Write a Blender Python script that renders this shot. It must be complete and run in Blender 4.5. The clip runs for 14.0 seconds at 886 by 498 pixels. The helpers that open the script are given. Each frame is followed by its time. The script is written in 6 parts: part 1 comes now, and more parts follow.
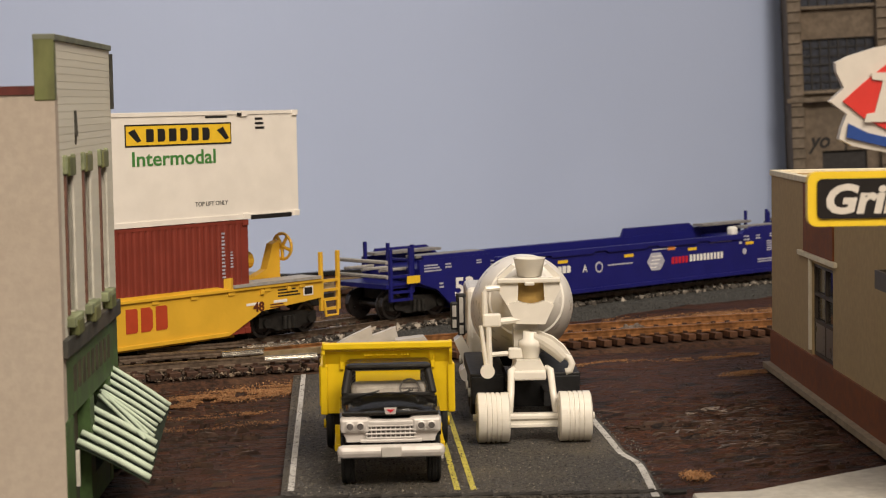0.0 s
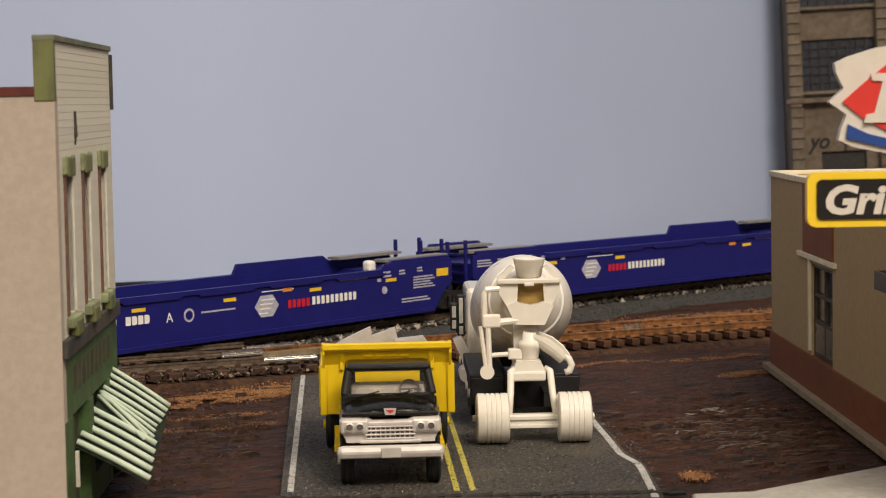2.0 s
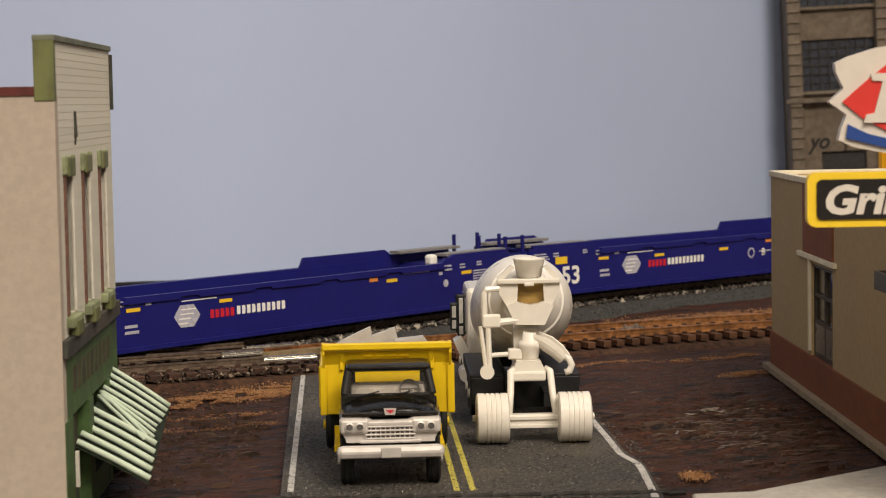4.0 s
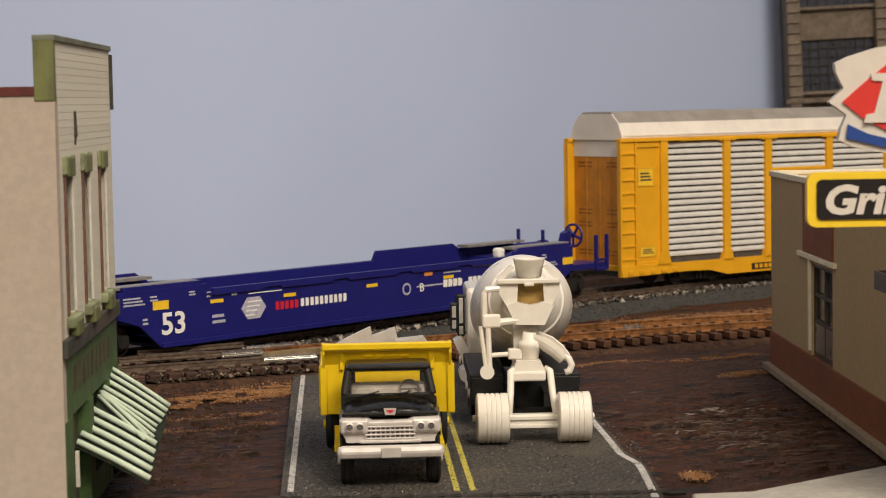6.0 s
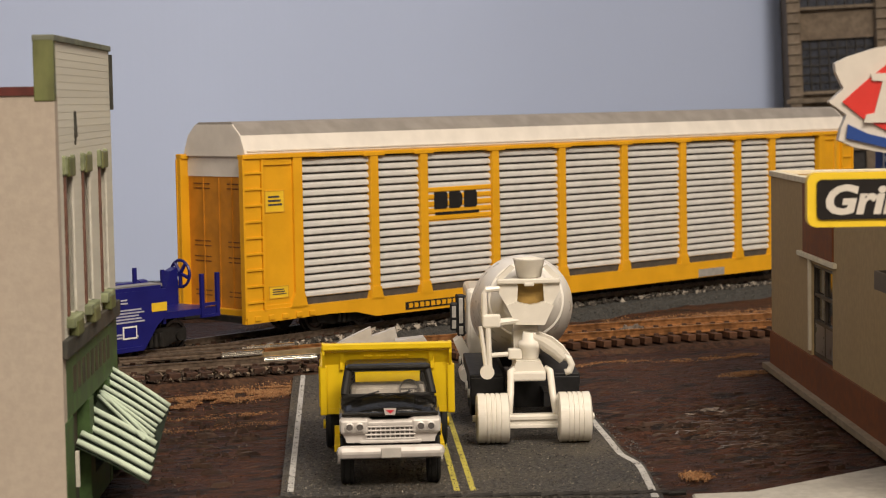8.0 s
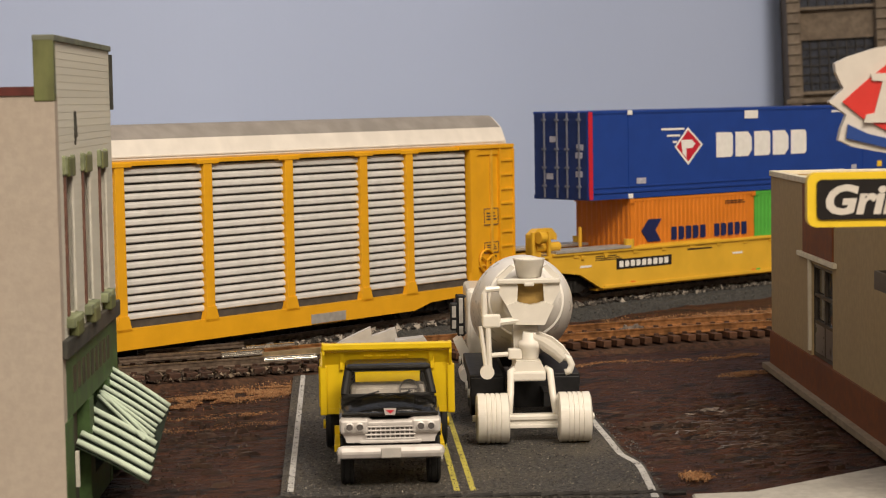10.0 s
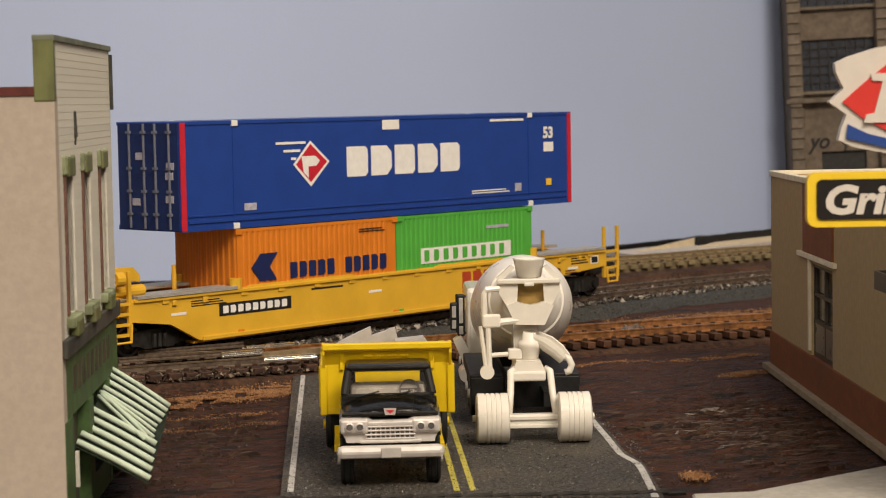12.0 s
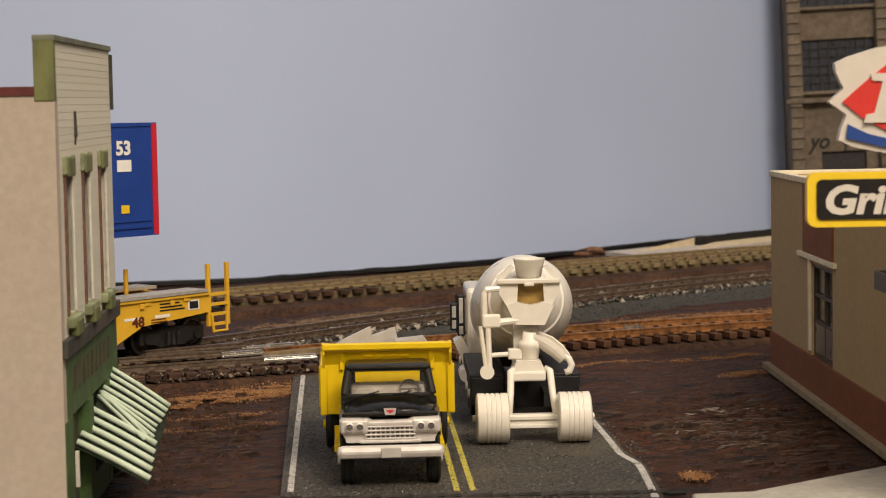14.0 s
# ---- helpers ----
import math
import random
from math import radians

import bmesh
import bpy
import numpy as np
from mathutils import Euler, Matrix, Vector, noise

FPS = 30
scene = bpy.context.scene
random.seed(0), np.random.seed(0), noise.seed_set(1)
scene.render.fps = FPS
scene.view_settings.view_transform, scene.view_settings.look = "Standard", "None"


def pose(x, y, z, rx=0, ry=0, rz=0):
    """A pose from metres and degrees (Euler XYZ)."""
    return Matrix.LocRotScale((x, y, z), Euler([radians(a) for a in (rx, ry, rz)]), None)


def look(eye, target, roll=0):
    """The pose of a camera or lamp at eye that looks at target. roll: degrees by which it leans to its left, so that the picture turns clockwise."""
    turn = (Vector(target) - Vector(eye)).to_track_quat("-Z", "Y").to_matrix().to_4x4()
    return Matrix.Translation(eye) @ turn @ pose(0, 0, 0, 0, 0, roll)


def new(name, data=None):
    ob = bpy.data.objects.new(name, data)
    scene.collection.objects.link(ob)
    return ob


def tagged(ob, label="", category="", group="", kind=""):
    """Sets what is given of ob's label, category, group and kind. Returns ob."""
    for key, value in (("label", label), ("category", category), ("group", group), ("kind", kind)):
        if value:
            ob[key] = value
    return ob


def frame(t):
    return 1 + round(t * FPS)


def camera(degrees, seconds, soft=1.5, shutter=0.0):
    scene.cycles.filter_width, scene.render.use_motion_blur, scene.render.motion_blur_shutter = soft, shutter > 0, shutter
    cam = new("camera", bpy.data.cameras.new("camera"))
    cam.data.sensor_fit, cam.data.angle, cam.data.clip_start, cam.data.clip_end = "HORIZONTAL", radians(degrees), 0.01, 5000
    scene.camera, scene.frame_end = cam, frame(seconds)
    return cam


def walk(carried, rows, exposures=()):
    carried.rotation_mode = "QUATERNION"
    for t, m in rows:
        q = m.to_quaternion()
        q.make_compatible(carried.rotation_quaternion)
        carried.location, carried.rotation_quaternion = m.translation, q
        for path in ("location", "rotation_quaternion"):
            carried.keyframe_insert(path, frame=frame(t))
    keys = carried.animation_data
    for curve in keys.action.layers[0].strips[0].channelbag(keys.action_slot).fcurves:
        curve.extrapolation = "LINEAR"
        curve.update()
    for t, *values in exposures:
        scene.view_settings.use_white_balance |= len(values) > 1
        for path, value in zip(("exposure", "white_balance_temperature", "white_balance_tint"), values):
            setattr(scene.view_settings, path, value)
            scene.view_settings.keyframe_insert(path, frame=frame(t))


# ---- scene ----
from functools import lru_cache

# ---------- camera ----------
EYE_Z = 0.079
PITCH, ROLL = 4.3054, -0.9884
cam = camera(25.157, 14.0, soft=1.0)


cam.data.dof.use_dof, cam.data.dof.focus_distance, cam.data.dof.aperture_fstop = True, 0.50, 72.0


def eye_pose(dpitch, dyaw):
    a, b = radians(PITCH + dpitch), radians(dyaw)
    way = Vector((math.sin(b) * math.cos(a), math.cos(b) * math.cos(a), -math.sin(a)))
    eye = Vector((0, 0, EYE_Z))
    return look(eye, eye + way, ROLL)


walk(cam, [(0.0, eye_pose(0.02, -0.012)), (1.0, eye_pose(0.016, -0.01)), (1.8, eye_pose(0, 0)), (14.0, eye_pose(0, 0))],
     exposures=[(0.0, 0.0, 6500, 10), (11.0, 0.0, 6500, 10), (14.0, 0.0, 6780, 10)])

# ---------- light: a room with assumed ceiling lamps, all out of view ---
world = bpy.data.worlds.new("room_air")
scene.world = world
world.use_nodes = True
world.node_tree.nodes["Background"].inputs[0].default_value = (0.8, 0.85, 1.0, 1)
world.node_tree.nodes["Background"].inputs[1].default_value = 0.02
scene.view_settings.exposure = 0.0

# Key lamp placed from shadow directions; second and third are added fill lamps.
LAMPS = [((0.68, -0.78, 1.36), 0.8, 0.8, 51.0), ((-0.60, -1.15, 1.36), 0.6, 0.6, 21.5), ((0.42, 0.34, 1.36), 0.5, 0.5, 5.5)]
for place, sx, sy, watts in LAMPS:
    la = bpy.data.lights.new("ceiling_lamp", "AREA")
    la.shape, la.size, la.size_y, la.energy, la.color = "RECTANGLE", sx, sy, watts, (1.0, 0.87, 0.72)
    lo = new("ceiling_lamp", la)
    lo.matrix_basis = pose(place[0], place[1], place[2])


# ---------- materials ----------
def mat(name, col, rough=0.6, metal=0.0, var=0.12, scale=400.0, bump=0.0, bscale=None, spec=0.35, stain=None, stain_amt=0.0,
        stretch=(1, 1, 1), emit=0.0, rnd=0.0, coat=0.0, stain_scale=None):
    m = bpy.data.materials.new(name)
    m.use_nodes = True
    nt = m.node_tree
    n, l = nt.nodes, nt.links
    b = n["Principled BSDF"]
    b.inputs["Roughness"].default_value = rough
    b.inputs["Metallic"].default_value = metal
    b.inputs["Specular IOR Level"].default_value = spec
    b.inputs["Coat Weight"].default_value = coat
    tc = n.new("ShaderNodeTexCoord")
    mp = n.new("ShaderNodeMapping")
    mp.inputs["Scale"].default_value = stretch
    l.new(tc.outputs["Object"], mp.inputs["Vector"])
    no = n.new("ShaderNodeTexNoise")
    no.inputs["Scale"].default_value, no.inputs["Detail"].default_value = scale, 5
    l.new(mp.outputs[0], no.inputs["Vector"])
    hi = n.new("ShaderNodeMix")
    hi.data_type = "RGBA"
    hi.inputs["A"].default_value = (*[c * (1 - var) for c in col], 1)
    hi.inputs["B"].default_value = (*[min(1, c * (1 + var)) for c in col], 1)
    cr = n.new("ShaderNodeMapRange")
    cr.inputs["From Min"].default_value, cr.inputs["From Max"].default_value = 0.36, 0.64
    l.new(no.outputs["Fac"], cr.inputs["Value"])
    l.new(cr.outputs[0], hi.inputs["Factor"])
    out = hi.outputs["Result"]
    if stain:
        n2 = n.new("ShaderNodeTexNoise")
        n2.inputs["Scale"].default_value, n2.inputs["Detail"].default_value = stain_scale or scale * 0.12, 7
        n2.inputs["Roughness"].default_value = 0.65
        l.new(mp.outputs[0], n2.inputs["Vector"])
        rp = n.new("ShaderNodeValToRGB")
        rp.color_ramp.elements[0].position, rp.color_ramp.elements[1].position = 0.45, 0.68
        l.new(n2.outputs["Fac"], rp.inputs[0])
        mu = n.new("ShaderNodeMath")
        mu.operation = "MULTIPLY"
        mu.inputs[1].default_value = stain_amt
        l.new(rp.outputs["Color"], mu.inputs[0])
        mx = n.new("ShaderNodeMix")
        mx.data_type = "RGBA"
        mx.inputs["B"].default_value = (*stain, 1)
        l.new(mu.outputs[0], mx.inputs["Factor"])
        l.new(out, mx.inputs["A"])
        out = mx.outputs["Result"]
    if rnd:
        oi = n.new("ShaderNodeObjectInfo")
        mr = n.new("ShaderNodeMapRange")
        mr.inputs["To Min"].default_value, mr.inputs["To Max"].default_value = 1 - rnd, 1 + rnd
        l.new(oi.outputs["Random"], mr.inputs["Value"])
        vm = n.new("ShaderNodeVectorMath")
        vm.operation = "SCALE"
        l.new(out, vm.inputs[0])
        l.new(mr.outputs[0], vm.inputs["Scale"])
        out = vm.outputs[0]
    l.new(out, b.inputs["Base Color"])
    ra = n.new("ShaderNodeMapRange")
    ra.inputs["To Min"].default_value, ra.inputs["To Max"].default_value = max(0.02, rough - 0.1), min(1, rough + 0.1)
    l.new(no.outputs["Fac"], ra.inputs["Value"])
    l.new(ra.outputs[0], b.inputs["Roughness"])
    if bump:
        nb = n.new("ShaderNodeTexNoise")
        nb.inputs["Scale"].default_value, nb.inputs["Detail"].default_value = bscale or scale, 6
        l.new(mp.outputs[0], nb.inputs["Vector"])
        bu = n.new("ShaderNodeBump")
        bu.inputs["Strength"].default_value, bu.inputs["Distance"].default_value = 1.0, bump
        l.new(nb.outputs["Fac"], bu.inputs["Height"])
        l.new(bu.outputs["Normal"], b.inputs["Normal"])
    if emit:
        b.inputs["Emission Color"].default_value = (1, 0.9, 0.78, 1)
        b.inputs["Emission Strength"].default_value = emit
    return m


def let_through(m, col, amount):
    """Thin moulded plastic lets some light through."""
    n, l = m.node_tree.nodes, m.node_tree.links
    tr = n.new("ShaderNodeBsdfTranslucent")
    tr.inputs["Color"].default_value = (*col, 1)
    mx = n.new("ShaderNodeMixShader")
    mx.inputs[0].default_value = amount
    l.new(n["Principled BSDF"].outputs[0], mx.inputs[1])
    l.new(tr.outputs[0], mx.inputs[2])
    l.new(mx.outputs[0], n["Material Output"].inputs["Surface"])
    return m


def island_mat(name, cols, rough=0.9):
    """Loose grains: each piece takes its own tone."""
    m = bpy.data.materials.new(name)
    m.use_nodes = True
    n, l = m.node_tree.nodes, m.node_tree.links
    g = n.new("ShaderNodeNewGeometry")
    rp = n.new("ShaderNodeValToRGB")
    while len(rp.color_ramp.elements) < len(cols):
        rp.color_ramp.elements.new(0.5)
    for i, c in enumerate(cols):
        rp.color_ramp.elements[i].position = i / (len(cols) - 1)
        rp.color_ramp.elements[i].color = (*c, 1)
    l.new(g.outputs["Random Per Island"], rp.inputs[0])
    l.new(rp.outputs[0], n["Principled BSDF"].inputs["Base Color"])
    n["Principled BSDF"].inputs["Roughness"].default_value = rough
    return m



M_BACK = mat("sky_blue_wall_paint", (0.46, 0.552, 0.785), 0.9, var=0.012, scale=8, bump=0.00005, bscale=300, spec=0.15)


def ground_mat():
    """Dark brown paint on plaster, with dragged streaks, pale scrapes and dark cracks."""
    m = mat("brown_painted_plaster", (0.050, 0.0165, 0.0072), 0.62, spec=0.24, var=0.5, scale=600, stain=(0.092, 0.034, 0.015), stain_amt=0.45, stretch=(0.3, 1.0, 1.0), stain_scale=70)
    n, l = m.node_tree.nodes, m.node_tree.links
    bs = n["Principled BSDF"]
    tc = next(k for k in n if k.bl_idname == "ShaderNodeTexCoord")
    src = bs.inputs["Base Color"].links[0].from_socket
    heights = []
    for angle, stretch, scale, lo, hi, col, amt in ((20, 0.3, 480, 0.64, 0.70, (0.20, 0.13, 0.085), 0.45), (24, 0.38, 210, 0.55, 0.62, (0.006, 0.004, 0.003), 0.85), (8, 0.5, 900, 0.56, 0.7, (0.10, 0.055, 0.03), 0.4)):
        mp = n.new("ShaderNodeMapping")
        mp.vector_type = "TEXTURE"
        mp.inputs["Rotation"].default_value = (0, 0, radians(angle))
        mp.inputs["Scale"].default_value = (1 / stretch, 1, 1)
        l.new(tc.outputs["Object"], mp.inputs["Vector"])
        no = n.new("ShaderNodeTexNoise")
        no.inputs["Scale"].default_value, no.inputs["Detail"].default_value = scale, 6
        l.new(mp.outputs[0], no.inputs["Vector"])
        mr = n.new("ShaderNodeMapRange")
        mr.inputs["From Min"].default_value, mr.inputs["From Max"].default_value, mr.inputs["To Max"].default_value = lo, hi, amt
        l.new(no.outputs["Fac"], mr.inputs["Value"])
        mx = n.new("ShaderNodeMix")
        mx.data_type = "RGBA"
        mx.inputs["B"].default_value = (*col, 1)
        l.new(mr.outputs[0], mx.inputs["Factor"])
        l.new(src, mx.inputs["A"])
        src = mx.outputs["Result"]
        heights.append(no)
    l.new(src, bs.inputs["Base Color"])
    add = n.new("ShaderNodeMath")
    l.new(heights[0].outputs["Fac"], add.inputs[0])
    l.new(heights[2].outputs["Fac"], add.inputs[1])
    bu = n.new("ShaderNodeBump")
    bu.inputs["Distance"].default_value = 0.003
    l.new(add.outputs[0], bu.inputs["Height"])
    l.new(bu.outputs["Normal"], bs.inputs["Normal"])
    return m


M_GROUND = ground_mat()
M_ROAD = mat("asphalt_sheet", (0.052, 0.047, 0.041), 0.62, spec=0.4, var=0.97, scale=1000, bump=0.0014, bscale=1300, stain=(0.135, 0.112, 0.078), stain_amt=0.6, stain_scale=26)
M_WHITE_LINE = mat("white_road_paint", (0.46, 0.45, 0.43), 0.7, var=0.18, scale=500, stain=(0.25, 0.24, 0.22), stain_amt=0.5)
M_YEL_LINE = mat("yellow_road_paint", (0.48, 0.42, 0.07), 0.7, var=0.2, scale=500, stain=(0.2, 0.17, 0.06), stain_amt=0.4)
M_TIE = mat("brown_tie_plastic", (0.048, 0.023, 0.014), 0.6, var=0.45, scale=600, rnd=0.35)
M_TIE_ORANGE = mat("rusty_brown_tie", (0.085, 0.038, 0.019), 0.7, var=0.35, scale=600, rnd=0.35)
M_TIE_GREEN = mat("dusty_olive_tie", (0.20, 0.155, 0.08), 0.85, var=0.25, scale=500, rnd=0.2)
M_RAIL = mat("weathered_nickel_rail", (0.16, 0.12, 0.09), 0.4, 0.5, var=0.3, scale=700)
M_RAIL_RUST = mat("rust_painted_rail", (0.30, 0.140, 0.055), 0.36, 0.35, var=0.35, scale=500, stain=(0.07, 0.035, 0.02), stain_amt=0.75, stain_scale=110)
M_RAIL_SHINY = mat("bright_nickel_rail", (0.75, 0.72, 0.66), 0.25, 0.9, var=0.08)
M_RAIL_TAN = mat("dusty_tan_rail", (0.24, 0.18, 0.10), 0.6, 0.2, var=0.2, scale=500)
M_BALLAST = mat("dark_grey_ballast_bed", (0.045, 0.045, 0.043), 0.95, var=0.5, scale=1600, bump=0.0007, bscale=1300)
M_BROWNBED = mat("brown_dirt_bed", (0.042, 0.0185, 0.010), 0.95, var=0.6, scale=700, bump=0.0010, bscale=600, stain=(0.14, 0.075, 0.038), stain_amt=0.4, stain_scale=60)
M_STONES = island_mat("ballast_stones", [(0.012, 0.011, 0.010), (0.07, 0.06, 0.05), (0.018, 0.015, 0.013), (0.42, 0.37, 0.31), (0.03, 0.025, 0.02)])
M_SAW = island_mat("sawdust_grains", [(0.24, 0.105, 0.040), (0.36, 0.18, 0.075), (0.13, 0.055, 0.022), (0.44, 0.26, 0.12)])
M_TAN = island_mat("tan_dirt_grains", [(0.20, 0.125, 0.075), (0.29, 0.19, 0.115), (0.14, 0.085, 0.05)])
M_BLACK = mat("matt_black_plastic", (0.012, 0.012, 0.013), 0.55, var=0.3, scale=600)
M_GRIME = mat("grimy_black_metal", (0.022, 0.02, 0.018), 0.6, 0.2, var=0.4, scale=500)
M_WHEEL = mat("dark_wheel_steel", (0.10, 0.09, 0.085), 0.3, 0.85, var=0.2)
M_YCAR = mat("railcar_yellow", (0.70, 0.41, 0.035), 0.42, var=0.05, scale=120, bump=0.00004, bscale=900)
# Railcar yellow with shade mixed in for floor and platforms; trim shares it.
M_YCAR_D = mat("railcar_yellow_shaded_copy", (0.66, 0.36, 0.03), 0.5, var=0.08, scale=200)
M_YRACK = mat("autorack_yellow", (0.74, 0.37, 0.013), 0.42, var=0.05, scale=120, bump=0.00004, bscale=900)
M_NAVY = mat("railcar_indigo_blue", (0.0118, 0.0128, 0.142), 0.36, var=0.06, scale=150, bump=0.00004, bscale=900)
M_GREYWALK = mat("galvanised_walkway", (0.42, 0.40, 0.37), 0.5, 0.3, var=0.12, scale=500)
M_SILVER = mat("silver_slat_paint", (0.63, 0.62, 0.595), 0.45, 0.1, var=0.06, scale=250)
# Dark tone for the shade between slats, the lower panel and small print.
M_DARKGAP = mat("dark_gap_shade_and_panel", (0.07, 0.065, 0.06), 0.6, var=0.2, scale=300)
M_ROOFGREY = mat("grey_roof_paint", (0.26, 0.24, 0.22), 0.7, var=0.12, scale=150)
M_ROOFWHITE = mat("cream_white_roof_paint", (0.72, 0.68, 0.62), 0.5, var=0.05, scale=150)
M_CBLUE = mat("container_blue", (0.014, 0.052, 0.275), 0.4, var=0.05, scale=150)
# Container blue darkened to navy: the end's shade is put into its colour.
M_CBLUE_SHADED = mat("container_blue_shaded_end", (0.012, 0.028, 0.125), 0.5, var=0.1, scale=200)
M_CORANGE = mat("container_orange", (0.66, 0.20, 0.018), 0.42, var=0.05, scale=150)
M_CGREEN = mat("container_green", (0.085, 0.40, 0.055), 0.42, var=0.05, scale=150)
M_CBROWN = mat("container_oxide_red", (0.20, 0.035, 0.022), 0.48, var=0.08, scale=150)
M_CWHITE = mat("container_white", (0.80, 0.76, 0.70), 0.42, var=0.03, scale=150)
M_P_WHITE = mat("white_print", (0.80, 0.79, 0.76), 0.5, var=0.04)
M_P_RED = mat("red_print", (0.52, 0.018, 0.036), 0.5, var=0.05)
M_P_TTX = mat("dark_red_print", (0.42, 0.055, 0.02), 0.5, var=0.05)
M_P_BROWN = mat("dark_brown_print", (0.11, 0.028, 0.012), 0.5, var=0.1)
M_P_BLACK = mat("black_print", (0.015, 0.014, 0.014), 0.5, var=0.1)
M_P_GREEN = mat("green_print", (0.06, 0.22, 0.05), 0.5, var=0.05)
M_P_YEL = mat("yellow_print", (0.80, 0.52, 0.03), 0.5, var=0.05)
M_P_GREY = mat("grey_print", (0.42, 0.42, 0.50), 0.5, var=0.15, scale=900)
M_P_NAVY = mat("navy_print", (0.012, 0.02, 0.09), 0.5, var=0.1)


# ---------- mesh tools (all shapes in millimetres) ----------
def box(bm, x0, x1, y0, y1, z0, z1, bev=0.0):
    r = bmesh.ops.create_cube(bm, size=1)
    vs = r["verts"]
    for v in vs:
        v.co = Vector(((x0 + x1) / 2 + v.co.x * (x1 - x0), (y0 + y1) / 2 + v.co.y * (y1 - y0), (z0 + z1) / 2 + v.co.z * (z1 - z0)))
    if bev:
        es = list({e for v in vs for e in v.link_edges})
        bmesh.ops.bevel(bm, geom=es, offset=bev, segments=2, affect="EDGES", profile=0.5)
    return bm


def rod(bm, a, b, r, seg=10, r2=None):
    a, b = Vector(a), Vector(b)
    m = Matrix.Translation((a + b) / 2) @ (b - a).to_track_quat("Z", "Y").to_matrix().to_4x4()
    bmesh.ops.create_cone(bm, cap_ends=True, segments=seg, radius1=r, radius2=r if r2 is None else r2, depth=(b - a).length, matrix=m)
    return bm


def prism(bm, pts, axis, a, b):
    """A flat outline pushed from a to b along an axis."""
    def p(u, v, w):
        return {"x": (w, u, v), "y": (u, w, v), "z": (u, v, w)}[axis]
    va = [bm.verts.new(p(u, v, a)) for u, v in pts]
    vb = [bm.verts.new(p(u, v, b)) for u, v in pts]
    n = len(pts)
    fs = [bm.faces.new(va), bm.faces.new(vb[::-1])]
    for i in range(n):
        fs.append(bm.faces.new((va[i], vb[i], vb[(i + 1) % n], va[(i + 1) % n])))
    bmesh.ops.recalc_face_normals(bm, faces=fs)
    return bm


def lathe(bm, prof, m, seg=32):
    """prof: (radius, height) rows turned round z, then placed by m."""
    rings = []
    for r, h in prof:
        rings.append([bm.verts.new(m @ Vector((r * math.cos(2 * math.pi * i / seg), r * math.sin(2 * math.pi * i / seg), h))) for i in range(seg)])
    fs = []
    for q, w in zip(rings, rings[1:]):
        for i in range(seg):
            fs.append(bm.faces.new((q[i], q[(i + 1) % seg], w[(i + 1) % seg], w[i])))
    fs += [bm.faces.new(rings[0]), bm.faces.new(rings[-1])]
    bmesh.ops.recalc_face_normals(bm, faces=fs)
    return bm


def bent(bm, path, r, seg=8):
    """A tube of one piece along a path of points."""
    P = [Vector(p) for p in path]
    rings = []
    n0 = None
    for i, p in enumerate(P):
        d = (P[min(i + 1, len(P) - 1)] - P[max(i - 1, 0)]).normalized()
        n0 = d.orthogonal().normalized() if n0 is None else (n0 - d * n0.dot(d)).normalized()
        s = d.cross(n0)
        rings.append([bm.verts.new(p + r * (n0 * math.cos(2 * math.pi * k / seg) + s * math.sin(2 * math.pi * k / seg))) for k in range(seg)])
    fs = []
    for q, w in zip(rings, rings[1:]):
        for k in range(seg):
            fs.append(bm.faces.new((q[k], q[(k + 1) % seg], w[(k + 1) % seg], w[k])))
    fs += [bm.faces.new(rings[0]), bm.faces.new(rings[-1])]
    bmesh.ops.recalc_face_normals(bm, faces=fs)
    return bm


def B():
    return bmesh.new()


def mesh(name, bm, material, smooth=False):
    bm.transform(Matrix.Scale(0.001, 4))
    me = bpy.data.meshes.new(name)
    bm.to_mesh(me)
    bm.free()
    me.materials.append(material)
    if smooth:
        for p in me.polygons:
            p.use_smooth = True
    return me


def part(name, bm, material, parent, label="", smooth=False):
    ob = new(name, mesh(name, bm, material, smooth))
    ob.parent = parent
    if label:
        tagged(ob, label)
    return ob


def boxes(name, dims, material, parent, label="", bev=0.0):
    """One part for each box."""
    for d in dims:
        part(name, box(B(), *d, bev), material, parent, label)


def share(name, me, parent, m):
    ob = new(name, me)
    ob.parent = parent
    ob.matrix_basis = m
    return ob


def thing(name, m, label, category, group="", kind=""):
    ob = new(name)
    ob.empty_display_size = 0.01
    ob.matrix_basis = m
    return tagged(ob, label, category, group, kind)


def lettering(text, height, material, parent, m, name="lettering", label="", squeeze=1.0, bold=0.0, shear=0.0):
    cu = bpy.data.curves.new(name, "FONT")
    cu.body, cu.size, cu.extrude, cu.align_x, cu.offset, cu.shear = text, height * 0.001 * 1.38, 0.00004, "LEFT", bold * 0.001, shear
    cu.resolution_u = 3
    tmp = new("tmp_text", cu)
    me = bpy.data.meshes.new_from_object(tmp.evaluated_get(bpy.context.evaluated_depsgraph_get()))
    bpy.data.objects.remove(tmp)
    me.transform(Matrix.Diagonal((squeeze, 1, 1, 1)))
    me.materials.clear()
    me.materials.append(material)
    ob = share(name, me, parent, m)
    if label:
        tagged(ob, label)
    return ob


def side_m(x, z, y=-15.1):
    """Pose of flat print on the near side of a car, in millimetres."""
    return pose(x / 1000, y / 1000, z / 1000, 90, 0, 0)


# ---------- the curved main line ----------
TH, Y0, K1, K = radians(46.26435), 0.7058, -1.90994, -0.53855
RAIL_Z = 0.0042
S_LO, S_HI = -0.40, 0.55


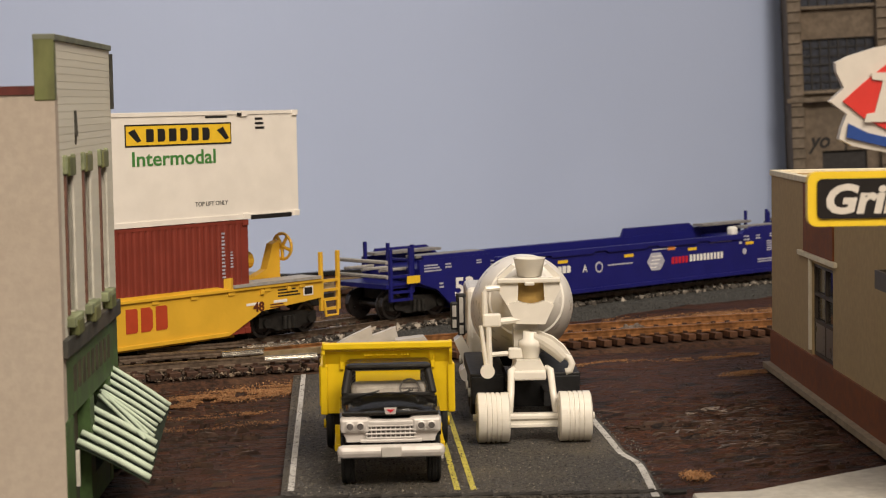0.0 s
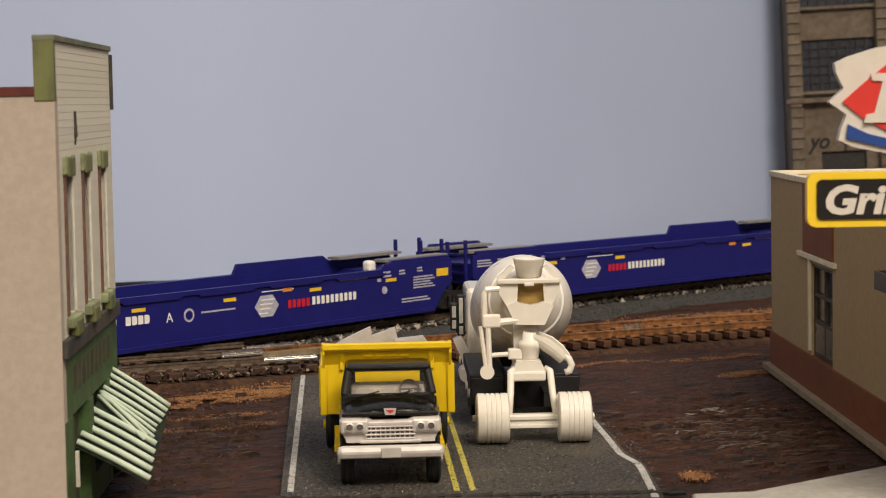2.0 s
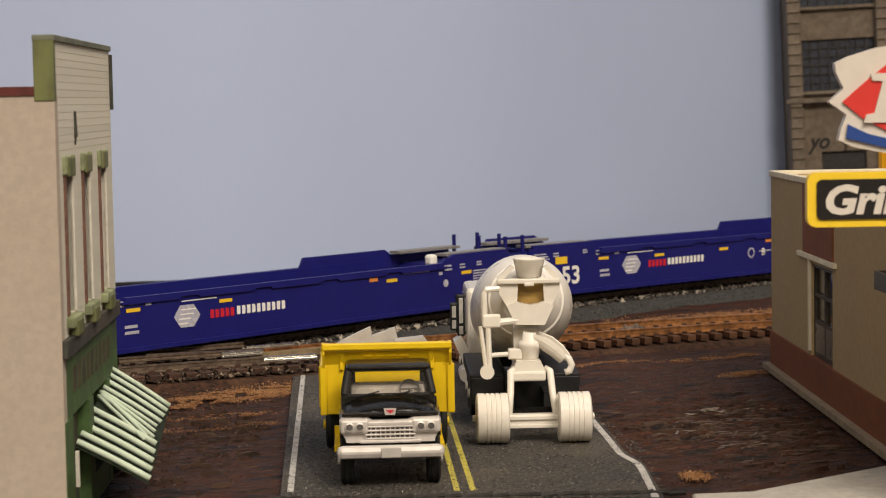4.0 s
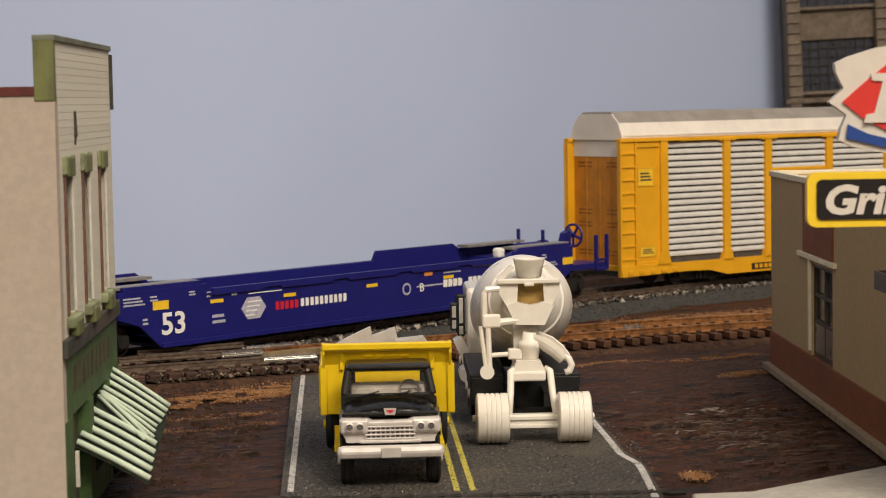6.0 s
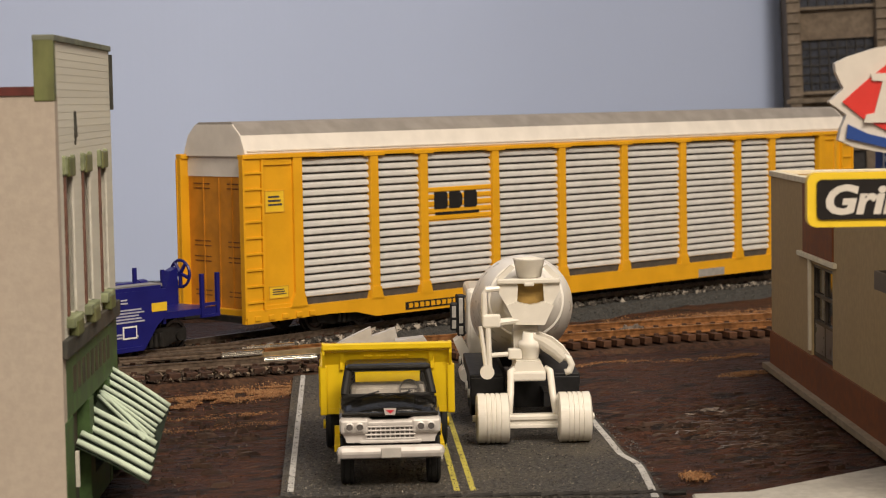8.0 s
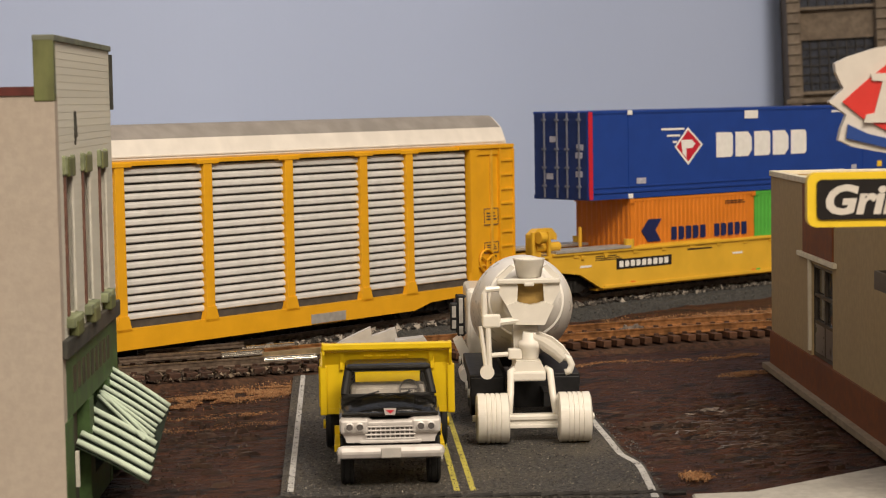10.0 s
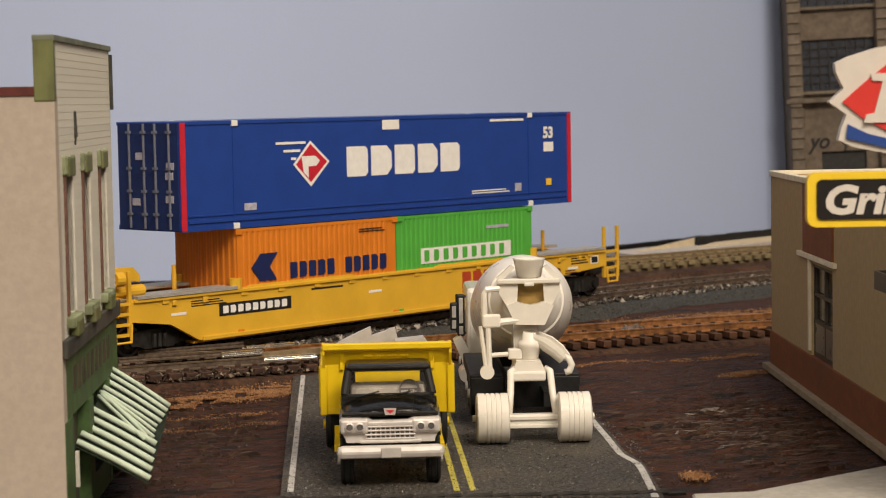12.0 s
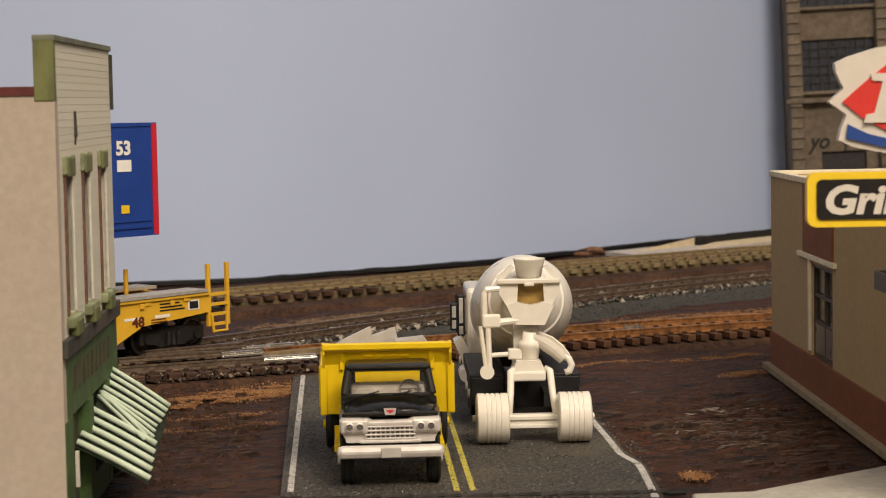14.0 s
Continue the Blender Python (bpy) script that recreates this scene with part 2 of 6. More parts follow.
@lru_cache(maxsize=None)
def track_xy(s):
    """Centre of the main line s metres along it, and its heading."""
    c = min(max(s, S_LO), S_HI)
    n = 60
    x = y = 0.0
    for i in range(n):
        q = c * (i + 0.5) / n
        a = TH + K * q + K1 * q * q / 2
        x += math.cos(a) * c / n
        y += math.sin(a) * c / n
    a = TH + K * c + K1 * c * c / 2
    return x + math.cos(a) * (s - c), Y0 + y + math.sin(a) * (s - c), a


TRAVEL = [(0.0, -0.6783), (0.5, -0.629), (1.0, -0.5796), (1.5, -0.5307), (2.0, -0.4809), (2.5, -0.4306), (3.0, -0.3813), (3.5, -0.3336),
          (4.0, -0.2864), (4.5, -0.2392), (5.0, -0.192), (5.5, -0.1443), (6.0, -0.0962), (6.5, -0.0483), (7.0, 0.0), (7.5, 0.0492), (8.0, 0.0976),
          (8.5, 0.1480), (9.0, 0.1989), (9.5, 0.2498), (10.0, 0.3007), (10.5, 0.3514), (11.0, 0.4005), (11.5, 0.4494), (12.0, 0.4978),
          (12.5, 0.5459), (13.0, 0.594), (13.5, 0.6435), (14.0, 0.6928)]


def car_pose(c, h, u):
    ax, ay, _ = track_xy(round(c - h - u, 5))
    bx, by, _ = track_xy(round(c + h - u, 5))
    return pose((ax + bx) / 2, (ay + by) / 2, RAIL_Z, 0, 0, math.degrees(math.atan2(by - ay, bx - ax)))


MOVERS = []   # (thing, centre along the train, half truck spacing, shift along its car)
WHEELS = []   # wheel sets that roll


# ---------- room, backdrop, ground ----------
def ribbon(bm, path, half_l, half_r, z0, z1, slope=0.0):
    """A strip with thickness along a list of (x, y, heading) in metres; widths and heights in mm. slope widens its foot."""
    rows = []
    for x, y, a in path:
        nx, ny = -math.sin(a), math.cos(a)
        q = []
        for off, z in ((half_l + slope, z0), (half_l, z1), (-half_r, z1), (-half_r - slope, z0)):
            q.append(bm.verts.new((x * 1000 + nx * off, y * 1000 + ny * off, z)))
        rows.append(q)
    fs = []
    for p, q in zip(rows, rows[1:]):
        for i in range(4):
            fs.append(bm.faces.new((p[i], p[(i + 1) % 4], q[(i + 1) % 4], q[i])))
    fs += [bm.faces.new(rows[0]), bm.faces.new(rows[-1])]
    bmesh.ops.recalc_face_normals(bm, faces=fs)
    return bm


def spline(pts, step):
    """Smooth (x, y, heading) rows through points in metres."""
    P = [np.array(p, float) for p in pts]
    P = [2 * P[0] - P[1]] + P + [2 * P[-1] - P[-2]]
    out = []
    for i in range(1, len(P) - 2):
        n = max(2, int(np.linalg.norm(P[i + 1] - P[i]) / step))
        for k in range(n):
            t = k / n
            a, b, c, d = P[i - 1:i + 3]
            out.append(0.5 * ((2 * b) + (c - a) * t + (2 * a - 5 * b + 4 * c - d) * t * t + (3 * b - a - 3 * c + d) * t ** 3))
    out.append(P[-2])
    rows = []
    for i, p in enumerate(out):
        q = out[min(i + 1, len(out) - 1)] - out[max(i - 1, 0)]
        rows.append((float(p[0]), float(p[1]), math.atan2(q[1], q[0])))
    return rows


def room():
    m_wall = mat("warm_grey_wall_paint", (0.55, 0.52, 0.48), 0.9, var=0.03, scale=6)
    m_ceil = mat("white_ceiling_paint", (0.75, 0.73, 0.70), 0.9, var=0.03, scale=6)
    m_floor = mat("grey_carpet", (0.12, 0.11, 0.10), 0.95, var=0.3, scale=200)
    for name, d in (("wall_south", (-2300, 2300, -2060, -2000, -950, 1400)), ("wall_north", (-2300, 2300, 2000, 2060, -950, 1400)),
                    ("wall_west", (-2360, -2300, -2060, 2060, -950, 1400)), ("wall_east", (2300, 2360, -2060, 2060, -950, 1400))):
        tagged(new(name, mesh(name, box(B(), *d), m_wall)), "plain painted wall of the train room", "wall", kind="structure")
    tagged(new("ceiling", mesh("ceiling", box(B(), -2360, 2360, -2060, 2060, 1400, 1450), m_ceil)), "white painted ceiling of the train room", "ceiling", kind="structure")
    tagged(new("floor", mesh("floor", box(B(), -2360, 2360, -2060, 2060, -1000, -950), m_floor)), "dark carpeted floor below the layout", "floor", kind="structure")
    # Frames for the assumed lamps; none of these fittings is in view.
    for place, sx, sy, watts in LAMPS:
        f = thing("ceiling_light", pose(place[0], place[1], 1.4), "flat white frame of an assumed, unseen ceiling lamp", "ceiling light", "ceiling lights")
        fr = B()
        for d in ((-sx / 2 - .03, -sx / 2, -sy / 2 - .03, sy / 2 + .03), (sx / 2, sx / 2 + .03, -sy / 2 - .03, sy / 2 + .03),
                  (-sx / 2, sx / 2, -sy / 2 - .03, -sy / 2), (-sx / 2, sx / 2, sy / 2, sy / 2 + .03)):
            box(fr, *[v * 1000 for v in d], -36, 0)
        part("frame", fr, M_P_WHITE, f)


BACK = [(-2.25, 0.86), (-0.9, 0.865), (-0.35, 0.868), (-0.17, 0.872), (-0.0946, 0.884), (-0.0482, 0.914), (0.0208, 0.964), (0.0945, 1.045), (0.166, 1.125),
        (0.24, 1.20), (0.38, 1.30), (0.8, 1.42), (2.25, 1.5)]


def setting():
    soft_back = spline(BACK, 0.005)
    soft_back = [tuple(float(np.mean([r[k] for r in soft_back[max(0, i - 9):i + 10]])) for k in range(3)) if 10 < i < len(soft_back) - 11 else soft_back[i] for i in range(len(soft_back))]
    tagged(new("backdrop", mesh("backdrop", ribbon(B(), soft_back, 4, 0, -1, 900), M_BACK)),
           "smooth pale blue-grey painted sky backdrop wall", "backdrop", kind="structure")
    bm = B()
    rows = [(x, y + 0.0, a) for x, y, a in spline(BACK, 0.006)]
    rows = [(x + math.sin(a) * 0.0015, y - math.cos(a) * 0.0015, a) for x, y, a in rows if -0.4 < x < 0.35]
    rows = [r for r in rows if r[0] < 0.15]
    ribbon(bm, rows, 1.2, 2.2, -0.6, 4.0)
    for v in bm.verts:
        if v.co.z > 1:
            v.co.z += -2.9 + 0.4 * noise.noise(v.co * 0.11) + 0.4 * noise.noise(v.co * 0.5)
    tagged(new("trim", mesh("trim", bm, M_BLACK)), "ragged black strip along the foot of the backdrop", "trim", kind="structure")
    bm = B()
    ribbon(bm, [(x, y - 0.055, a) for x, y, a in spline(BACK, 0.006) if 0.131 < x < 0.30], 1.0, 1.0, -1.2, 5.2)
    for v in bm.verts:
        if v.co.z > 1:
            v.co.z += 0.5 * noise.noise(v.co * 0.2)
    tagged(new("trim", mesh("trim", bm, M_BLACK)), "black foam strip standing before the backdrop", "trim", kind="structure")
    # table top with uneven plaster
    bm = B()
    xs = np.concatenate([np.linspace(-2250, -260, 12), np.linspace(-250, -112, 40), np.linspace(-110, 135, 150), np.linspace(138, 330, 40), np.linspace(350, 2250, 12)])
    ys = np.concatenate([np.linspace(-900, 290, 8), np.linspace(300, 395, 20), np.linspace(396, 620, 230), np.linspace(622, 760, 50), np.linspace(770, 1180, 42), np.linspace(1200, 1480, 4)])
    grid = [[None] * len(ys) for _ in xs]
    for i, x in enumerate(xs):
        for j, y in enumerate(ys):
            p = Vector((x * 0.35, y, 0))
            z = -1.5 + 0.9 * noise.noise(p * 0.03) + 0.55 * noise.noise(p * 0.12 + Vector((9, 3, 1))) + 0.3 * noise.noise(p * 0.4)
            if -110 < x < 140 and 390 < y < 625:
                # dragged ridges, roughest in the middle of the right-hand lot
                u, v = x * 0.94 + y * 0.34, y * 0.94 - x * 0.34
                rough = math.exp(-(((x - 72) / 30) ** 2 + ((y - 478) / 38) ** 2))
                n1 = 1 - abs(noise.noise(Vector((u * 0.06, v * 0.32, 4)))) * 2.2
                n2 = 1 - abs(noise.noise(Vector((u * 0.16, v * 0.75, 9)))) * 2.2
                z += (0.15 + 1.25 * rough) * max(n1, 0) ** 3 + (0.12 + 0.75 * rough) * max(n2, 0) ** 2 - 0.55 * rough
            grid[i][j] = bm.verts.new((x, y, min(z, -0.35 + 1.5 * min(1, max(0, (x - 50) / 14)) * (y < 620))))
    for i in range(len(xs) - 1):
        for j in range(len(ys) - 1):
            bm.faces.new((grid[i][j], grid[i + 1][j], grid[i + 1][j + 1], grid[i][j + 1]))
    ob = new("ground", mesh("ground", bm, M_GROUND, True))
    tagged(ob, "dark brown streaky painted plaster ground with sawdust stains", "ground", kind="structure")
    tagged(new("table_side", mesh("table_side", box(B(), -2250, 2250, -905, -900, -120, -1), M_BLACK)), "black edge board of the layout table", "table edge", kind="structure")

    # road sheet, slightly turned
    bm = B()
    top = [(-33.5, 393), (-46, 604), (30, 606), (33.6, 560), (36.2, 505), (37.6, 480), (39.8, 440), (42.6, 424), (42.8, 386), (20, 390), (-5, 389)]
    prism(bm, top, "z", -2.0, 0.0)
    road = tagged(new("road", mesh("road", bm, M_ROAD)), "dark grey speckled asphalt road sheet with curled front edge", "road", kind="structure")
    bm = B()
    ribbon(bm, [(x / 1000, y / 1000, a) for x, y, a in ((-31.9, 399, 1.62), (-43.0, 606, 1.62))], 0.65, 0.65, -0.1, 0.06)
    part("edge_line", bm, M_WHITE_LINE, road, "white painted line at the road edge")
    bm = B()
    ribbon(bm, spline([(0.0325, 0.57), (0.0345, 0.515), (0.0357, 0.4855), (0.0374, 0.4566), (0.0387, 0.4344), (0.0411, 0.4239), (0.0413, 0.4048), (0.0411, 0.3872)], 0.004), 0.75, 0.75, -0.1, 0.06)
    part("edge_line", bm, M_WHITE_LINE, road, "white painted wavering line at the road edge")
    for x0, x1 in ((2.0, -7.6), (5.3, -4.6)):
        bm = B()
        ribbon(bm, [(x0 / 1000, 0.397, 1.62), ((x0 + x1) / 2000, 0.5, 1.62), (x1 / 1000, 0.604, 1.62)], 0.6, 0.6, -0.1, 0.06)
        part("centre_line", bm, M_YEL_LINE, road, "yellow painted centre line")
    # curled torn strip at the road's front
    bm = B()
    for k in range(26):
        x = -36 + k * 3.2
        rod(bm, (x, 391 + 1.2 * noise.noise((k * 0.9, 0, 0)), -0.2 + 0.5 * noise.noise((k, 3, 0))),
            (x + 3.6, 391 + 1.2 * noise.noise((k * 0.9 + 0.9, 0, 0)), 0.1 + 0.5 * noise.noise((k + 1, 3, 0))), 0.5 + 0.25 * random.random(), 5)
    tagged(new("road_edge_strip", mesh("road_edge_strip", bm, M_GRIME)), "black frayed strip along the torn road edge", "strip", kind="structure")


# ---------- tracks ----------
def rail_mesh(bm, rows, off, z_top, h=2.1):
    prof = [(-0.9, -h), (0.9, -h), (0.9, -h + 0.35), (0.28, -h + 0.6), (0.28, -0.65), (0.5, -0.45), (0.5, 0), (-0.5, 0), (-0.5, -0.45), (-0.28, -0.65), (-0.28, -h + 0.6), (-0.9, -h + 0.35)]
    rings = []
    for x, y, a in rows:
        nx, ny = -math.sin(a), math.cos(a)
        rings.append([bm.verts.new((x * 1000 + nx * (off + u), y * 1000 + ny * (off + u), z_top + w)) for u, w in prof])
    n = len(prof)
    fs = []
    for p, q in zip(rings, rings[1:]):
        for i in range(n):
            fs.append(bm.faces.new((p[i], p[(i + 1) % n], q[(i + 1) % n], q[i])))
    fs += [bm.faces.new(rings[0]), bm.faces.new(rings[-1])]
    bmesh.ops.recalc_face_normals(bm, faces=fs)
    return bm


def along(rows, step, start=0.0):
    """Places every step metres along rows."""
    out, d, nxt = [], 0.0, start
    for (x, y, a), (x2, y2, a2) in zip(rows, rows[1:]):
        L = math.hypot(x2 - x, y2 - y)
        while nxt <= d + L:
            t = (nxt - d) / L
            out.append((x + (x2 - x) * t, y + (y2 - y) * t, a + (a2 - a) * t))
            nxt += step
        d += L
    return out


def grains(bm, n, place, r0, r1):
    for _ in range(n):
        x, y, z = place()
        r = r0 + (r1 - r0) * random.random() ** 2
        k = Vector((random.random() - .5, random.random() - .5, random.random() - .5)).normalized()
        e = k.orthogonal().normalized()
        f = k.cross(e)
        c = Vector((x, y, z))
        vs = [bm.verts.new(c + r * w) for w in (k, e * 1.1 - k * .4, -e * .6 + f - k * .4, -e * .6 - f * .9 - k * .3)]
        for i, j, q in ((0, 1, 2), (0, 2, 3), (0, 3, 1), (1, 3, 2)):
            bm.faces.new((vs[i], vs[j], vs[q]))
    return bm


NEAR = [(-0.30, 0.44), (-0.20, 0.505), (-0.135, 0.548), (-0.085, 0.573), (-0.03, 0.596), (0.044, 0.632), (0.108, 0.6565), (0.18, 0.676), (0.30, 0.695), (0.7, 0.71), (1.6, 0.70)]
FAR = [(-1.2, 0.50), (-0.6, 0.62), (-0.30, 0.690), (-0.16, 0.728), (-0.044, 0.800), (0.003, 0.838), (0.054, 0.876), (0.108, 0.912), (0.156, 0.944), (0.26, 0.995), (0.45, 1.06), (1.0, 1.16), (1.9, 1.25)]


def railway(name, rows, label, gauge, z_top, h_rail, tie_mat, rail_mat, span, tie_len, tie_step=0.0066, tie_w=2.6, bed=None, bed_mat=None, bed_z=0.3, old_end=None):
    tr = thing(name, Matrix(), label, "railway track")
    for off in (-gauge / 2, gauge / 2):
        if old_end is None:
            part("rail", rail_mesh(B(), rows, off, z_top, h_rail), rail_mat, tr)
        else:
            part("rail", rail_mesh(B(), [r for r in rows if r[0] > old_end], off, z_top, h_rail), rail_mat, tr)
            part("rail", rail_mesh(B(), [r for r in rows if r[0] < old_end + 0.0065], off, z_top - 0.15, h_rail - 0.15), M_RAIL, tr)
    if bed:
        part("trackbed", ribbon(B(), rows, bed[0], bed[1], -2.5, bed_z, 5), bed_mat, tr)
    t1 = z_top - h_rail
    bm = B()
    box(bm, -tie_w / 2, tie_w / 2, -tie_len / 2, tie_len / 2, t1 - 1.9, t1, 0.15)
    tie = mesh("tie", bm, tie_mat)
    dark = mesh("tie", box(B(), -tie_w / 2 - 0.4, tie_w / 2 + 0.4, -tie_len / 2, tie_len / 2, t1 - 1.9, t1, 0.2), M_TIE)
    rest = B()
    spikes = B()
    for x, y, a in along(rows, tie_step):
        if span[0] < x < span[1]:
            c, s = math.cos(a), math.sin(a)
            for off in (-gauge / 2 - 1.5, -gauge / 2 + 1.5, gauge / 2 - 1.5, gauge / 2 + 1.5):
                px, py = x * 1000 - s * off, y * 1000 + c * off
                prism(spikes, [(px - 0.75, py - 0.6), (px + 0.75, py - 0.6), (px + 0.75, py + 0.6), (px - 0.75, py + 0.6)], "z", t1 - 0.2, t1 + 0.75)
            share("tie", dark if x < -0.035 else tie, tr, pose(x + random.uniform(-.0002, .0002), y, random.uniform(-.00012, .00012), 0, 0, math.degrees(a) + random.uniform(-1.5, 1.5)))
        elif -1.2 < x < 1.2:
            c, s = math.cos(a), math.sin(a)
            vs = []
            for u, v in ((-1.3, -tie_len / 2), (1.3, -tie_len / 2), (1.3, tie_len / 2), (-1.3, tie_len / 2)):
                vs.append((x * 1000 + c * u - s * v, y * 1000 + s * u + c * v))
            prism(rest, vs, "z", t1 - 1.9, t1)
    tagged(part("distant_tie", rest, tie_mat, tr), kind="stuff")
    tagged(part("spike", spikes, M_TIE, tr), kind="stuff")
    return tr


def tracks():
    main = [track_xy(round(s, 4)) for s in np.arange(-1.7, 1.6, 0.01)]
    railway("main_track", main, "black-brown railway track on grey ballast, bright ballast between its ties", 16.5, 4.2, 2.1, M_TIE, M_RAIL, (-0.13, 0.24), 30, bed=(19, 27),
            bed_mat=M_BALLAST, bed_z=1.3)
    near = spline(NEAR, 0.008)
    railway("siding_track", near, "rust-painted railway track with thick brown ties", 20.0, 5.2, 2.5, M_TIE_ORANGE, M_RAIL_RUST, (-0.15, 0.135), 32, 0.0052, 2.7,
            bed=(18, 18), bed_mat=M_BROWNBED, bed_z=0.2, old_end=-0.046)
    far = spline(FAR, 0.008)
    railway("back_track", far, "dusty olive-tan railway track on raised roadbed", 16.5, 6.4, 2.0, M_TIE_GREEN, M_RAIL_TAN, (-0.11, 0.20), 31, 0.0068, 3.6,
            bed=(26, 30), bed_mat=M_BROWNBED, bed_z=1.0)
    part("upper_bed", ribbon(B(), far, 13, 13, 0.5, 4.0, 1.0), mat("tan_dusty_bed", (0.12, 0.088, 0.048), 0.95, var=0.4, scale=500, stain=(0.04, 0.025, 0.015), stain_amt=0.6, stain_scale=90), bpy.data.objects["back_track"])
    # points work beside the road: bright closure rails and a frog
    tp = thing("turnout_rails", Matrix(), "bright nickel turnout rails and frog beside the road", "track part")
    for p, q, m in (((-66, 582), (-54.5, 588), M_RAIL_SHINY), ((-52.5, 571.5), (-37.5, 576.5), M_RAIL_SHINY), ((-95, 574), (-55, 592), M_RAIL), ((-54, 590), (-36, 602), M_RAIL_RUST),
                    ((-92, 590), (-62, 607), M_RAIL), ((-60, 596), (-46, 604), M_RAIL_SHINY), ((-88, 581), (-60, 589), M_RAIL)):
        a = math.atan2(q[1] - p[1], q[0] - p[0])
        part("closure_rail", rail_mesh(B(), [(p[0] / 1000, p[1] / 1000, a), (q[0] / 1000, q[1] / 1000, a)], 0, 5.7, 1.5), m, tp)
    bm = B()
    prism(bm, [(-58, 586), (-40, 594), (-36, 600), (-58, 592)], "z", 2.7, 4.7)
    part("frog", bm, M_RAIL_TAN, tp)
    # ballast between the ties of the main line
    bm = B()

    def near_edge():
        s = random.uniform(-0.16, 0.34)
        x, y, a = track_xy(round(s, 3))
        o = random.choice((random.gauss(-14.5, 1.6), random.gauss(-16, 1.2), random.uniform(-9, 9), random.uniform(9, 17)))
        return x * 1000 - math.sin(a) * o, y * 1000 + math.cos(a) * o, 1.5 + 0.7 * random.random()
    grains(bm, 4600, near_edge, 0.4, 1.55)
    turnout = [r for r in spline(NEAR, 0.004) if -0.12 < r[0] < -0.035]

    def old_bed():
        x, y, a = random.choice(turnout)
        o = random.uniform(-19, 12)
        return x * 1000 - math.sin(a) * o + random.uniform(-2, 2), y * 1000 + math.cos(a) * o, (0.9 if o < -15 else 1.7) + 0.9 * random.random()

    def shoulder():
        s = random.uniform(-0.16, 0.34)
        x, y, a = track_xy(round(s, 3))
        o = random.uniform(-31, -15)
        return x * 1000 - math.sin(a) * o, y * 1000 + math.cos(a) * o, (1.35 if o > -27 else 1.35 - (-27 - o) * 0.5)
    tagged(new("ballast", mesh("ballast", bm, M_STONES)), "mixed black and pale grey ballast stones", "ballast", kind="stuff")
    bm = grains(B(), 3800, old_bed, 0.14, 0.8)
    tagged(new("turnout_ballast", mesh("turnout_ballast", bm, island_mat("brown_grit", [(0.012, 0.008, 0.006), (0.05, 0.028, 0.017), (0.018, 0.011, 0.008), (0.26, 0.20, 0.14), (0.03, 0.017, 0.011)]))), "dark brown ballast grit round the turnout", "ballast", kind="stuff")
    bm = grains(B(), 5000, shoulder, 0.18, 0.42)
    tagged(new("fine_ballast", mesh("fine_ballast", bm, island_mat("grey_grit", [(0.04, 0.04, 0.04), (0.10, 0.10, 0.095), (0.06, 0.06, 0.055)]))), "fine dark grey ballast grit beside the main track", "ballast", kind="stuff")
    # sawdust
    bm = B()

    def band(p, q, w, zz=-0.6):
        def f():
            t = random.random()
            for _ in range(12):
                o = random.gauss(0, w)
                x, y = p[0] + (q[0] - p[0]) * t + random.gauss(0, 2.5), p[1] + (q[1] - p[1]) * t + o
                if noise.noise(Vector((x * 0.10 + y * 0.03, y * 0.30 - x * 0.1, 2))) + 0.6 * noise.noise(Vector((x * 0.4, y * 0.9, 5))) > 0.02:
                    break
                t = random.random()
            return x, y, zz + 0.4 * random.random()
        return f
    grains(bm, 17000, band((-88, 510), (-43, 551), 5.5, -0.8), 0.08, 0.34)
    grains(bm, 900, band((-70, 497), (-44, 508), 1.4, -0.9), 0.06, 0.22)
    grains(bm, 900, band((-84, 474), (-42, 492), 2.4, -0.9), 0.05, 0.2)
    grains(bm, 11000, band((58, 682), (150, 724), 6.5, 0.2), 0.10, 0.36)
    grains(bm, 9000, band((88, 694), (152, 722), 6.0, 0.3), 0.12, 0.4)
    grains(bm, 900, band((36, 585), (58, 597), 1.1, -0.9), 0.06, 0.24)
    grains(bm, 1600, band((68, 592), (94, 607), 1.3, -0.9), 0.06, 0.26)
    grains(bm, 1500, band((80, 560), (92, 569), 2, -0.9), 0.06, 0.24)
    grains(bm, 900, lambda: (random.gauss(52.0, 1.3), random.gauss(410, 2.0), -0.5 + 0.4 * random.random()), 0.12, 0.4)
    tagged(new("sawdust", mesh("sawdust", bm, M_SAW)), "orange-brown sawdust strewn along the tracks", "sawdust", kind="stuff")
    bm = grains(B(), 9000, band((10, 756), (110, 845), 8, 0.2), 0.10, 0.34)
    grains(bm, 9000, band((-66, 684), (-10, 742), 7, 0.0), 0.10, 0.34)
    grains(bm, 4000, band((-40, 668), (-14, 690), 3, 0.0), 0.10, 0.3)
    tagged(new("tan_dirt", mesh("tan_dirt", bm, M_TAN)), "pale tan dirt scattered between the tracks", "dirt", kind="stuff")


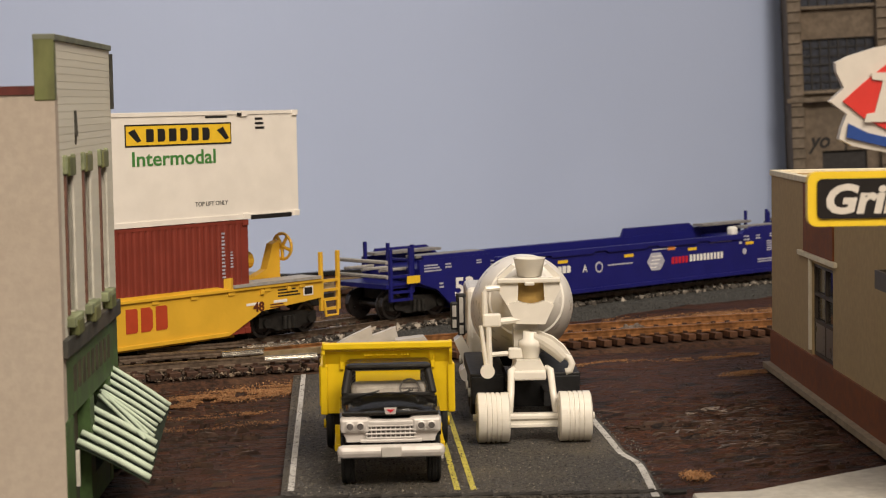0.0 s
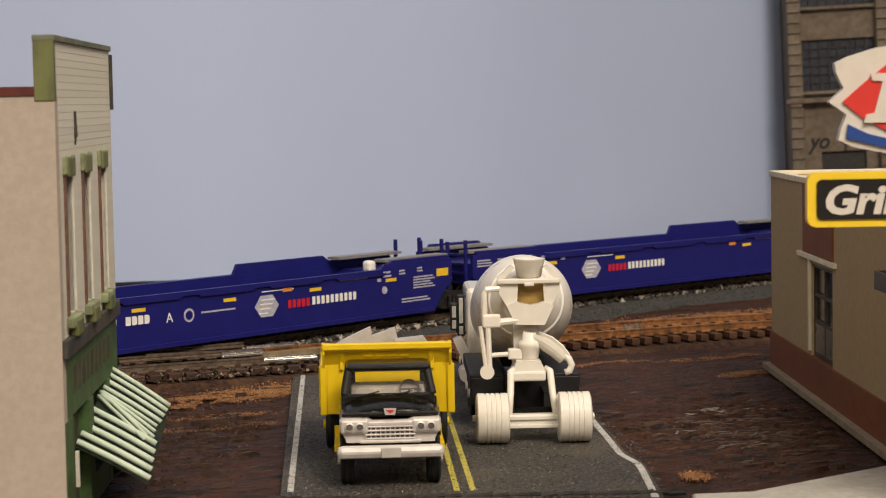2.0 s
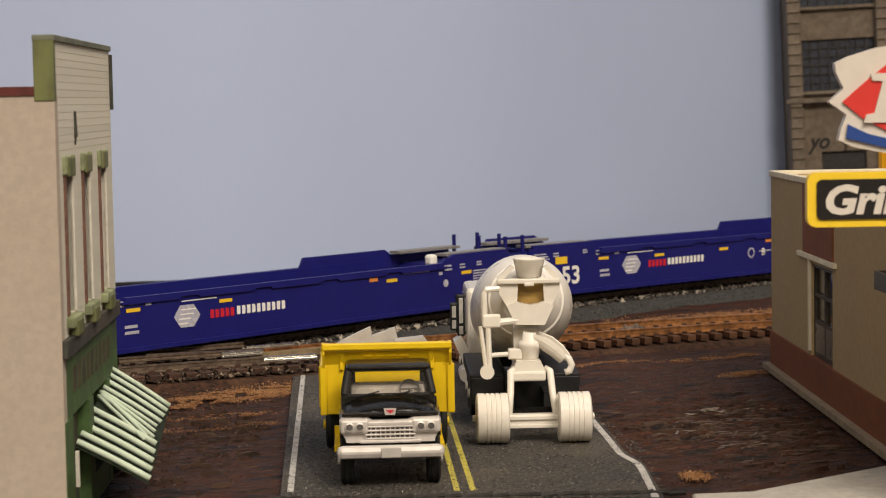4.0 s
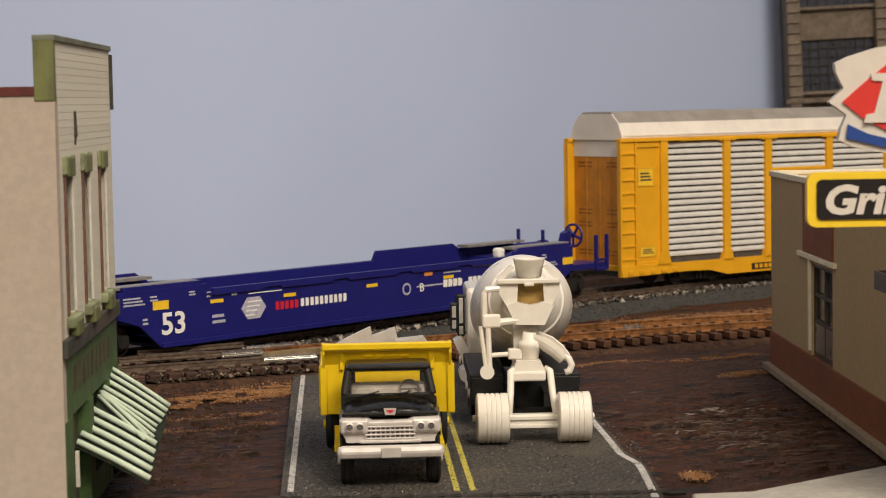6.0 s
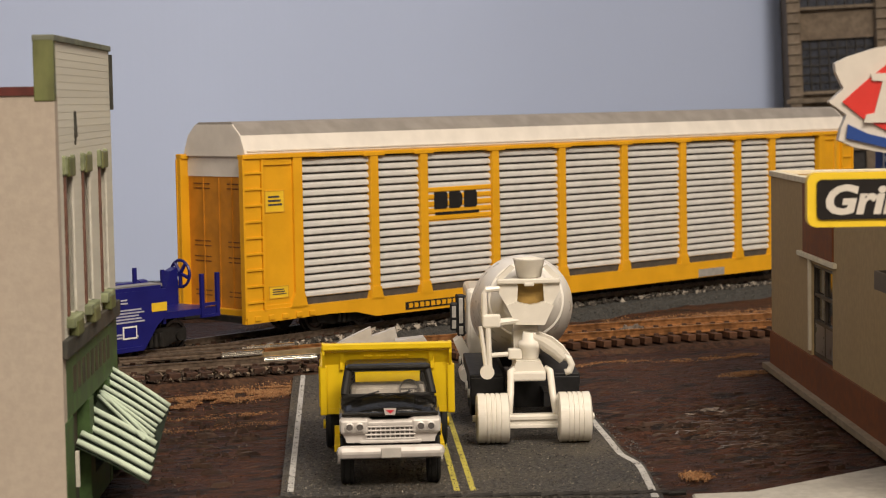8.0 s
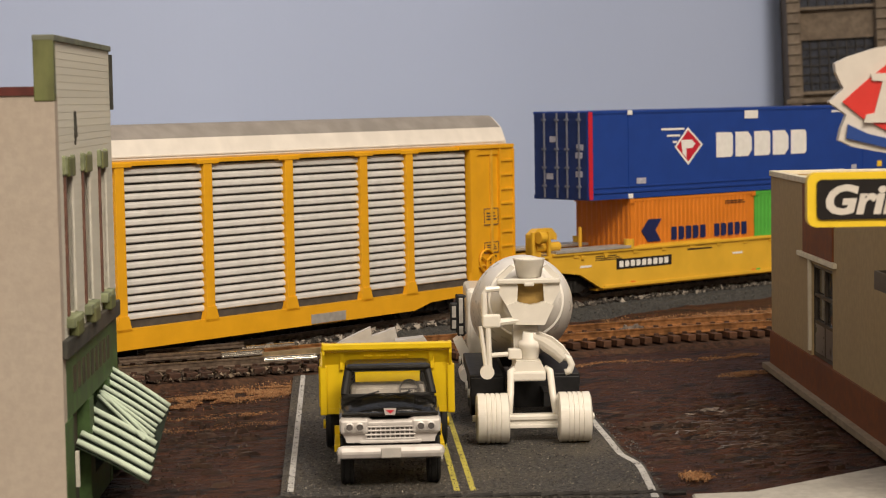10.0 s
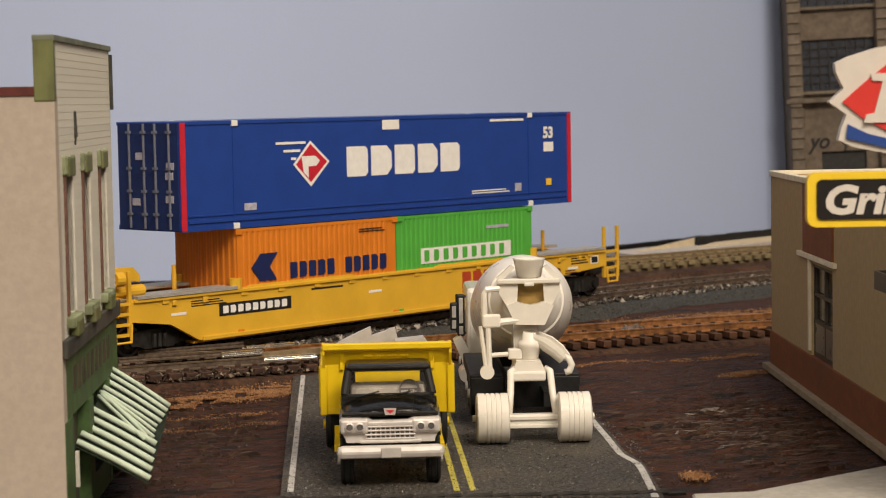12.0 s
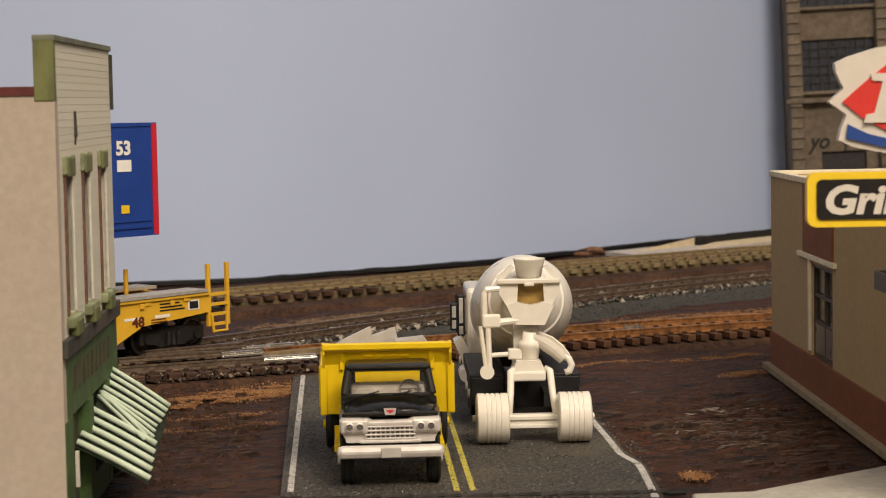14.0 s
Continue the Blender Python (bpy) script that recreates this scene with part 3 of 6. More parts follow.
def loose_grit():
    """Grey grit on the road and dark crumbs on the ground."""
    def on_road():
        y = random.uniform(392, 600)
        lo = -33 - (y - 393) * 0.06
        hi = 44 if y < 445 else 44 - (y - 445) * 0.12
        return random.uniform(lo, hi), y, 0.02
    bm = grains(B(), 22000, on_road, 0.07, 0.27)
    tagged(new("road_grit", mesh("road_grit", bm, island_mat("road_grit_greys", [(0.02, 0.02, 0.02), (0.10, 0.10, 0.10), (0.02, 0.02, 0.02), (0.30, 0.27, 0.22)]))), "fine grey grit on the asphalt", "grit", kind="stuff")

    def on_ground():
        x = random.choice((random.uniform(45, 98), random.uniform(-95, -44)))
        return x, random.uniform(400, 600), -0.9
    bm = grains(B(), 4200, on_ground, 0.08, 0.34)
    tagged(new("soil_crumbs", mesh("soil_crumbs", bm, island_mat("soil_crumb_browns", [(0.02, 0.01, 0.007), (0.06, 0.035, 0.02), (0.03, 0.016, 0.01), (0.12, 0.09, 0.07)]))), "dark brown crumbs of painted plaster", "crumbs", kind="stuff")


def torn_plaster():
    """Dragged flakes and clods of dark plaster where the lot is roughest, and a few elsewhere."""
    def heap(n, cx, cy, sx, sy, size):
        bm = B()
        for _ in range(n):
            x, y = random.gauss(cx, sx), random.gauss(cy, sy)
            if x < 0 and x > -45 or 0 <= x < 45 or x > 90 or (x > 92.5 - (570 - y) * 0.02):
                continue
            L, w, h = size * random.uniform(0.8, 6.0) ** 1.1, size * random.uniform(0.2, 0.6), size * random.uniform(0.1, 0.55)
            a = radians(random.gauss(16, 9))
            c, q = math.cos(a), math.sin(a)
            ring = []
            for k in range(7):
                b = 2 * math.pi * k / 7
                u, v = L * math.cos(b) * random.uniform(0.6, 1.1), w * math.sin(b) * random.uniform(0.6, 1.2)
                ring.append((x + c * u - q * v, y + q * u + c * v))
            low = [bm.verts.new((px, py, -2.2)) for px, py in ring]
            top = [bm.verts.new((x + (px - x) * 0.6, y + (py - y) * 0.6, -1.0 + h * random.uniform(0.3, 1.2))) for px, py in ring]
            bm.faces.new(top)
            for k in range(7):
                bm.faces.new((low[k], low[(k + 1) % 7], top[(k + 1) % 7], top[k]))
        return bm
    m_flake = mat("near_black_plaster", (0.030, 0.0125, 0.0065), 0.5, var=0.6, scale=500, spec=0.5, stain=(0.10, 0.06, 0.035), stain_amt=0.5, stain_scale=120)
    bm = heap(520, 74, 470, 11, 20, 1.0)
    tagged(new("plaster_flakes", mesh("plaster_flakes", bm, m_flake)), "near-black torn plaster flakes on the lot", "plaster", kind="stuff")
    bm = heap(260, -66, 470, 16, 40, 0.6)
    tagged(new("plaster_flakes", mesh("plaster_flakes", bm, m_flake)), "dark brown plaster flakes beside the road", "plaster", kind="stuff")


# ---------- rail cars ----------
def truck(parent, x, wheelbase=20.0, r=4.8, outside=11.5):
    """A two-axle bogie under a car, centred x mm along it."""
    t = part("bogie", B_truck(wheelbase, r, outside), M_GRIME, parent)
    t.matrix_basis = pose(x / 1000, 0, 0)
    for dx in (-wheelbase / 2, wheelbase / 2):
        bm = B()
        rod(bm, (0, -9.6, 0), (0, 9.6, 0), 1.0, 8)
        for sy in (-1, 1):
            m = Matrix.Translation((0, sy * 8.4, 0)) @ Matrix.Rotation(math.radians(90), 4, "X")
            lathe(bm, [(1.2, -1.2 * sy), (r * 0.72, -1.15 * sy), (r * 0.78, -0.6 * sy), (r * 0.8, -1.3 * sy), (r, -1.2 * sy), (r, 0.9 * sy), (r * 1.12, 1.0 * sy), (r * 1.12, 1.5 * sy), (1.2, 1.5 * sy)], m, 20)
            box(bm, -0.4, 0.4, sy * 9.7 - 0.2, sy * 9.7 + 0.2, 1.4, 3.2)
        w = part("wheelset", bm, M_WHEEL, t, "worn steel wheel pair")
        w.matrix_basis = pose(dx / 1000, 0, r / 1000)
        WHEELS.append((w, dx / 1000, r / 1000))
    return t


def B_truck(wb, r, o):
    bm = B()
    for s in (-1, 1):
        y0, y1 = sorted((s * o, s * (o - 2.2)))
        prism(bm, [(-wb / 2 - 3, r + 2), (-wb / 2 - 3, r - 1.5), (-wb / 2 + 2.5, r - 1.8), (-5, 2.0), (5, 2.0), (wb / 2 - 2.5, r - 1.8), (wb / 2 + 3, r - 1.5), (wb / 2 + 3, r + 2), (4, r + 3), (-4, r + 3)], "y", y0, y1)
        for dx in (-wb / 2, wb / 2):
            rod(bm, (dx, s * (o - 0.4), r), (dx, s * (o + 0.9), r), 1.6, 10)
        for dx in (-2, 0, 2):
            rod(bm, (dx, s * (o + 0.5), 2.4), (dx, s * (o + 0.5), 6.4), 0.8, 8)
    box(bm, -4, 4, -o + 1, o - 1, r - 1, r + 2.6)
    return bm


def print_box(parent, x0, x1, z0, z1, material, name="marking", y=-15.05, t=0.08, label=""):
    return part(name, box(B(), x0, x1, y - t, y + 0.05, z0, z1), material, parent, label)


def small_print(parent, x0, x1, z0, z1, material, n=3, y=-15.05):
    bm = B()
    h = (z1 - z0) / (2 * n - 1)
    for i in range(n):
        box(bm, x0, x1 - (x1 - x0) * 0.3 * ((i * 37) % 3) / 3, y - 0.07, y + 0.05, z0 + 2 * i * h, z0 + (2 * i + 1) * h)
    return part("small_print", bm, material, parent, "rows of tiny print as plain bars")


def block_letters(parent, x0, x1, z0, z1, n, material, y, name="brand_mark", gap=0.22, label="brand name drawn as plain blocks"):
    w = (x1 - x0) / n
    for i in range(n):
        bm = B()
        a, b = x0 + i * w, x0 + (i + 1 - gap) * w
        c = min(b - a, z1 - z0) * (0.12 + 0.12 * (i % 2))
        prism(bm, [(a, z0), (b - c, z0), (b, z0 + c), (b, z1 - c), (b - c, z1), (a, z1)], "y", y - 0.08, y + 0.05)
        part(name, bm, material, parent, label)


def container(label, half, z0, z1, material, end_mat, posts, group="stacked containers", rib=None, centre=0.0, w=14.85):
    c = thing("shipping_container", Matrix(), label, "container", group)
    y = -w
    if rib:
        out = [(centre - half, y)]
        x = centre - half + 2
        while x + rib <= centre + half - 1.9:
            out += [(x + 0.12 * rib, y), (x + 0.3 * rib, y - 0.25), (x + 0.7 * rib, y - 0.25), (x + 0.88 * rib, y)]
            x += rib
        out += [(centre + half, y), (centre + half, w)]
        k = int(2 * w / 2.6)
        for i in range(k):
            a = w - (i + 0.2) * 2 * w / k
            out += [(centre + half, a), (centre + half - 0.3, a - 0.5), (centre + half - 0.3, a - 1.2), (centre + half, a - 1.7)]
        out = out[:-4 * k] + [(centre - half, w)]
        for i in range(k):
            a = w - (i + 0.15) * 2 * w / k
            out += [(centre - half, a), (centre - half - 0.25, a - 0.45), (centre - half - 0.25, a - 1.2), (centre - half, a - 1.6)]
        part("body", prism(B(), out, "z", z0, z1), material, c)
    else:
        part("body", box(B(), centre - half, centre + half, -w, w, z0, z1, 0.25), material, c)
    # rails along top and foot
    for za, zb in ((z1 - 1.0, z1 + 0.05), (z0 - 0.05, z0 + 1.5)):
        for s in (-1, 1):
            part("side_rail", box(B(), centre - half - 0.02, centre + half + 0.02, *sorted((s * w, s * (w + 0.3))), za, zb), material, c)
    for px in posts:
        for zc in (z0, z1 - 1.6):
            for s in (-1, 1):
                cst = box(B(), px - 1.2, px + 1.2, s * (w + 0.1) - 0.45, s * (w + 0.1) + 0.45, zc - 0.1, zc + 1.7, 0.1)
                part("corner_casting", cst, end_mat if material is M_CBLUE else material, c)
    return c


def ladder_frame(parent, x, y, material, z0=6.5, z1=26, w=8.0, rungs=4):
    bm = B()
    for dx in (0, w):
        box(bm, x + dx - 0.6, x + dx + 0.6, y - 0.6, y + 0.6, z0, z1, 0.15)
    for i in range(rungs):
        z = z0 + 0.5 + i * (z1 - z0 - 10) / max(1, rungs - 1)
        box(bm, x, x + w, y - 0.5, y + 0.5, z - 0.45, z + 0.45)
    return part("ladder", bm, material, parent)


def brake_stand(parent, x, y, material, flip=1, dz=0):
    up = Matrix.Translation((0, 0, dz))
    bm = B()
    prism(bm, [(x - 16 * flip, 19.5), (x - 6 * flip, 23), (x - 3 * flip, 31), (x, 32), (x, 19.5)], "y", y - 1.5, y + 1.5)
    bm.transform(up)
    part("brake_stand", bm, material, parent)
    bm = B()
    m = Matrix.Translation((x + 0.5 * flip, y - 2.2, 30)) @ Matrix.Rotation(math.radians(90), 4, "Y")
    k = 20
    for i in range(k):
        a, b = 2 * math.pi * i / k, 2 * math.pi * (i + 1) / k
        rod(bm, m @ Vector((4.2 * math.cos(a), 4.2 * math.sin(a), 0)), m @ Vector((4.2 * math.cos(b), 4.2 * math.sin(b), 0)), 0.5, 6)
    for i in range(5):
        a = 2 * math.pi * i / 5
        rod(bm, m @ Vector((0, 0, 0)), m @ Vector((4.2 * math.cos(a), 4.2 * math.sin(a), 0)), 0.6, 6)
    bm.transform(up)
    part("brake_wheel", bm, material, parent)
    bm = B()
    rod(bm, (x - 27 * flip, y + 4, 26), (x - 12 * flip, y + 4, 26), 2.4, 14)
    rod(bm, (x - 12 * flip, y + 4, 26), (x - 9 * flip, y + 4, 26), 2.8, 14)
    bm.transform(up)
    part("brake_cylinder", bm, material, parent)


def well_car_yellow(c, half_truck, wheel_end, marks):
    """Yellow well car: deep side sills between two bogie platforms."""
    car = thing("well_car", Matrix(), "yellow steel double-stack well car with dark red marks", "rail car", "train")
    for s in (-1, 1):
        y0, y1 = sorted((s * 13.6, s * 15.2))
        out = [(-113, 17.6), (-113, 11.0), (-98, 9.0), (-87, 3.2), (71, 3.2), (85, 9.4), (113, 11.4), (113, 17.6), (70, 17.6), (66, 18.4), (20, 18.4), (18, 17.8), (-20, 17.8), (-22, 18.4), (-66, 18.4), (-70, 17.6)]
        bm = prism(B(), out, "y", y0, y1)
        part("side_sill", bm, M_YCAR, car)
        bm = B()
        box(bm, -112, 112, min(s * 15.2, s * 15.9), max(s * 15.2, s * 15.9), 16.6, 17.5, 0.1)
        box(bm, -86, 70, min(s * 15.2, s * 15.8), max(s * 15.2, s * 15.8), 3.0, 4.2, 0.1)
        for k in range(14):
            x = -100 + k * 15.6
            box(bm, x - 1.3, x + 1.3, min(s * 15.2, s * 15.6), max(s * 15.2, s * 15.6), 15.4, 16.6, 0.1)
        part("sill_trim", bm, M_YCAR, car)
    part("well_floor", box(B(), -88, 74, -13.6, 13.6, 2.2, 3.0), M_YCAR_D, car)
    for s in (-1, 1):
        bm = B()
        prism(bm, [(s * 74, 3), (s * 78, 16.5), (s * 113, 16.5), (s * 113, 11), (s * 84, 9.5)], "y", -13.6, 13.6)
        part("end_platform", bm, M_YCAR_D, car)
        bm = B()
        box(bm, min(s * 72, s * 111), max(s * 72, s * 111), -16.2, -7, 17.6, 18.5)
        part("walkway", bm, M_GREYWALK, car)
        bm = B()
        box(bm, min(s * 72, s * 111), max(s * 72, s * 111), 7, 16.2, 17.6, 18.5)
        part("walkway", bm, M_GREYWALK, car)
        for yy in (-14, 14):
            part("stacking_guide", rod(B(), (s * 71, yy, 17), (s * 71, yy, 20.8), 2.0, 10), M_YCAR, car)
        bm = B()
        rod(bm, (s * 88, -5, 18), (s * 88, -5, 25.8), 0.7, 8)
        part("post", bm, M_YCAR_D, car)
        ladder_frame(car, 112.5 if s > 0 else -121, -14.5, M_YCAR, 6.8, 26)
        bm = B()
        box(bm, min(s * 113, s * 127), max(s * 113, s * 127), -2.2, 2.2, 6.8, 10.5, 0.5)
        box(bm, min(s * 112, s * 119), max(s * 112, s * 119), -14, 14, 10.5, 12.2)
        part("coupler", bm, M_GRIME, car)
        truck(car, s * 100)
    # stirrup steps and small grab blocks on the sill
    for s in (-1, 1):
        for dx in (84, 96):
            part("grab_block", box(B(), *sorted((s * dx, s * (dx + 1.6))), -15.9, -15.1, 14.6, 16.2, 0.2), M_YCAR, car)
        bm = B()
        bent(bm, [(s * 113, -15.4, 10.5), (s * 113.5, -15.6, 5.2), (s * 119, -15.6, 5.2), (s * 119.5, -15.4, 10.5)], 0.5, 6)
        part("stirrup_step", bm, M_YCAR, car)
    if wheel_end:
        brake_stand(car, wheel_end * 105, -2, M_YCAR, wheel_end, -2)
    else:
        bm = B()
        prism(bm, [(-120, 12), (-120, 25), (-117, 27), (-110, 27), (-107.5, 24.5), (-107.5, 22.5), (-113, 23.5), (-115.5, 21), (-115.5, 12)], "y", -13, -9.5)
        rod(bm, (-118, -12, 20), (-106, -12, 20), 1.8, 12)
        rod(bm, (-119, -15.2, 24), (-116, -15.2, 24), 2.2, 14)
        part("brake_housing", bm, M_YCAR, car)
    # lettering as plain blocks; car number as bars
    block_letters(car, *marks["brand"], 3, M_P_TTX, -15.25)
    a, b, z0, z1 = marks["number"]
    print_box(car, a, b, z0, z1, M_P_BLACK, "number_panel", -15.2, 0.1, "black number panel with white bars")
    block_letters(car, a + 1.5, b - 1, z0 + 0.8, z1 - 0.8, 9, M_P_WHITE, -15.32, "number_bar", 0.3, "car number as white bars")
    lettering("48", 3.0, M_P_BROWN, car, side_m(marks["length"], 9.5, -15.3), "length_mark", squeeze=1.15, bold=0.14)
    small_print(car, marks["length"] + 7.5, marks["length"] + 14, 10.0, 11.2, M_P_BROWN, 2, -15.2)
    small_print(car, 92, 102, 13.2, 15.6, M_P_BLACK, 3, -15.2)
    print_box(car, 103.5, 108, 12.6, 15.6, M_P_WHITE, "data_plate", -15.2)
    print_box(car, 104, 107.5, 13.0, 15.2, M_P_BLACK, "data_plate", -15.28)
    print_box(car, 90, 96, 11.4, 12.3, M_P_WHITE, "data_plate", -15.2)
    for x in (-98, 78, -14):
        print_box(car, x, x + 6, 11.5, 12.3, M_P_WHITE, "data_plate", -15.2)
    small_print(car, -90, -76, 13.6, 15.4, M_P_BLACK, 3, -15.2)
    small_print(car, -40, -26, 14.6, 15.2, M_P_BLACK, 1, -15.2)
    MOVERS.append((car, c, half_truck, 0))
    return car


def well_car_blue(c, h, left_end, right_end, mk):
    """One unit of the articulated indigo well car; outer ends carry platforms with ladders."""
    car = thing("well_car", Matrix(), "indigo blue articulated well car unit with white and yellow marks, empty", "rail car", "train")
    lo, hi = -106, 106
    m_plank = mat("dull_grey_walkway", (0.27, 0.26, 0.25), 0.5, 0.3, var=0.15, scale=500)
    for s in (-1, 1):
        y0, y1 = sorted((s * 13.8, s * 15.1))
        out = [(lo, 20), (lo, 12), (lo + 8, 9.5), (lo + 16, 2.6), (hi - 9, 2.6), (hi - 4, 9), (hi, 12), (hi, 20), (hi - 34, 20.2), (hi - 36, 18.6), (lo + 36, 18.6), (lo + 34, 20.2)]
        part("side_wall", prism(B(), out, "y", y0, y1), M_NAVY, car)
        bm = B()
        a, b = sorted((s * 15.1, s * 15.8))
        box(bm, lo + 36, hi - 36, a, b, 17.3, 18.7, 0.1)
        box(bm, lo + 16, hi - 10, a, b, 2.4, 3.8, 0.1)
        for k in range(5):
            x = lo + 46 + k * 30
            prism(bm, [(x - 12, 17.4), (x - 10.8, 16.6), (x + 10.8, 16.6), (x + 12, 17.4)], "y", a, b)
        part("wall_trim", bm, M_NAVY, car)
        if s > 0:
            rw = ([(hi - 76, 18.5), (hi - 74, 22.0), (hi - 34, 22.0), (hi - 30, 19.5), (hi - 30, 17), (hi - 76, 17)], [(lo + 4, 19), (lo + 6, 22.4), (lo + 30, 22.4), (lo + 36, 18.8)])
        else:
            rw = ([(hi - 34, 19.5), (hi - 30, 21.2), (hi - 2, 21.2), (hi - 2, 19.5)], [(lo + 2, 19.5), (lo + 2, 21.4), (lo + 32, 21.4), (lo + 34, 19.5)])
        for pts in rw:
            part("raised_wall", prism(B(), pts, "y", *sorted((s * 15.0, s * 13.9))), M_NAVY, car)
    part("well_floor", box(B(), lo + 18, hi - 12, -13.8, 13.8, 2.0, 2.9), M_NAVY, car)
    for s in (-1, 1):
        e = hi if s > 0 else lo
        bm = B()
        prism(bm, [(e - s * 30, 3), (e - s * 26, 17), (e, 17), (e, 11), (e - s * 10, 9)], "y", -13.8, 13.8)
        part("end_platform", bm, M_NAVY, car)
        bm = B()
        for yy in (-13.4, 8.2):
            box(bm, min(e, e - s * 32), max(e, e - s * 32), yy, yy + 5.4, 20.6, 21.5)
        part("walkway", bm, m_plank, car)
        bm = B()
        for yy in (-12.5, 0, 12):
            box(bm, e + s * 1.0 - 0.6, e + s * 1.0 + 0.6, yy - 0.5, yy + 0.5, 9, 25.4, 0.15)
        part("end_post", bm, M_NAVY, car)
        bm = B()
        for i in range(4):
            box(bm, e + s * 0.6 - 0.5, e + s * 0.6 + 0.5, -12.5, 0, 10 + i * 3.2, 10.8 + i * 3.2)
        part("end_steps", bm, M_NAVY, car)
        bm = B()
        box(bm, min(e, e + s * 8), max(e, e + s * 8), -5, 5, 6.5, 12, 0.6)
        part("articulation", bm, M_GRIME, car)
        if s < 0:
            continue
        bm = B()
        box(bm, min(e - s * 41, e - s * 37.4), max(e - s * 41, e - s * 37.4), -14.5, -11.0, 18.0, 21.8, 1.0)
        part("cone_box", bm, M_P_WHITE, car, "white guide block")
    if left_end:
        ladder_frame(car, lo - 12, -13.5, M_NAVY, 6.5, 24.5, 9)
        box_e = box(B(), lo - 14, lo, -13.5, 13.5, 11, 12.5)
        part("end_sill", box_e, M_NAVY, car)
        bm = B()
        for yy in (-9, 0, 9):
            rod(bm, (lo - 13, yy, 17), (lo, yy, 17), 0.6, 6)
        rod(bm, (lo - 13, -13, 20), (lo - 13, 13, 20), 0.7, 6)
        rod(bm, (lo - 13, -13, 15), (lo - 13, 13, 15), 0.7, 6)
        part("hand_rail", bm, M_GREYWALK, car)
        truck(car, lo + 2)
    else:
        truck(car, lo - 6.5)
    if right_end:
        brake_stand(car, hi + 21, 4, M_NAVY, 1, -8.0)
        ladder_frame(car, hi + 16, -13.5, M_NAVY, 9.5, 23, 6.5, 2)
        part("end_sill", box(B(), hi, hi + 22, -13.5, 13.5, 10.5, 12.5), M_NAVY, car)
        truck(car, hi - 2)
    # printed marks
    y = -15.15
    lettering("53", 6.6, M_P_WHITE, car, side_m(mk["size"] - 4.2, 6.4, -15.3), "size_mark", squeeze=1.08, bold=0.2)
    for x, z in mk["yellow"]:
        print_box(car, x - 2.6, x + 2.6, z - 0.55, z + 0.55, M_P_YEL, "yellow_plate", y)
    for x, z in mk["large"]:
        print_box(car, x - 3, x + 3, z - 1.3, z + 1.3, M_P_YEL, "yellow_plate", y)
    x = mk["orange"]
    print_box(car, x - 2, x + 2, 15.0, 16.2, mat("orange_print", (0.75, 0.27, 0.06), 0.5, var=0.05), "orange_plate", y)
    hx = mk["hexagon"]
    part("hexagon_mark", prism(B(), [(hx + 5.2 * math.cos(radians(a)), 11.2 + 3.9 * math.sin(radians(a))) for a in (0, 60, 120, 180, 240, 300)], "y", y - 0.1, y), M_P_GREY, car, "grey hexagon brand mark")
    for i in range(4):
        part("hexagon_bar", box(B(), hx - 3.6 + i * 0.4, hx + 0.4 + i, y - 0.18, y - 0.1, 8.8 + i * 1.4, 9.2 + i * 1.4), M_P_WHITE, car)
    block_letters(car, hx + 9.3, hx + 19.6, 9.6, 12.2, 5, M_P_RED, y - 0.05, "brand_mark", 0.3)
    block_letters(car, hx + 20.2, hx + 41.4, 9.8, 12.4, 10, M_P_WHITE, y - 0.05, "brand_mark", 0.36)
    if mk["letter"]:
        n0 = mk["number"]
        block_letters(car, n0, n0 + 10, 10.4, 13.0, 4, M_P_WHITE, y - 0.05, "number_bar", 0.2, "reporting mark as plain bars")
        block_letters(car, n0 + 13, n0 + 22.5, 10.4, 13.0, 4, M_P_WHITE, y - 0.05, "number_bar", 0.2, "car number as plain bars")
        lettering(mk["letter"], 3.0, M_P_WHITE, car, side_m(mk["lx"] - 1.4, 9.9, -15.3), "unit_letter")
        part("round_mark", rod(B(), (mk["rx"], y - 0.1, 11.3), (mk["rx"], y, 11.3), 2.1, 16), M_P_GREY, car)
        part("round_core", rod(B(), (mk["rx"], y - 0.16, 11.3), (mk["rx"], y - 0.08, 11.3), 1.4, 16), M_NAVY, car)
        small_print(car, mk["rx"] + 5, mk["rx"] + 19, 11.4, 11.9, M_P_GREY, 1, y)
        small_print(car, n0, n0 + 9, 15.2, 15.6, M_P_GREY, 1, y)
    small_print(car, hx - 2, hx + 12, 15.6, 15.9, M_P_WHITE, 1, y)
    small_print(car, 50, 63, 16.2, 16.6, M_P_GREY, 1, y)
    small_print(car, 86, 97, 11, 15, M_P_GREY, 5, y)
    small_print(car, 80, 94.5, 6.6, 8.0, M_P_GREY, 2, y)
    part("round_mark", rod(B(), (71.5, y - 0.1, 11.6), (71.5, y, 11.6), 1.3, 12), M_P_GREY, car)
    for x, z, w, hh in ((-94, 16.4, 3.4, 2.2), (-79, 17.0, 3.0, 1.8), (-72, 15.8, 2.2, 2.4), (-68.5, 16.2, 4.4, 2.6), (-62, 15.4, 2.6, 3.6), (68, 14.2, 2.2, 4.4), (71, 15.6, 4.6, 2.8),
                        (79, 16.0, 3.4, 2.2), (88, 16.4, 3.2, 2.0), (-70, 7.4, 6.2, 3.8), (-97, 9.6, 2.4, 2.6)):
        small_print(car, x, x + w * 0.85, z + hh * 0.1, z + hh * 0.8, M_P_GREY, 2, y)
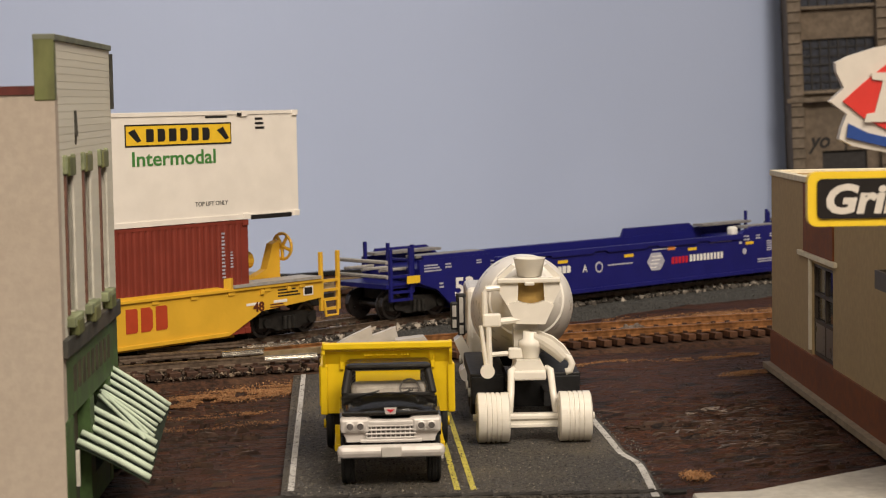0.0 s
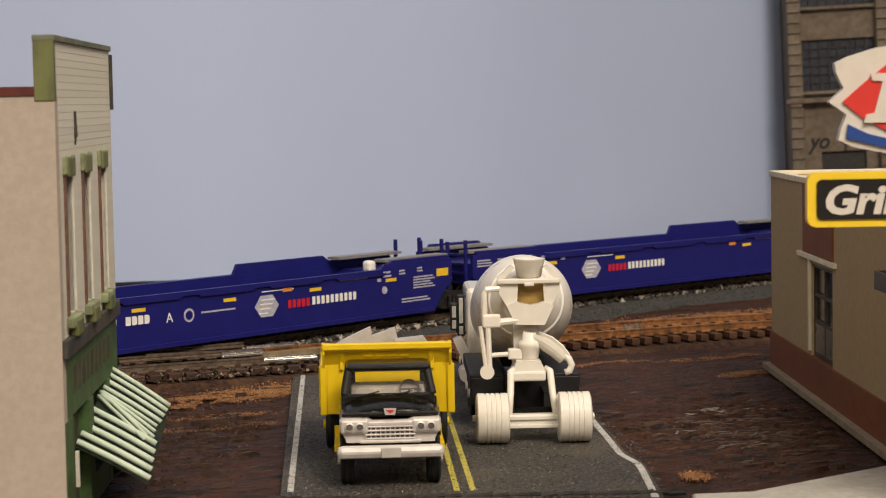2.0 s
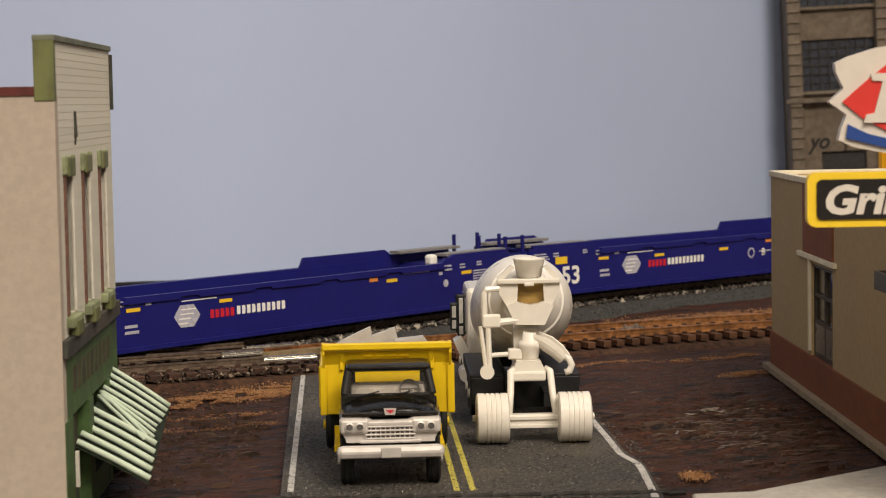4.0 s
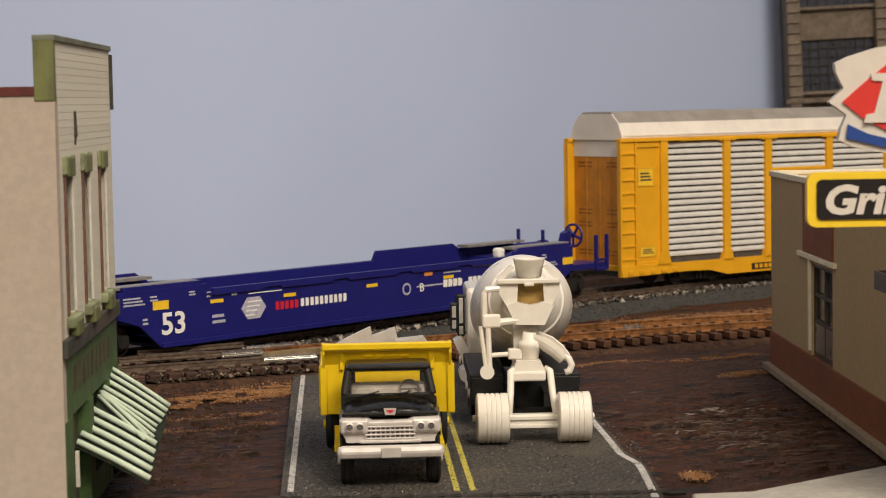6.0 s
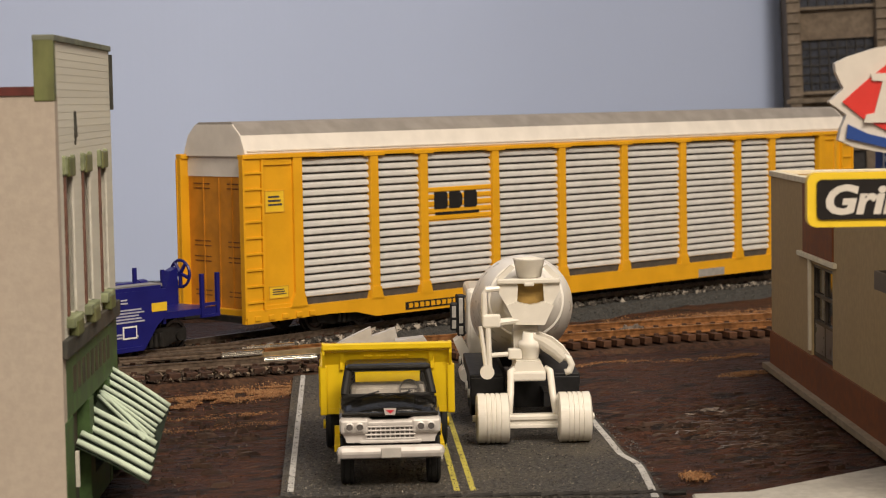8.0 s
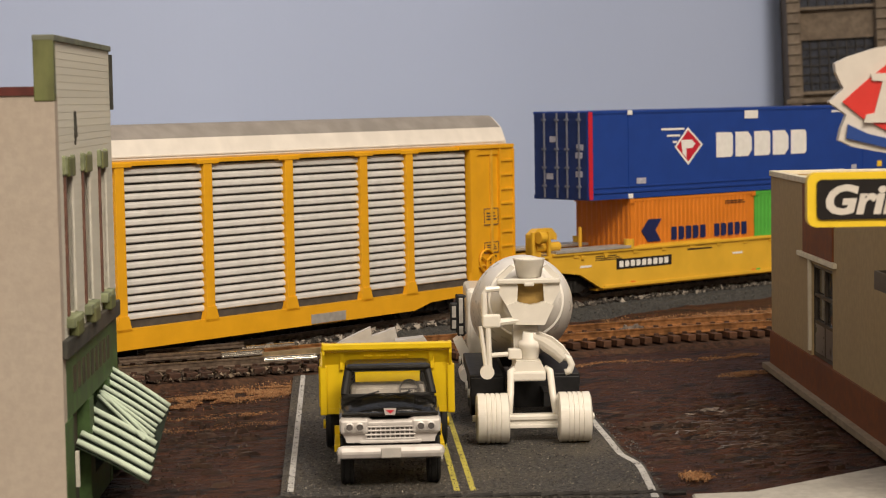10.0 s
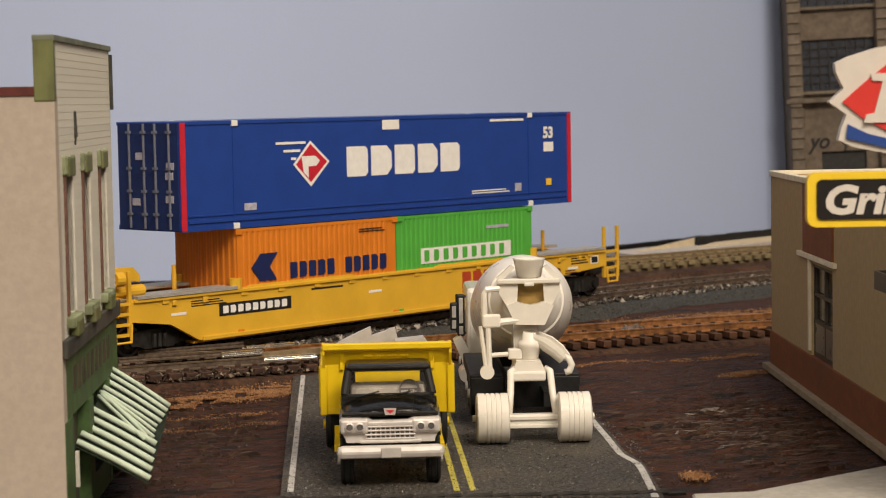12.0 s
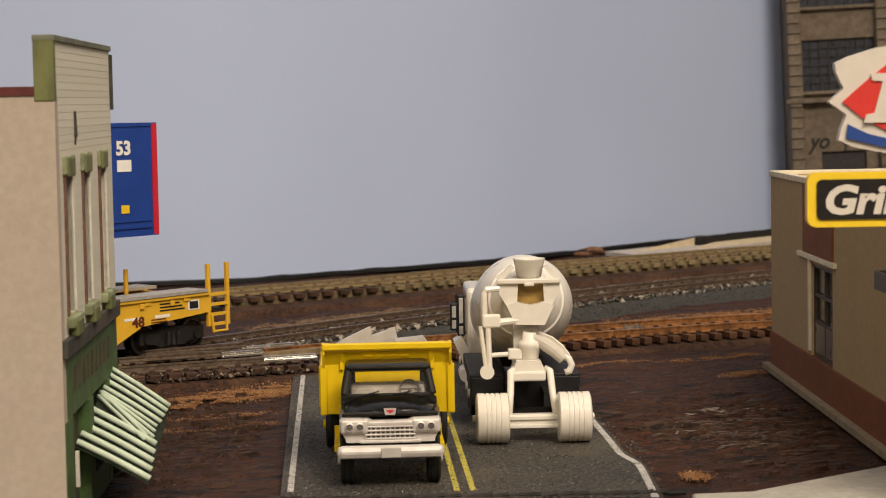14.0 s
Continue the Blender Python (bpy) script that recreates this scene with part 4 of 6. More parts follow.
    small_print(car, -104, -96, 15.8, 18.2, M_P_GREY, 3, y)
    if right_end:
        print_box(car, 88.5, 94, 6.2, 10, M_P_WHITE, "data_plate", y)
        print_box(car, 89, 93.5, 6.7, 9.5, M_NAVY, "data_plate", y - 0.06)
    MOVERS.append((car, c, h, 0))
    return car


def autorack(c, h):
    car = thing("autorack_car", Matrix(), "tall yellow autorack rail car with silver slatted sides and cream roof", "rail car", "train")
    E_ = 164.7
    # frame with deep centre
    for s in (-1, 1):
        y0, y1 = sorted((s * 13.6, s * 15.3))
        out = [(-E_, 9.4), (-E_, 5.2), (-130, 5.8), (-119, 5.4), (-110, 3.3), (110, 3.3), (119, 5.4), (130, 5.8), (E_, 5.2), (E_, 9.4)]
        part("side_sill", prism(B(), out, "y", y0, y1), M_YRACK, car)
    part("floor", box(B(), -E_, E_, -13.6, 13.6, 5.5, 7.5), M_GRIME, car)
    # slatted walls
    posts = [-140.5, -109.4, -86.7, -52, -17.3, 17.3, 52, 86.7, 109.4, 140.5]
    n = 18
    for s in (-1, 1):
        yi, yo = s * 12.9, s * 13.5
        # Dark backing wall puts the shade of the slat gaps into colour.
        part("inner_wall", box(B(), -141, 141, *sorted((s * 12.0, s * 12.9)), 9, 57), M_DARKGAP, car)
        for a, b in zip(posts, posts[1:]):
            bm = B()
            for i in range(n):
                z = 11.4 + i * (45.2 / n)
                # a rounded slat with a dark step under it
                prism(bm, [(s * 12.9, z + 0.38), (s * 13.75, z + 0.42), (s * 14.0, z + 0.7), (s * 13.9, z + 1.6), (s * 13.5, z + 2.25), (s * 12.9, z + 2.35)], "x", a + 0.8, b - 0.8)
            part("slat_panel", bm, M_SILVER, car, "silver ribbed side panel")
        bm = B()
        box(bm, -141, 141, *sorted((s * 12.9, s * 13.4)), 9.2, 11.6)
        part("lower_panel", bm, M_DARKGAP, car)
        for k in posts[1:-1]:
            bm = B()
            box(bm, k - 1.75, k + 1.75, *sorted((s * 12.9, s * 15.0)), 9, 57.4, 0.2)
            prism(bm, [(k - 3.0, 8.6), (k + 3.0, 8.6), (k + 1.75, 13.2), (k - 1.75, 13.2)], "y", *sorted((s * 13, s * 15.3)))
            box(bm, k - 4.5, k + 4.5, *sorted((s * 12.9, s * 15.2)), 56.6, 58, 0.2)
            part("side_post", bm, M_YRACK, car)
        bm = B()
        box(bm, -E_, E_, *sorted((s * 12.9, s * 15.0)), 57.0, 58.3, 0.15)
        part("top_rail", bm, M_YRACK, car)
        for e in (-1, 1):
            part("end_panel", box(B(), *sorted((e * 141, e * 158)), *sorted((s * 13.0, s * 14.4)), 8.8, 57.4), M_YRACK, car)
            bm = B()
            prism(bm, [(e * 139.5, 8.6), (e * 147, 8.6), (e * 144.7, 14), (e * 144.7, 57.4), (e * 141, 57.4), (e * 141, 14)], "y", *sorted((s * 14.3, s * 15.3)))
            part("side_post", bm, M_YRACK, car)
            if e > 0:
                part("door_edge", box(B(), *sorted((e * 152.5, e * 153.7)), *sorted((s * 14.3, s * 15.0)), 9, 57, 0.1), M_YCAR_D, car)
            part("corner_post", box(B(), *sorted((e * 158, e * 165.2)), *sorted((s * 13.4, s * 15.0)), 5.2, 57.8, 0.15), M_YRACK, car)
            part("gusset", box(B(), *sorted((e * 135, e * 165.2)), *sorted((s * 13, s * 15.5)), 57.2, 58.6, 0.15), M_YRACK, car)
            bm = B()
            for i in range(9):
                z = 12 + i * 5.1
                box(bm, *sorted((e * 157.4, e * 165.2)), *sorted((s * 14.9, s * 15.4)), z - 0.32, z + 0.32)
            box(bm, *sorted((e * 157.0, e * 157.8)), *sorted((s * 14.3, s * 15.5)), 9, 57, 0.1)
            box(bm, *sorted((e * 164.5, e * 165.4)), *sorted((s * 14.9, s * 15.5)), 7, 57, 0.1)
            part("ladder", bm, M_YRACK, car)
            # sunken field of the end panel: raised border all round
            boxes("panel_border", [(*sorted((e * 145, e * 157)), *sorted((s * 14.3, s * 14.9)), 55.0, 57.0), (*sorted((e * 145, e * 157)), *sorted((s * 14.3, s * 14.8)), 8.8, 10.6)], M_YRACK, car, bev=0.1)
            boxes("jacking_pad", [(*sorted((e * (137 + 5.6 * k), e * (139.4 + 5.6 * k))), *sorted((s * 15.2, s * 15.7)), 6.0, 7.6) for k in range(5)], M_YRACK, car, bev=0.15)
    # Slot shade is drawn as thin dark ochre boxes on the door.
    m_slot = mat("door_slot_shade", (0.16, 0.06, 0.015), 0.6, var=0.15)
    for e in (-1, 1):
        bm = B()
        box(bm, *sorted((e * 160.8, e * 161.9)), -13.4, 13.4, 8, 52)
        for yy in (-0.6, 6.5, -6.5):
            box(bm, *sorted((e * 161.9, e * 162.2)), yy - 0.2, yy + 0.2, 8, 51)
        # Ochre deeper than the car's yellow carries the shade of the end face.
        part("end_door", bm, mat("end_door_shaded_ochre", (0.52, 0.21, 0.018), 0.5, var=0.12, scale=200), car, "ochre folding end door with shade put into its colour")
        bm = B()
        box(bm, *sorted((e * 160.8, e * 162.1)), -13.4, 13.4, 51.5, 58)
        part("end_valance", bm, M_ROOFWHITE, car)
        for zz in (13, 24, 29, 47.5):
            for yy in (-12, 3.5):
                for dz in (0, 1.5):
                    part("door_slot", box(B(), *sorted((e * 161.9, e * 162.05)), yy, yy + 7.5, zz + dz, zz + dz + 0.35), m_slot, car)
        bm = B()
        box(bm, *sorted((e * 160, e * 163.2)), -13.2, 13.2, 5.5, 9.5, 0.3)
        part("end_sill", bm, M_YRACK, car)
        bm = B()
        box(bm, *sorted((e * 166, e * 178)), -2.2, 2.2, 6.8, 10.4, 0.5)
        part("coupler", bm, M_GRIME, car)
        truck(car, e * 122, 20, 4.4)
    # roof: eave band and grey crown
    prof = [(-13.4, 58.0), (-14.0, 58.8), (-13.6, 60.2), (-11.9, 64.6), (11.9, 64.6), (13.6, 60.2), (14.0, 58.8), (13.4, 58.0)]
    part("roof", prism(B(), prof, "x", -163, 163), M_ROOFWHITE, car, "cream white roof sides")
    bm = B()
    prism(bm, [(-11.9, 64.62), (-8.4, 68.2), (-7.4, 68.8), (7.4, 68.8), (8.4, 68.2), (11.9, 64.62)], "x", -162.4, 162.4)
    part("roof_crown", bm, M_ROOFGREY, car, "grey roof crown")
    for e in (-1, 1):
        part("roof_end", prism(B(), [(-11.9, 64.6), (-8.4, 68.1), (8.4, 68.1), (11.9, 64.6)], "x", *sorted((e * 162.4, e * 163))), M_ROOFWHITE, car)
    part("roof_seam", box(B(), -162, 162, -14.15, -13.7, 59.4, 59.8), M_ROOFWHITE, car)
    # marks
    part("brand_panel", box(B(), -85, -53.8, -13.9, -13.6, 33.2, 45.2), M_YRACK, car, "yellow panel between the slats")
    for i in range(5):
        z = 33.4 + i * 2.41
        part("panel_rib", prism(B(), [(-13.8, z), (-14.15, z + 0.4), (-14.15, z + 1.6), (-13.8, z + 2.1)], "x", -85.0, -53.8), M_YRACK, car)
    block_letters(car, -81.5, -60, 37.4, 43.2, 3, M_P_BLACK, -14.2, gap=0.12)
    print_box(car, -81, -60, 35.4, 36.3, M_P_BLACK, "brand_mark", -14.2)
    print_box(car, -97, -66, 4.2, 6.8, M_P_BLACK, "number_panel", -15.35)
    block_letters(car, -95.5, -67, 4.7, 6.3, 11, M_YRACK, -15.45, "number_bar", 0.3, "reporting mark as yellow bars")
    for x, z0, z1 in ((-156, 40, 47), (-155, 12.5, 16.5), (149, 30, 36), (149, 20, 24)):
        bm = B()
        box(bm, x - 0.0, x + 8, -14.55, -14.35, z0, z1)
        part("placard", bm, M_P_YEL if x < 0 else M_YRACK, car)
        bm = B()
        for d in ((x, x + 8, z0, z0 + 0.3), (x, x + 8, z1 - 0.3, z1), (x, x + 0.3, z0, z1), (x + 7.7, x + 8, z0, z1)):
            box(bm, d[0], d[1], -14.62, -14.5, d[2], d[3])
        part("placard_border", bm, M_YCAR_D if x < 0 else M_DARKGAP, car)
        small_print(car, x + 1.4, x + 7, z0 + (z1 - z0) * 0.3, z0 + (z1 - z0) * 0.75, M_DARKGAP, 3, -14.55)
    print_box(car, 60, 76, 3.6, 6.6, M_GREYWALK, "data_plate", -15.4)
    small_print(car, 152, 156, 15, 19, M_P_BLACK, 4, -14.4)
    bm = B()
    bent(bm, [(142, -15, 13), (144, -15, 15.4), (148, -15, 16), (152, -15, 14.5), (155, -15, 12)], 0.3, 6)
    part("grab_iron", bm, M_YCAR_D, car)
    bm = B()
    bent(bm, [(149.5 + 4.0 * math.cos(radians(a)), -15.2, 17.5 + 4.0 * math.sin(radians(a))) for a in range(0, 361, 20)], 0.4, 6)
    for a in (30, 150, 270):
        rod(bm, (149.5, -15.2, 17.5), (149.5 + 4 * math.cos(radians(a)), -15.2, 17.5 + 4 * math.sin(radians(a))), 0.35, 6)
    part("brake_wheel", bm, M_YRACK, car, "yellow side brake wheel")
    # a wider body than the container cars: its near side lies in the same plane as theirs
    done = set()
    for ob in car.children:
        if not ob.name.startswith("bogie"):
            for o in (ob, *ob.children):
                if o.data.name not in done:
                    done.add(o.data.name)
                    o.data.transform(Matrix.Translation((0, 0.002, 0)) @ Matrix.Diagonal((1, 17 / 15, 1, 1)))
    MOVERS.append((car, c, h, 0))
    return car


def the_train():
    # leading yellow well car with an oxide-red box under a white one
    cJ = (-0.866, 0.111, 0.010)
    well_car_yellow(-0.866, 0.111, 1, {"brand": (29, 46.5, 7.7, 14.9), "number": (-79, -51, 9.7, 13.6), "length": 81})
    c = container("oxide red corrugated shipping container in the yellow well car", 70.0, 3.2, 38.4, M_CBROWN, M_CBROWN, (-68.7, 68.7), rib=2.6, w=14.65)
    small_print(c, 58.4, 59.8, 21, 35, M_P_GREY, 13, -14.95)
    small_print(c, 62, 63.2, 24, 29, M_P_GREY, 6, -14.95)
    MOVERS.append((c, *cJ))
    c = container("white shipping container with yellow panel, stacked on the red container", 92.7, 38.7, 72.1, M_CWHITE, M_CWHITE, (-91.4, -69, 69, 91.4))
    print_box(c, 20.9, 63.6, 62.2, 68.8, M_P_BLACK, "sign_panel", -14.9)
    print_box(c, 21.3, 63.2, 62.7, 68.3, M_P_YEL, "sign_panel", -14.98)
    block_letters(c, 29, 56, 63.6, 67.4, 6, M_P_BLACK, -15.08, gap=0.35)
    for x in (22, 57.5):
        bm = prism(B(), [(x, 66.5), (x + 3.5, 63.5), (x + 5, 64), (x + 2.5, 67.5)], "y", -15.15, -15.0)
        part("scroll_mark", bm, M_P_BLACK, c)
    lettering("Intermodal", 4.4, M_P_GREEN, c, side_m(23, 56.6, -14.95), "green_lettering", squeeze=1.27, bold=0.1)
    lettering("TOP LIFT ONLY", 1.4, M_P_BLACK, c, side_m(48, 43.6, -14.95), "small_lettering", squeeze=1.0)
    small_print(c, 53, 62, 70.2, 70.8, M_P_BLACK, 1, -14.9)
    small_print(c, 74, 78, 66.5, 70, M_P_BLACK, 3, -14.9)
    print_box(c, 66, 69, 70.6, 71.6, M_P_BLACK, "lift_mark", -15.3)
    # Flat black block stands in for the shade of a recess.
    print_box(c, 71, 89, 38.4, 39.8, M_P_BLACK, "dark_recess", -15.2)
    MOVERS.append((c, *cJ))
    # indigo articulated set
    well_car_blue(-0.5995, 0.1105, True, False, {"size": -85.8, "yellow": [(1.4, 14.5), (38.8, 14.6), (74.8, 14.8), (-67, 14.8), (-35, 14.6)], "large": [(-109, 13.7), (101, 15.5)],
                                                 "orange": 26.2, "hexagon": 17, "number": -53, "letter": "A", "lx": -23.2, "rx": -15.4})
    well_car_blue(-0.375, 0.1137, False, False, {"size": -80.7, "yellow": [(-66.7, 14.8), (-30.3, 14.5), (44.4, 14.7), (82.4, 14.6)], "large": [(-85.5, 15.2), (103, 15.6)],
                                                "orange": 35.5, "hexagon": -46, "letter": ""})
    well_car_blue(-0.1500, 0.111, False, True, {"size": -86, "yellow": [(-37.5, 13.9), (-0.3, 13.9), (37.4, 13.8), (74.9, 14.2), (-68, 14.6)], "large": [(103, 14.7), (-90, 15.2)],
                                               "orange": 27.2, "hexagon": -53, "number": 34.7, "letter": "B", "lx": 23.9, "rx": 16.3})
    # autorack
    autorack(0.1585, 0.122)
    # last yellow well car
    cP = (0.4562, 0.1105)
    well_car_yellow(*cP, 0, {"brand": (32, 49, 7.8, 15.0), "number": (-79, -49, 9.7, 13.6), "length": 81})
    a = container("orange shipping container with dark blue marks in the yellow car", 35.1, 3.2, 35.9, M_CORANGE, M_CORANGE, (-70.2, -1.2), centre=-35.7, rib=2.3)
    bm = B()
    for k in (0, 3.6):
        prism(bm, [(-65.5 + k, 23.5), (-61.5 + k, 27.8), (-58 + k, 27.8), (-61.5 + k, 23.5), (-58.5 + k, 19.2), (-62 + k, 19.2)], "y", -15.4, -15.1)
    part("arrow_mark", bm, M_P_NAVY, a, "dark blue double arrow brand mark")
    block_letters(a, -49, -28.5, 19.2, 24.2, 5, M_P_NAVY, -15.2, gap=0.25)
    block_letters(a, -24.5, -4.5, 19.2, 24.2, 5, M_P_NAVY, -15.2, gap=0.25)
    small_print(a, -18, -6, 31.8, 33, M_P_BLACK, 2, -15.15)
    MOVERS.append((a, *cP, 0))
    a = container("green shipping container with white name panel in the yellow car", 35.1, 3.2, 35.9, M_CGREEN, M_CGREEN, (1.2, 68.9), centre=34.9, rib=2.3)
    print_box(a, 11.5, 58.0, 19.2, 24.5, M_P_WHITE, "name_panel", -15.1, 0.1)
    block_letters(a, 13, 56.5, 20.0, 23.8, 9, M_CGREEN, -15.28, gap=0.5)
    print_box(a, 45, 57, 29.4, 30.4, M_P_GREY, "stencil", -15.1)
    MOVERS.append((a, *cP, 0))
    c = container("long blue shipping container with white marks, stacked on top", 92.7, 36.3, 69.5, M_CBLUE, M_P_WHITE, (-71, 69.4), rib=None)
    for x in (-92.7, 90.7):
        print_box(c, x, x + 2.0, 36.5, 69.2, M_P_RED, "corner_stripe", -14.95, 0.25, "red corner stripe")
    bm = B()
    for yy in (-10.5, -4, 1.5, 8.5):
        rod(bm, (-93.3, yy, 37), (-93.3, yy, 69), 0.4, 8)
        for zz in (41, 48, 55, 66):
            box(bm, -93.9, -92.8, yy - 0.9, yy + 0.9, zz, zz + 0.8)
    part("lock_rod", bm, mat("dull_lock_rod", (0.17, 0.18, 0.23), 0.5, 0.2, var=0.1), c, "dull grey door lock rods")
    # Doors turned from the light; their shade is in the navy.
    part("end_door", box(B(), -93.0, -92.6, -14.2, 14.2, 36.8, 69.0), M_CBLUE_SHADED, c, "blue end doors, navy from shade in their colour")
    for yy, zz in ((-12.5, 55), (-12, 45), (4, 44), (2, 58), (-12, 52)):
        part("door_print", box(B(), -93.2, -92.9, yy, yy + 3.6, zz, zz + 2.2), M_P_GREY, c)
    bm = B()
    box(bm, -90, 90, -15.3, -14.8, 38.6, 39.4)
    box(bm, -90, 90, -15.2, -14.8, 40.6, 41.0)
    box(bm, -71.8, -71.2, -15.1, -14.8, 38, 69)
    box(bm, 68.6, 69.2, -15.1, -14.8, 38, 69)
    part("side_rib", bm, M_CBLUE, c)
    block_letters(c, -22.7, 33.5, 50.2, 60.0, 5, M_P_WHITE, -14.95, gap=0.14)
    y = -15.0
    for i, (x0, x1) in enumerate(((-53.8, -41), (-50.6, -43.4), (-47.4, -45.2))):
        part("stripe_mark", box(B(), x0, x1, y - 0.06, y + 0.1, 61.5 - i * 2.5, 62.3 - i * 2.5), M_P_WHITE, c)
    part("diamond_mark", prism(B(), [(-46.6, 55.0), (-39, 62.5), (-30.6, 55.6), (-39, 47.8)], "y", y - 0.08, y), M_P_WHITE, c)
    part("diamond_mark", prism(B(), [(-45.4, 55.0), (-39, 61.4), (-31.8, 55.6), (-39, 49.2)], "y", y - 0.14, y - 0.07), M_P_RED, c, "red diamond brand mark")
    part("diamond_mark", prism(B(), [(-43, 57.6), (-37, 57.6), (-35, 56), (-36.6, 54.4), (-40, 54.2), (-40, 50.6), (-42.2, 52.4)], "y", y - 0.2, y - 0.13), M_P_WHITE, c)
    lettering("53", 4.0, M_P_WHITE, c, side_m(76.8, 60.4, -15.1), "size_mark", squeeze=1.05, bold=0.22)
    print_box(c, 77.2, 82.6, 55.4, 58.8, M_P_WHITE, "placard", -15.0)
    print_box(c, -6, 2, 65.2, 68.4, M_P_WHITE, "placard", -15.0)
    print_box(c, 78.4, 81.4, 43.2, 45.6, M_P_YEL, "placard", -15.0)
    small_print(c, 48, 66, 66.8, 67.6, M_P_WHITE, 1, -15.0)
    small_print(c, 38, 58, 41.8, 43, M_P_WHITE, 2, -15.0)
    print_box(c, 61, 64.5, 41.8, 44.6, M_P_GREY, "placard", -15.0)
    print_box(c, -67.5, -62.5, 41.6, 43.8, M_P_GREY, "placard", -15.0)
    MOVERS.append((c, *cP, 0))


room()
setting()
tracks()
loose_grit()
torn_plaster()
the_train()


# ---------- buildings ----------
def storefront():
    m_side = mat("beige_stucco", (0.41, 0.355, 0.295), 0.85, var=0.05, scale=700, bump=0.00003, bscale=1500, stain=(0.37, 0.31, 0.25), stain_amt=0.4, stain_scale=40)
    m_front = mat("pale_grey_green_clapboard", (0.64, 0.63, 0.55), 0.75, var=0.1, scale=350, stain=(0.33, 0.30, 0.24), stain_amt=0.5, stain_scale=60)
    m_green = mat("streaky_olive_green_paint", (0.10, 0.115, 0.040), 0.6, var=0.4, scale=260, stain=(0.20, 0.19, 0.09), stain_amt=0.6, stretch=(1, 1, 0.35))
    m_dgreen = mat("dark_green_storefront_paint", (0.055, 0.105, 0.032), 0.6, var=0.3, scale=260, stain=(0.035, 0.045, 0.025), stain_amt=0.6, stain_scale=90)
    m_char = mat("charcoal_band", (0.045, 0.045, 0.038), 0.7, var=0.4, scale=300, stain=(0.12, 0.08, 0.05), stain_amt=0.5)
    m_mot = mat("mottled_green_trim", (0.26, 0.29, 0.17), 0.7, var=0.35, scale=220, stain=(0.10, 0.12, 0.05), stain_amt=0.7, stain_scale=90)
    m_roof = mat("dark_red_roof_felt", (0.10, 0.025, 0.02), 0.8, var=0.2, scale=300)
    m_win = mat("window_frame_maroon", (0.14, 0.07, 0.05), 0.6, var=0.2)
    m_cream = mat("cream_trim", (0.62, 0.60, 0.52), 0.7, var=0.1, scale=300)
    m_glass = mat("dark_window_glass", (0.03, 0.035, 0.035), 0.1, var=0.1)
    st = thing("corner_store", pose(-0.0698, 0.360, -0.001, 0, 0, 2.05), "two-storey beige store with pale clapboard front and green trim", "building")
    part("side_wall", box(B(), -90, 0.1, -0.7, 3, -0.5, 82), m_side, st, "smooth beige stucco side wall")
    part("back_wall", box(B(), -90, -87, 3, 77, -0.5, 82), m_side, st)
    part("far_wall", box(B(), -87, -3.6, 74, 77, -0.5, 82), m_side, st)
    part("roof", box(B(), -91, -3.5, -1.0, 77, 82, 83.6), m_roof, st, "dark red flat roof edge")
    # upper front with three tall openings
    ys = [(8.5, 16.5), (31.5, 39.5), (55.5, 63.5)]
    bm = B()
    edges = [0] + [v for q in ys for v in q] + [77]
    for a, b in zip(edges[0::2], edges[1::2]):
        part("front_wall", box(B(), -3.6, 0, a, b, 39.5, 71), m_front, st)
    part("front_wall", box(B(), -3.5, 0, 0, 77, 71, 91.7), m_front, st, "pale grey-green clapboard front wall")
    part("front_wall", box(B(), -3.6, 0, 0, 77, 36, 39.5), m_front, st)
    m_board = mat("pale_clapboard_paint", (0.57, 0.555, 0.48), 0.75, var=0.01, scale=60, rnd=0.04)
    z = 39.6
    board = {}
    while z < 90.2:
        for a, b in (zip(edges[0::2], edges[1::2]) if z < 70 else [(2.5, 77)]):
            key = round(b - a, 1)
            if key not in board:
                board[key] = mesh("clapboard", prism(B(), [(0, 0), (0.07, 0.03), (0.035, 1.4), (0, 1.4)], "y", 0, b - a), m_board)
            share("clapboard", board[key], st, pose(0, a / 1000, z / 1000))
        z += 1.4
    part("parapet_end", box(B(), -3.5, 0.2, -0.9, 1.6, 80.9, 92.2, 0.2), m_green, st, "olive green painted parapet end")
    part("parapet_cap", box(B(), -3.6, 0.5, -0.9, 77.2, 91.7, 92.9, 0.2), mat("grey_green_cap_paint", (0.13, 0.14, 0.10), 0.7, var=0.25, scale=200), st, "grey-green parapet cap")
    part("parapet_edge", box(B(), -3.4, 0.7, 76.2, 77.6, 79, 91), m_char, st)
    bm = B()
    rod(bm, (0.1, 23, 74.0), (0.1, 23, 79), 0.6, 8, 0.4)
    rod(bm, (0.2, 23.5, 76), (0.2, 22.6, 72.5), 0.4, 8, 0.2)
    part("vent_ornament", bm, m_char, st, "small dark wall ornament")
    for a, b in ys:
        w = part("window", box(B(), -2.8, -2.4, a, b, 40, 70), m_glass, st)
        bm = B()
        for d in ((a, a + 0.9), (b - 0.9, b), ((a + b) / 2 - 0.35, (a + b) / 2 + 0.35)):
            box(bm, -2.4, -0.9, d[0], d[1], 40, 71)
        box(bm, -2.4, -0.9, a, b, 54.6, 55.6)
        part("window_frame", bm, m_win, w, "maroon window frame")
        part("jamb", box(B(), -1.0, 0.5, b, b + 1.4, 41, 70, 0.15), m_cream, w)
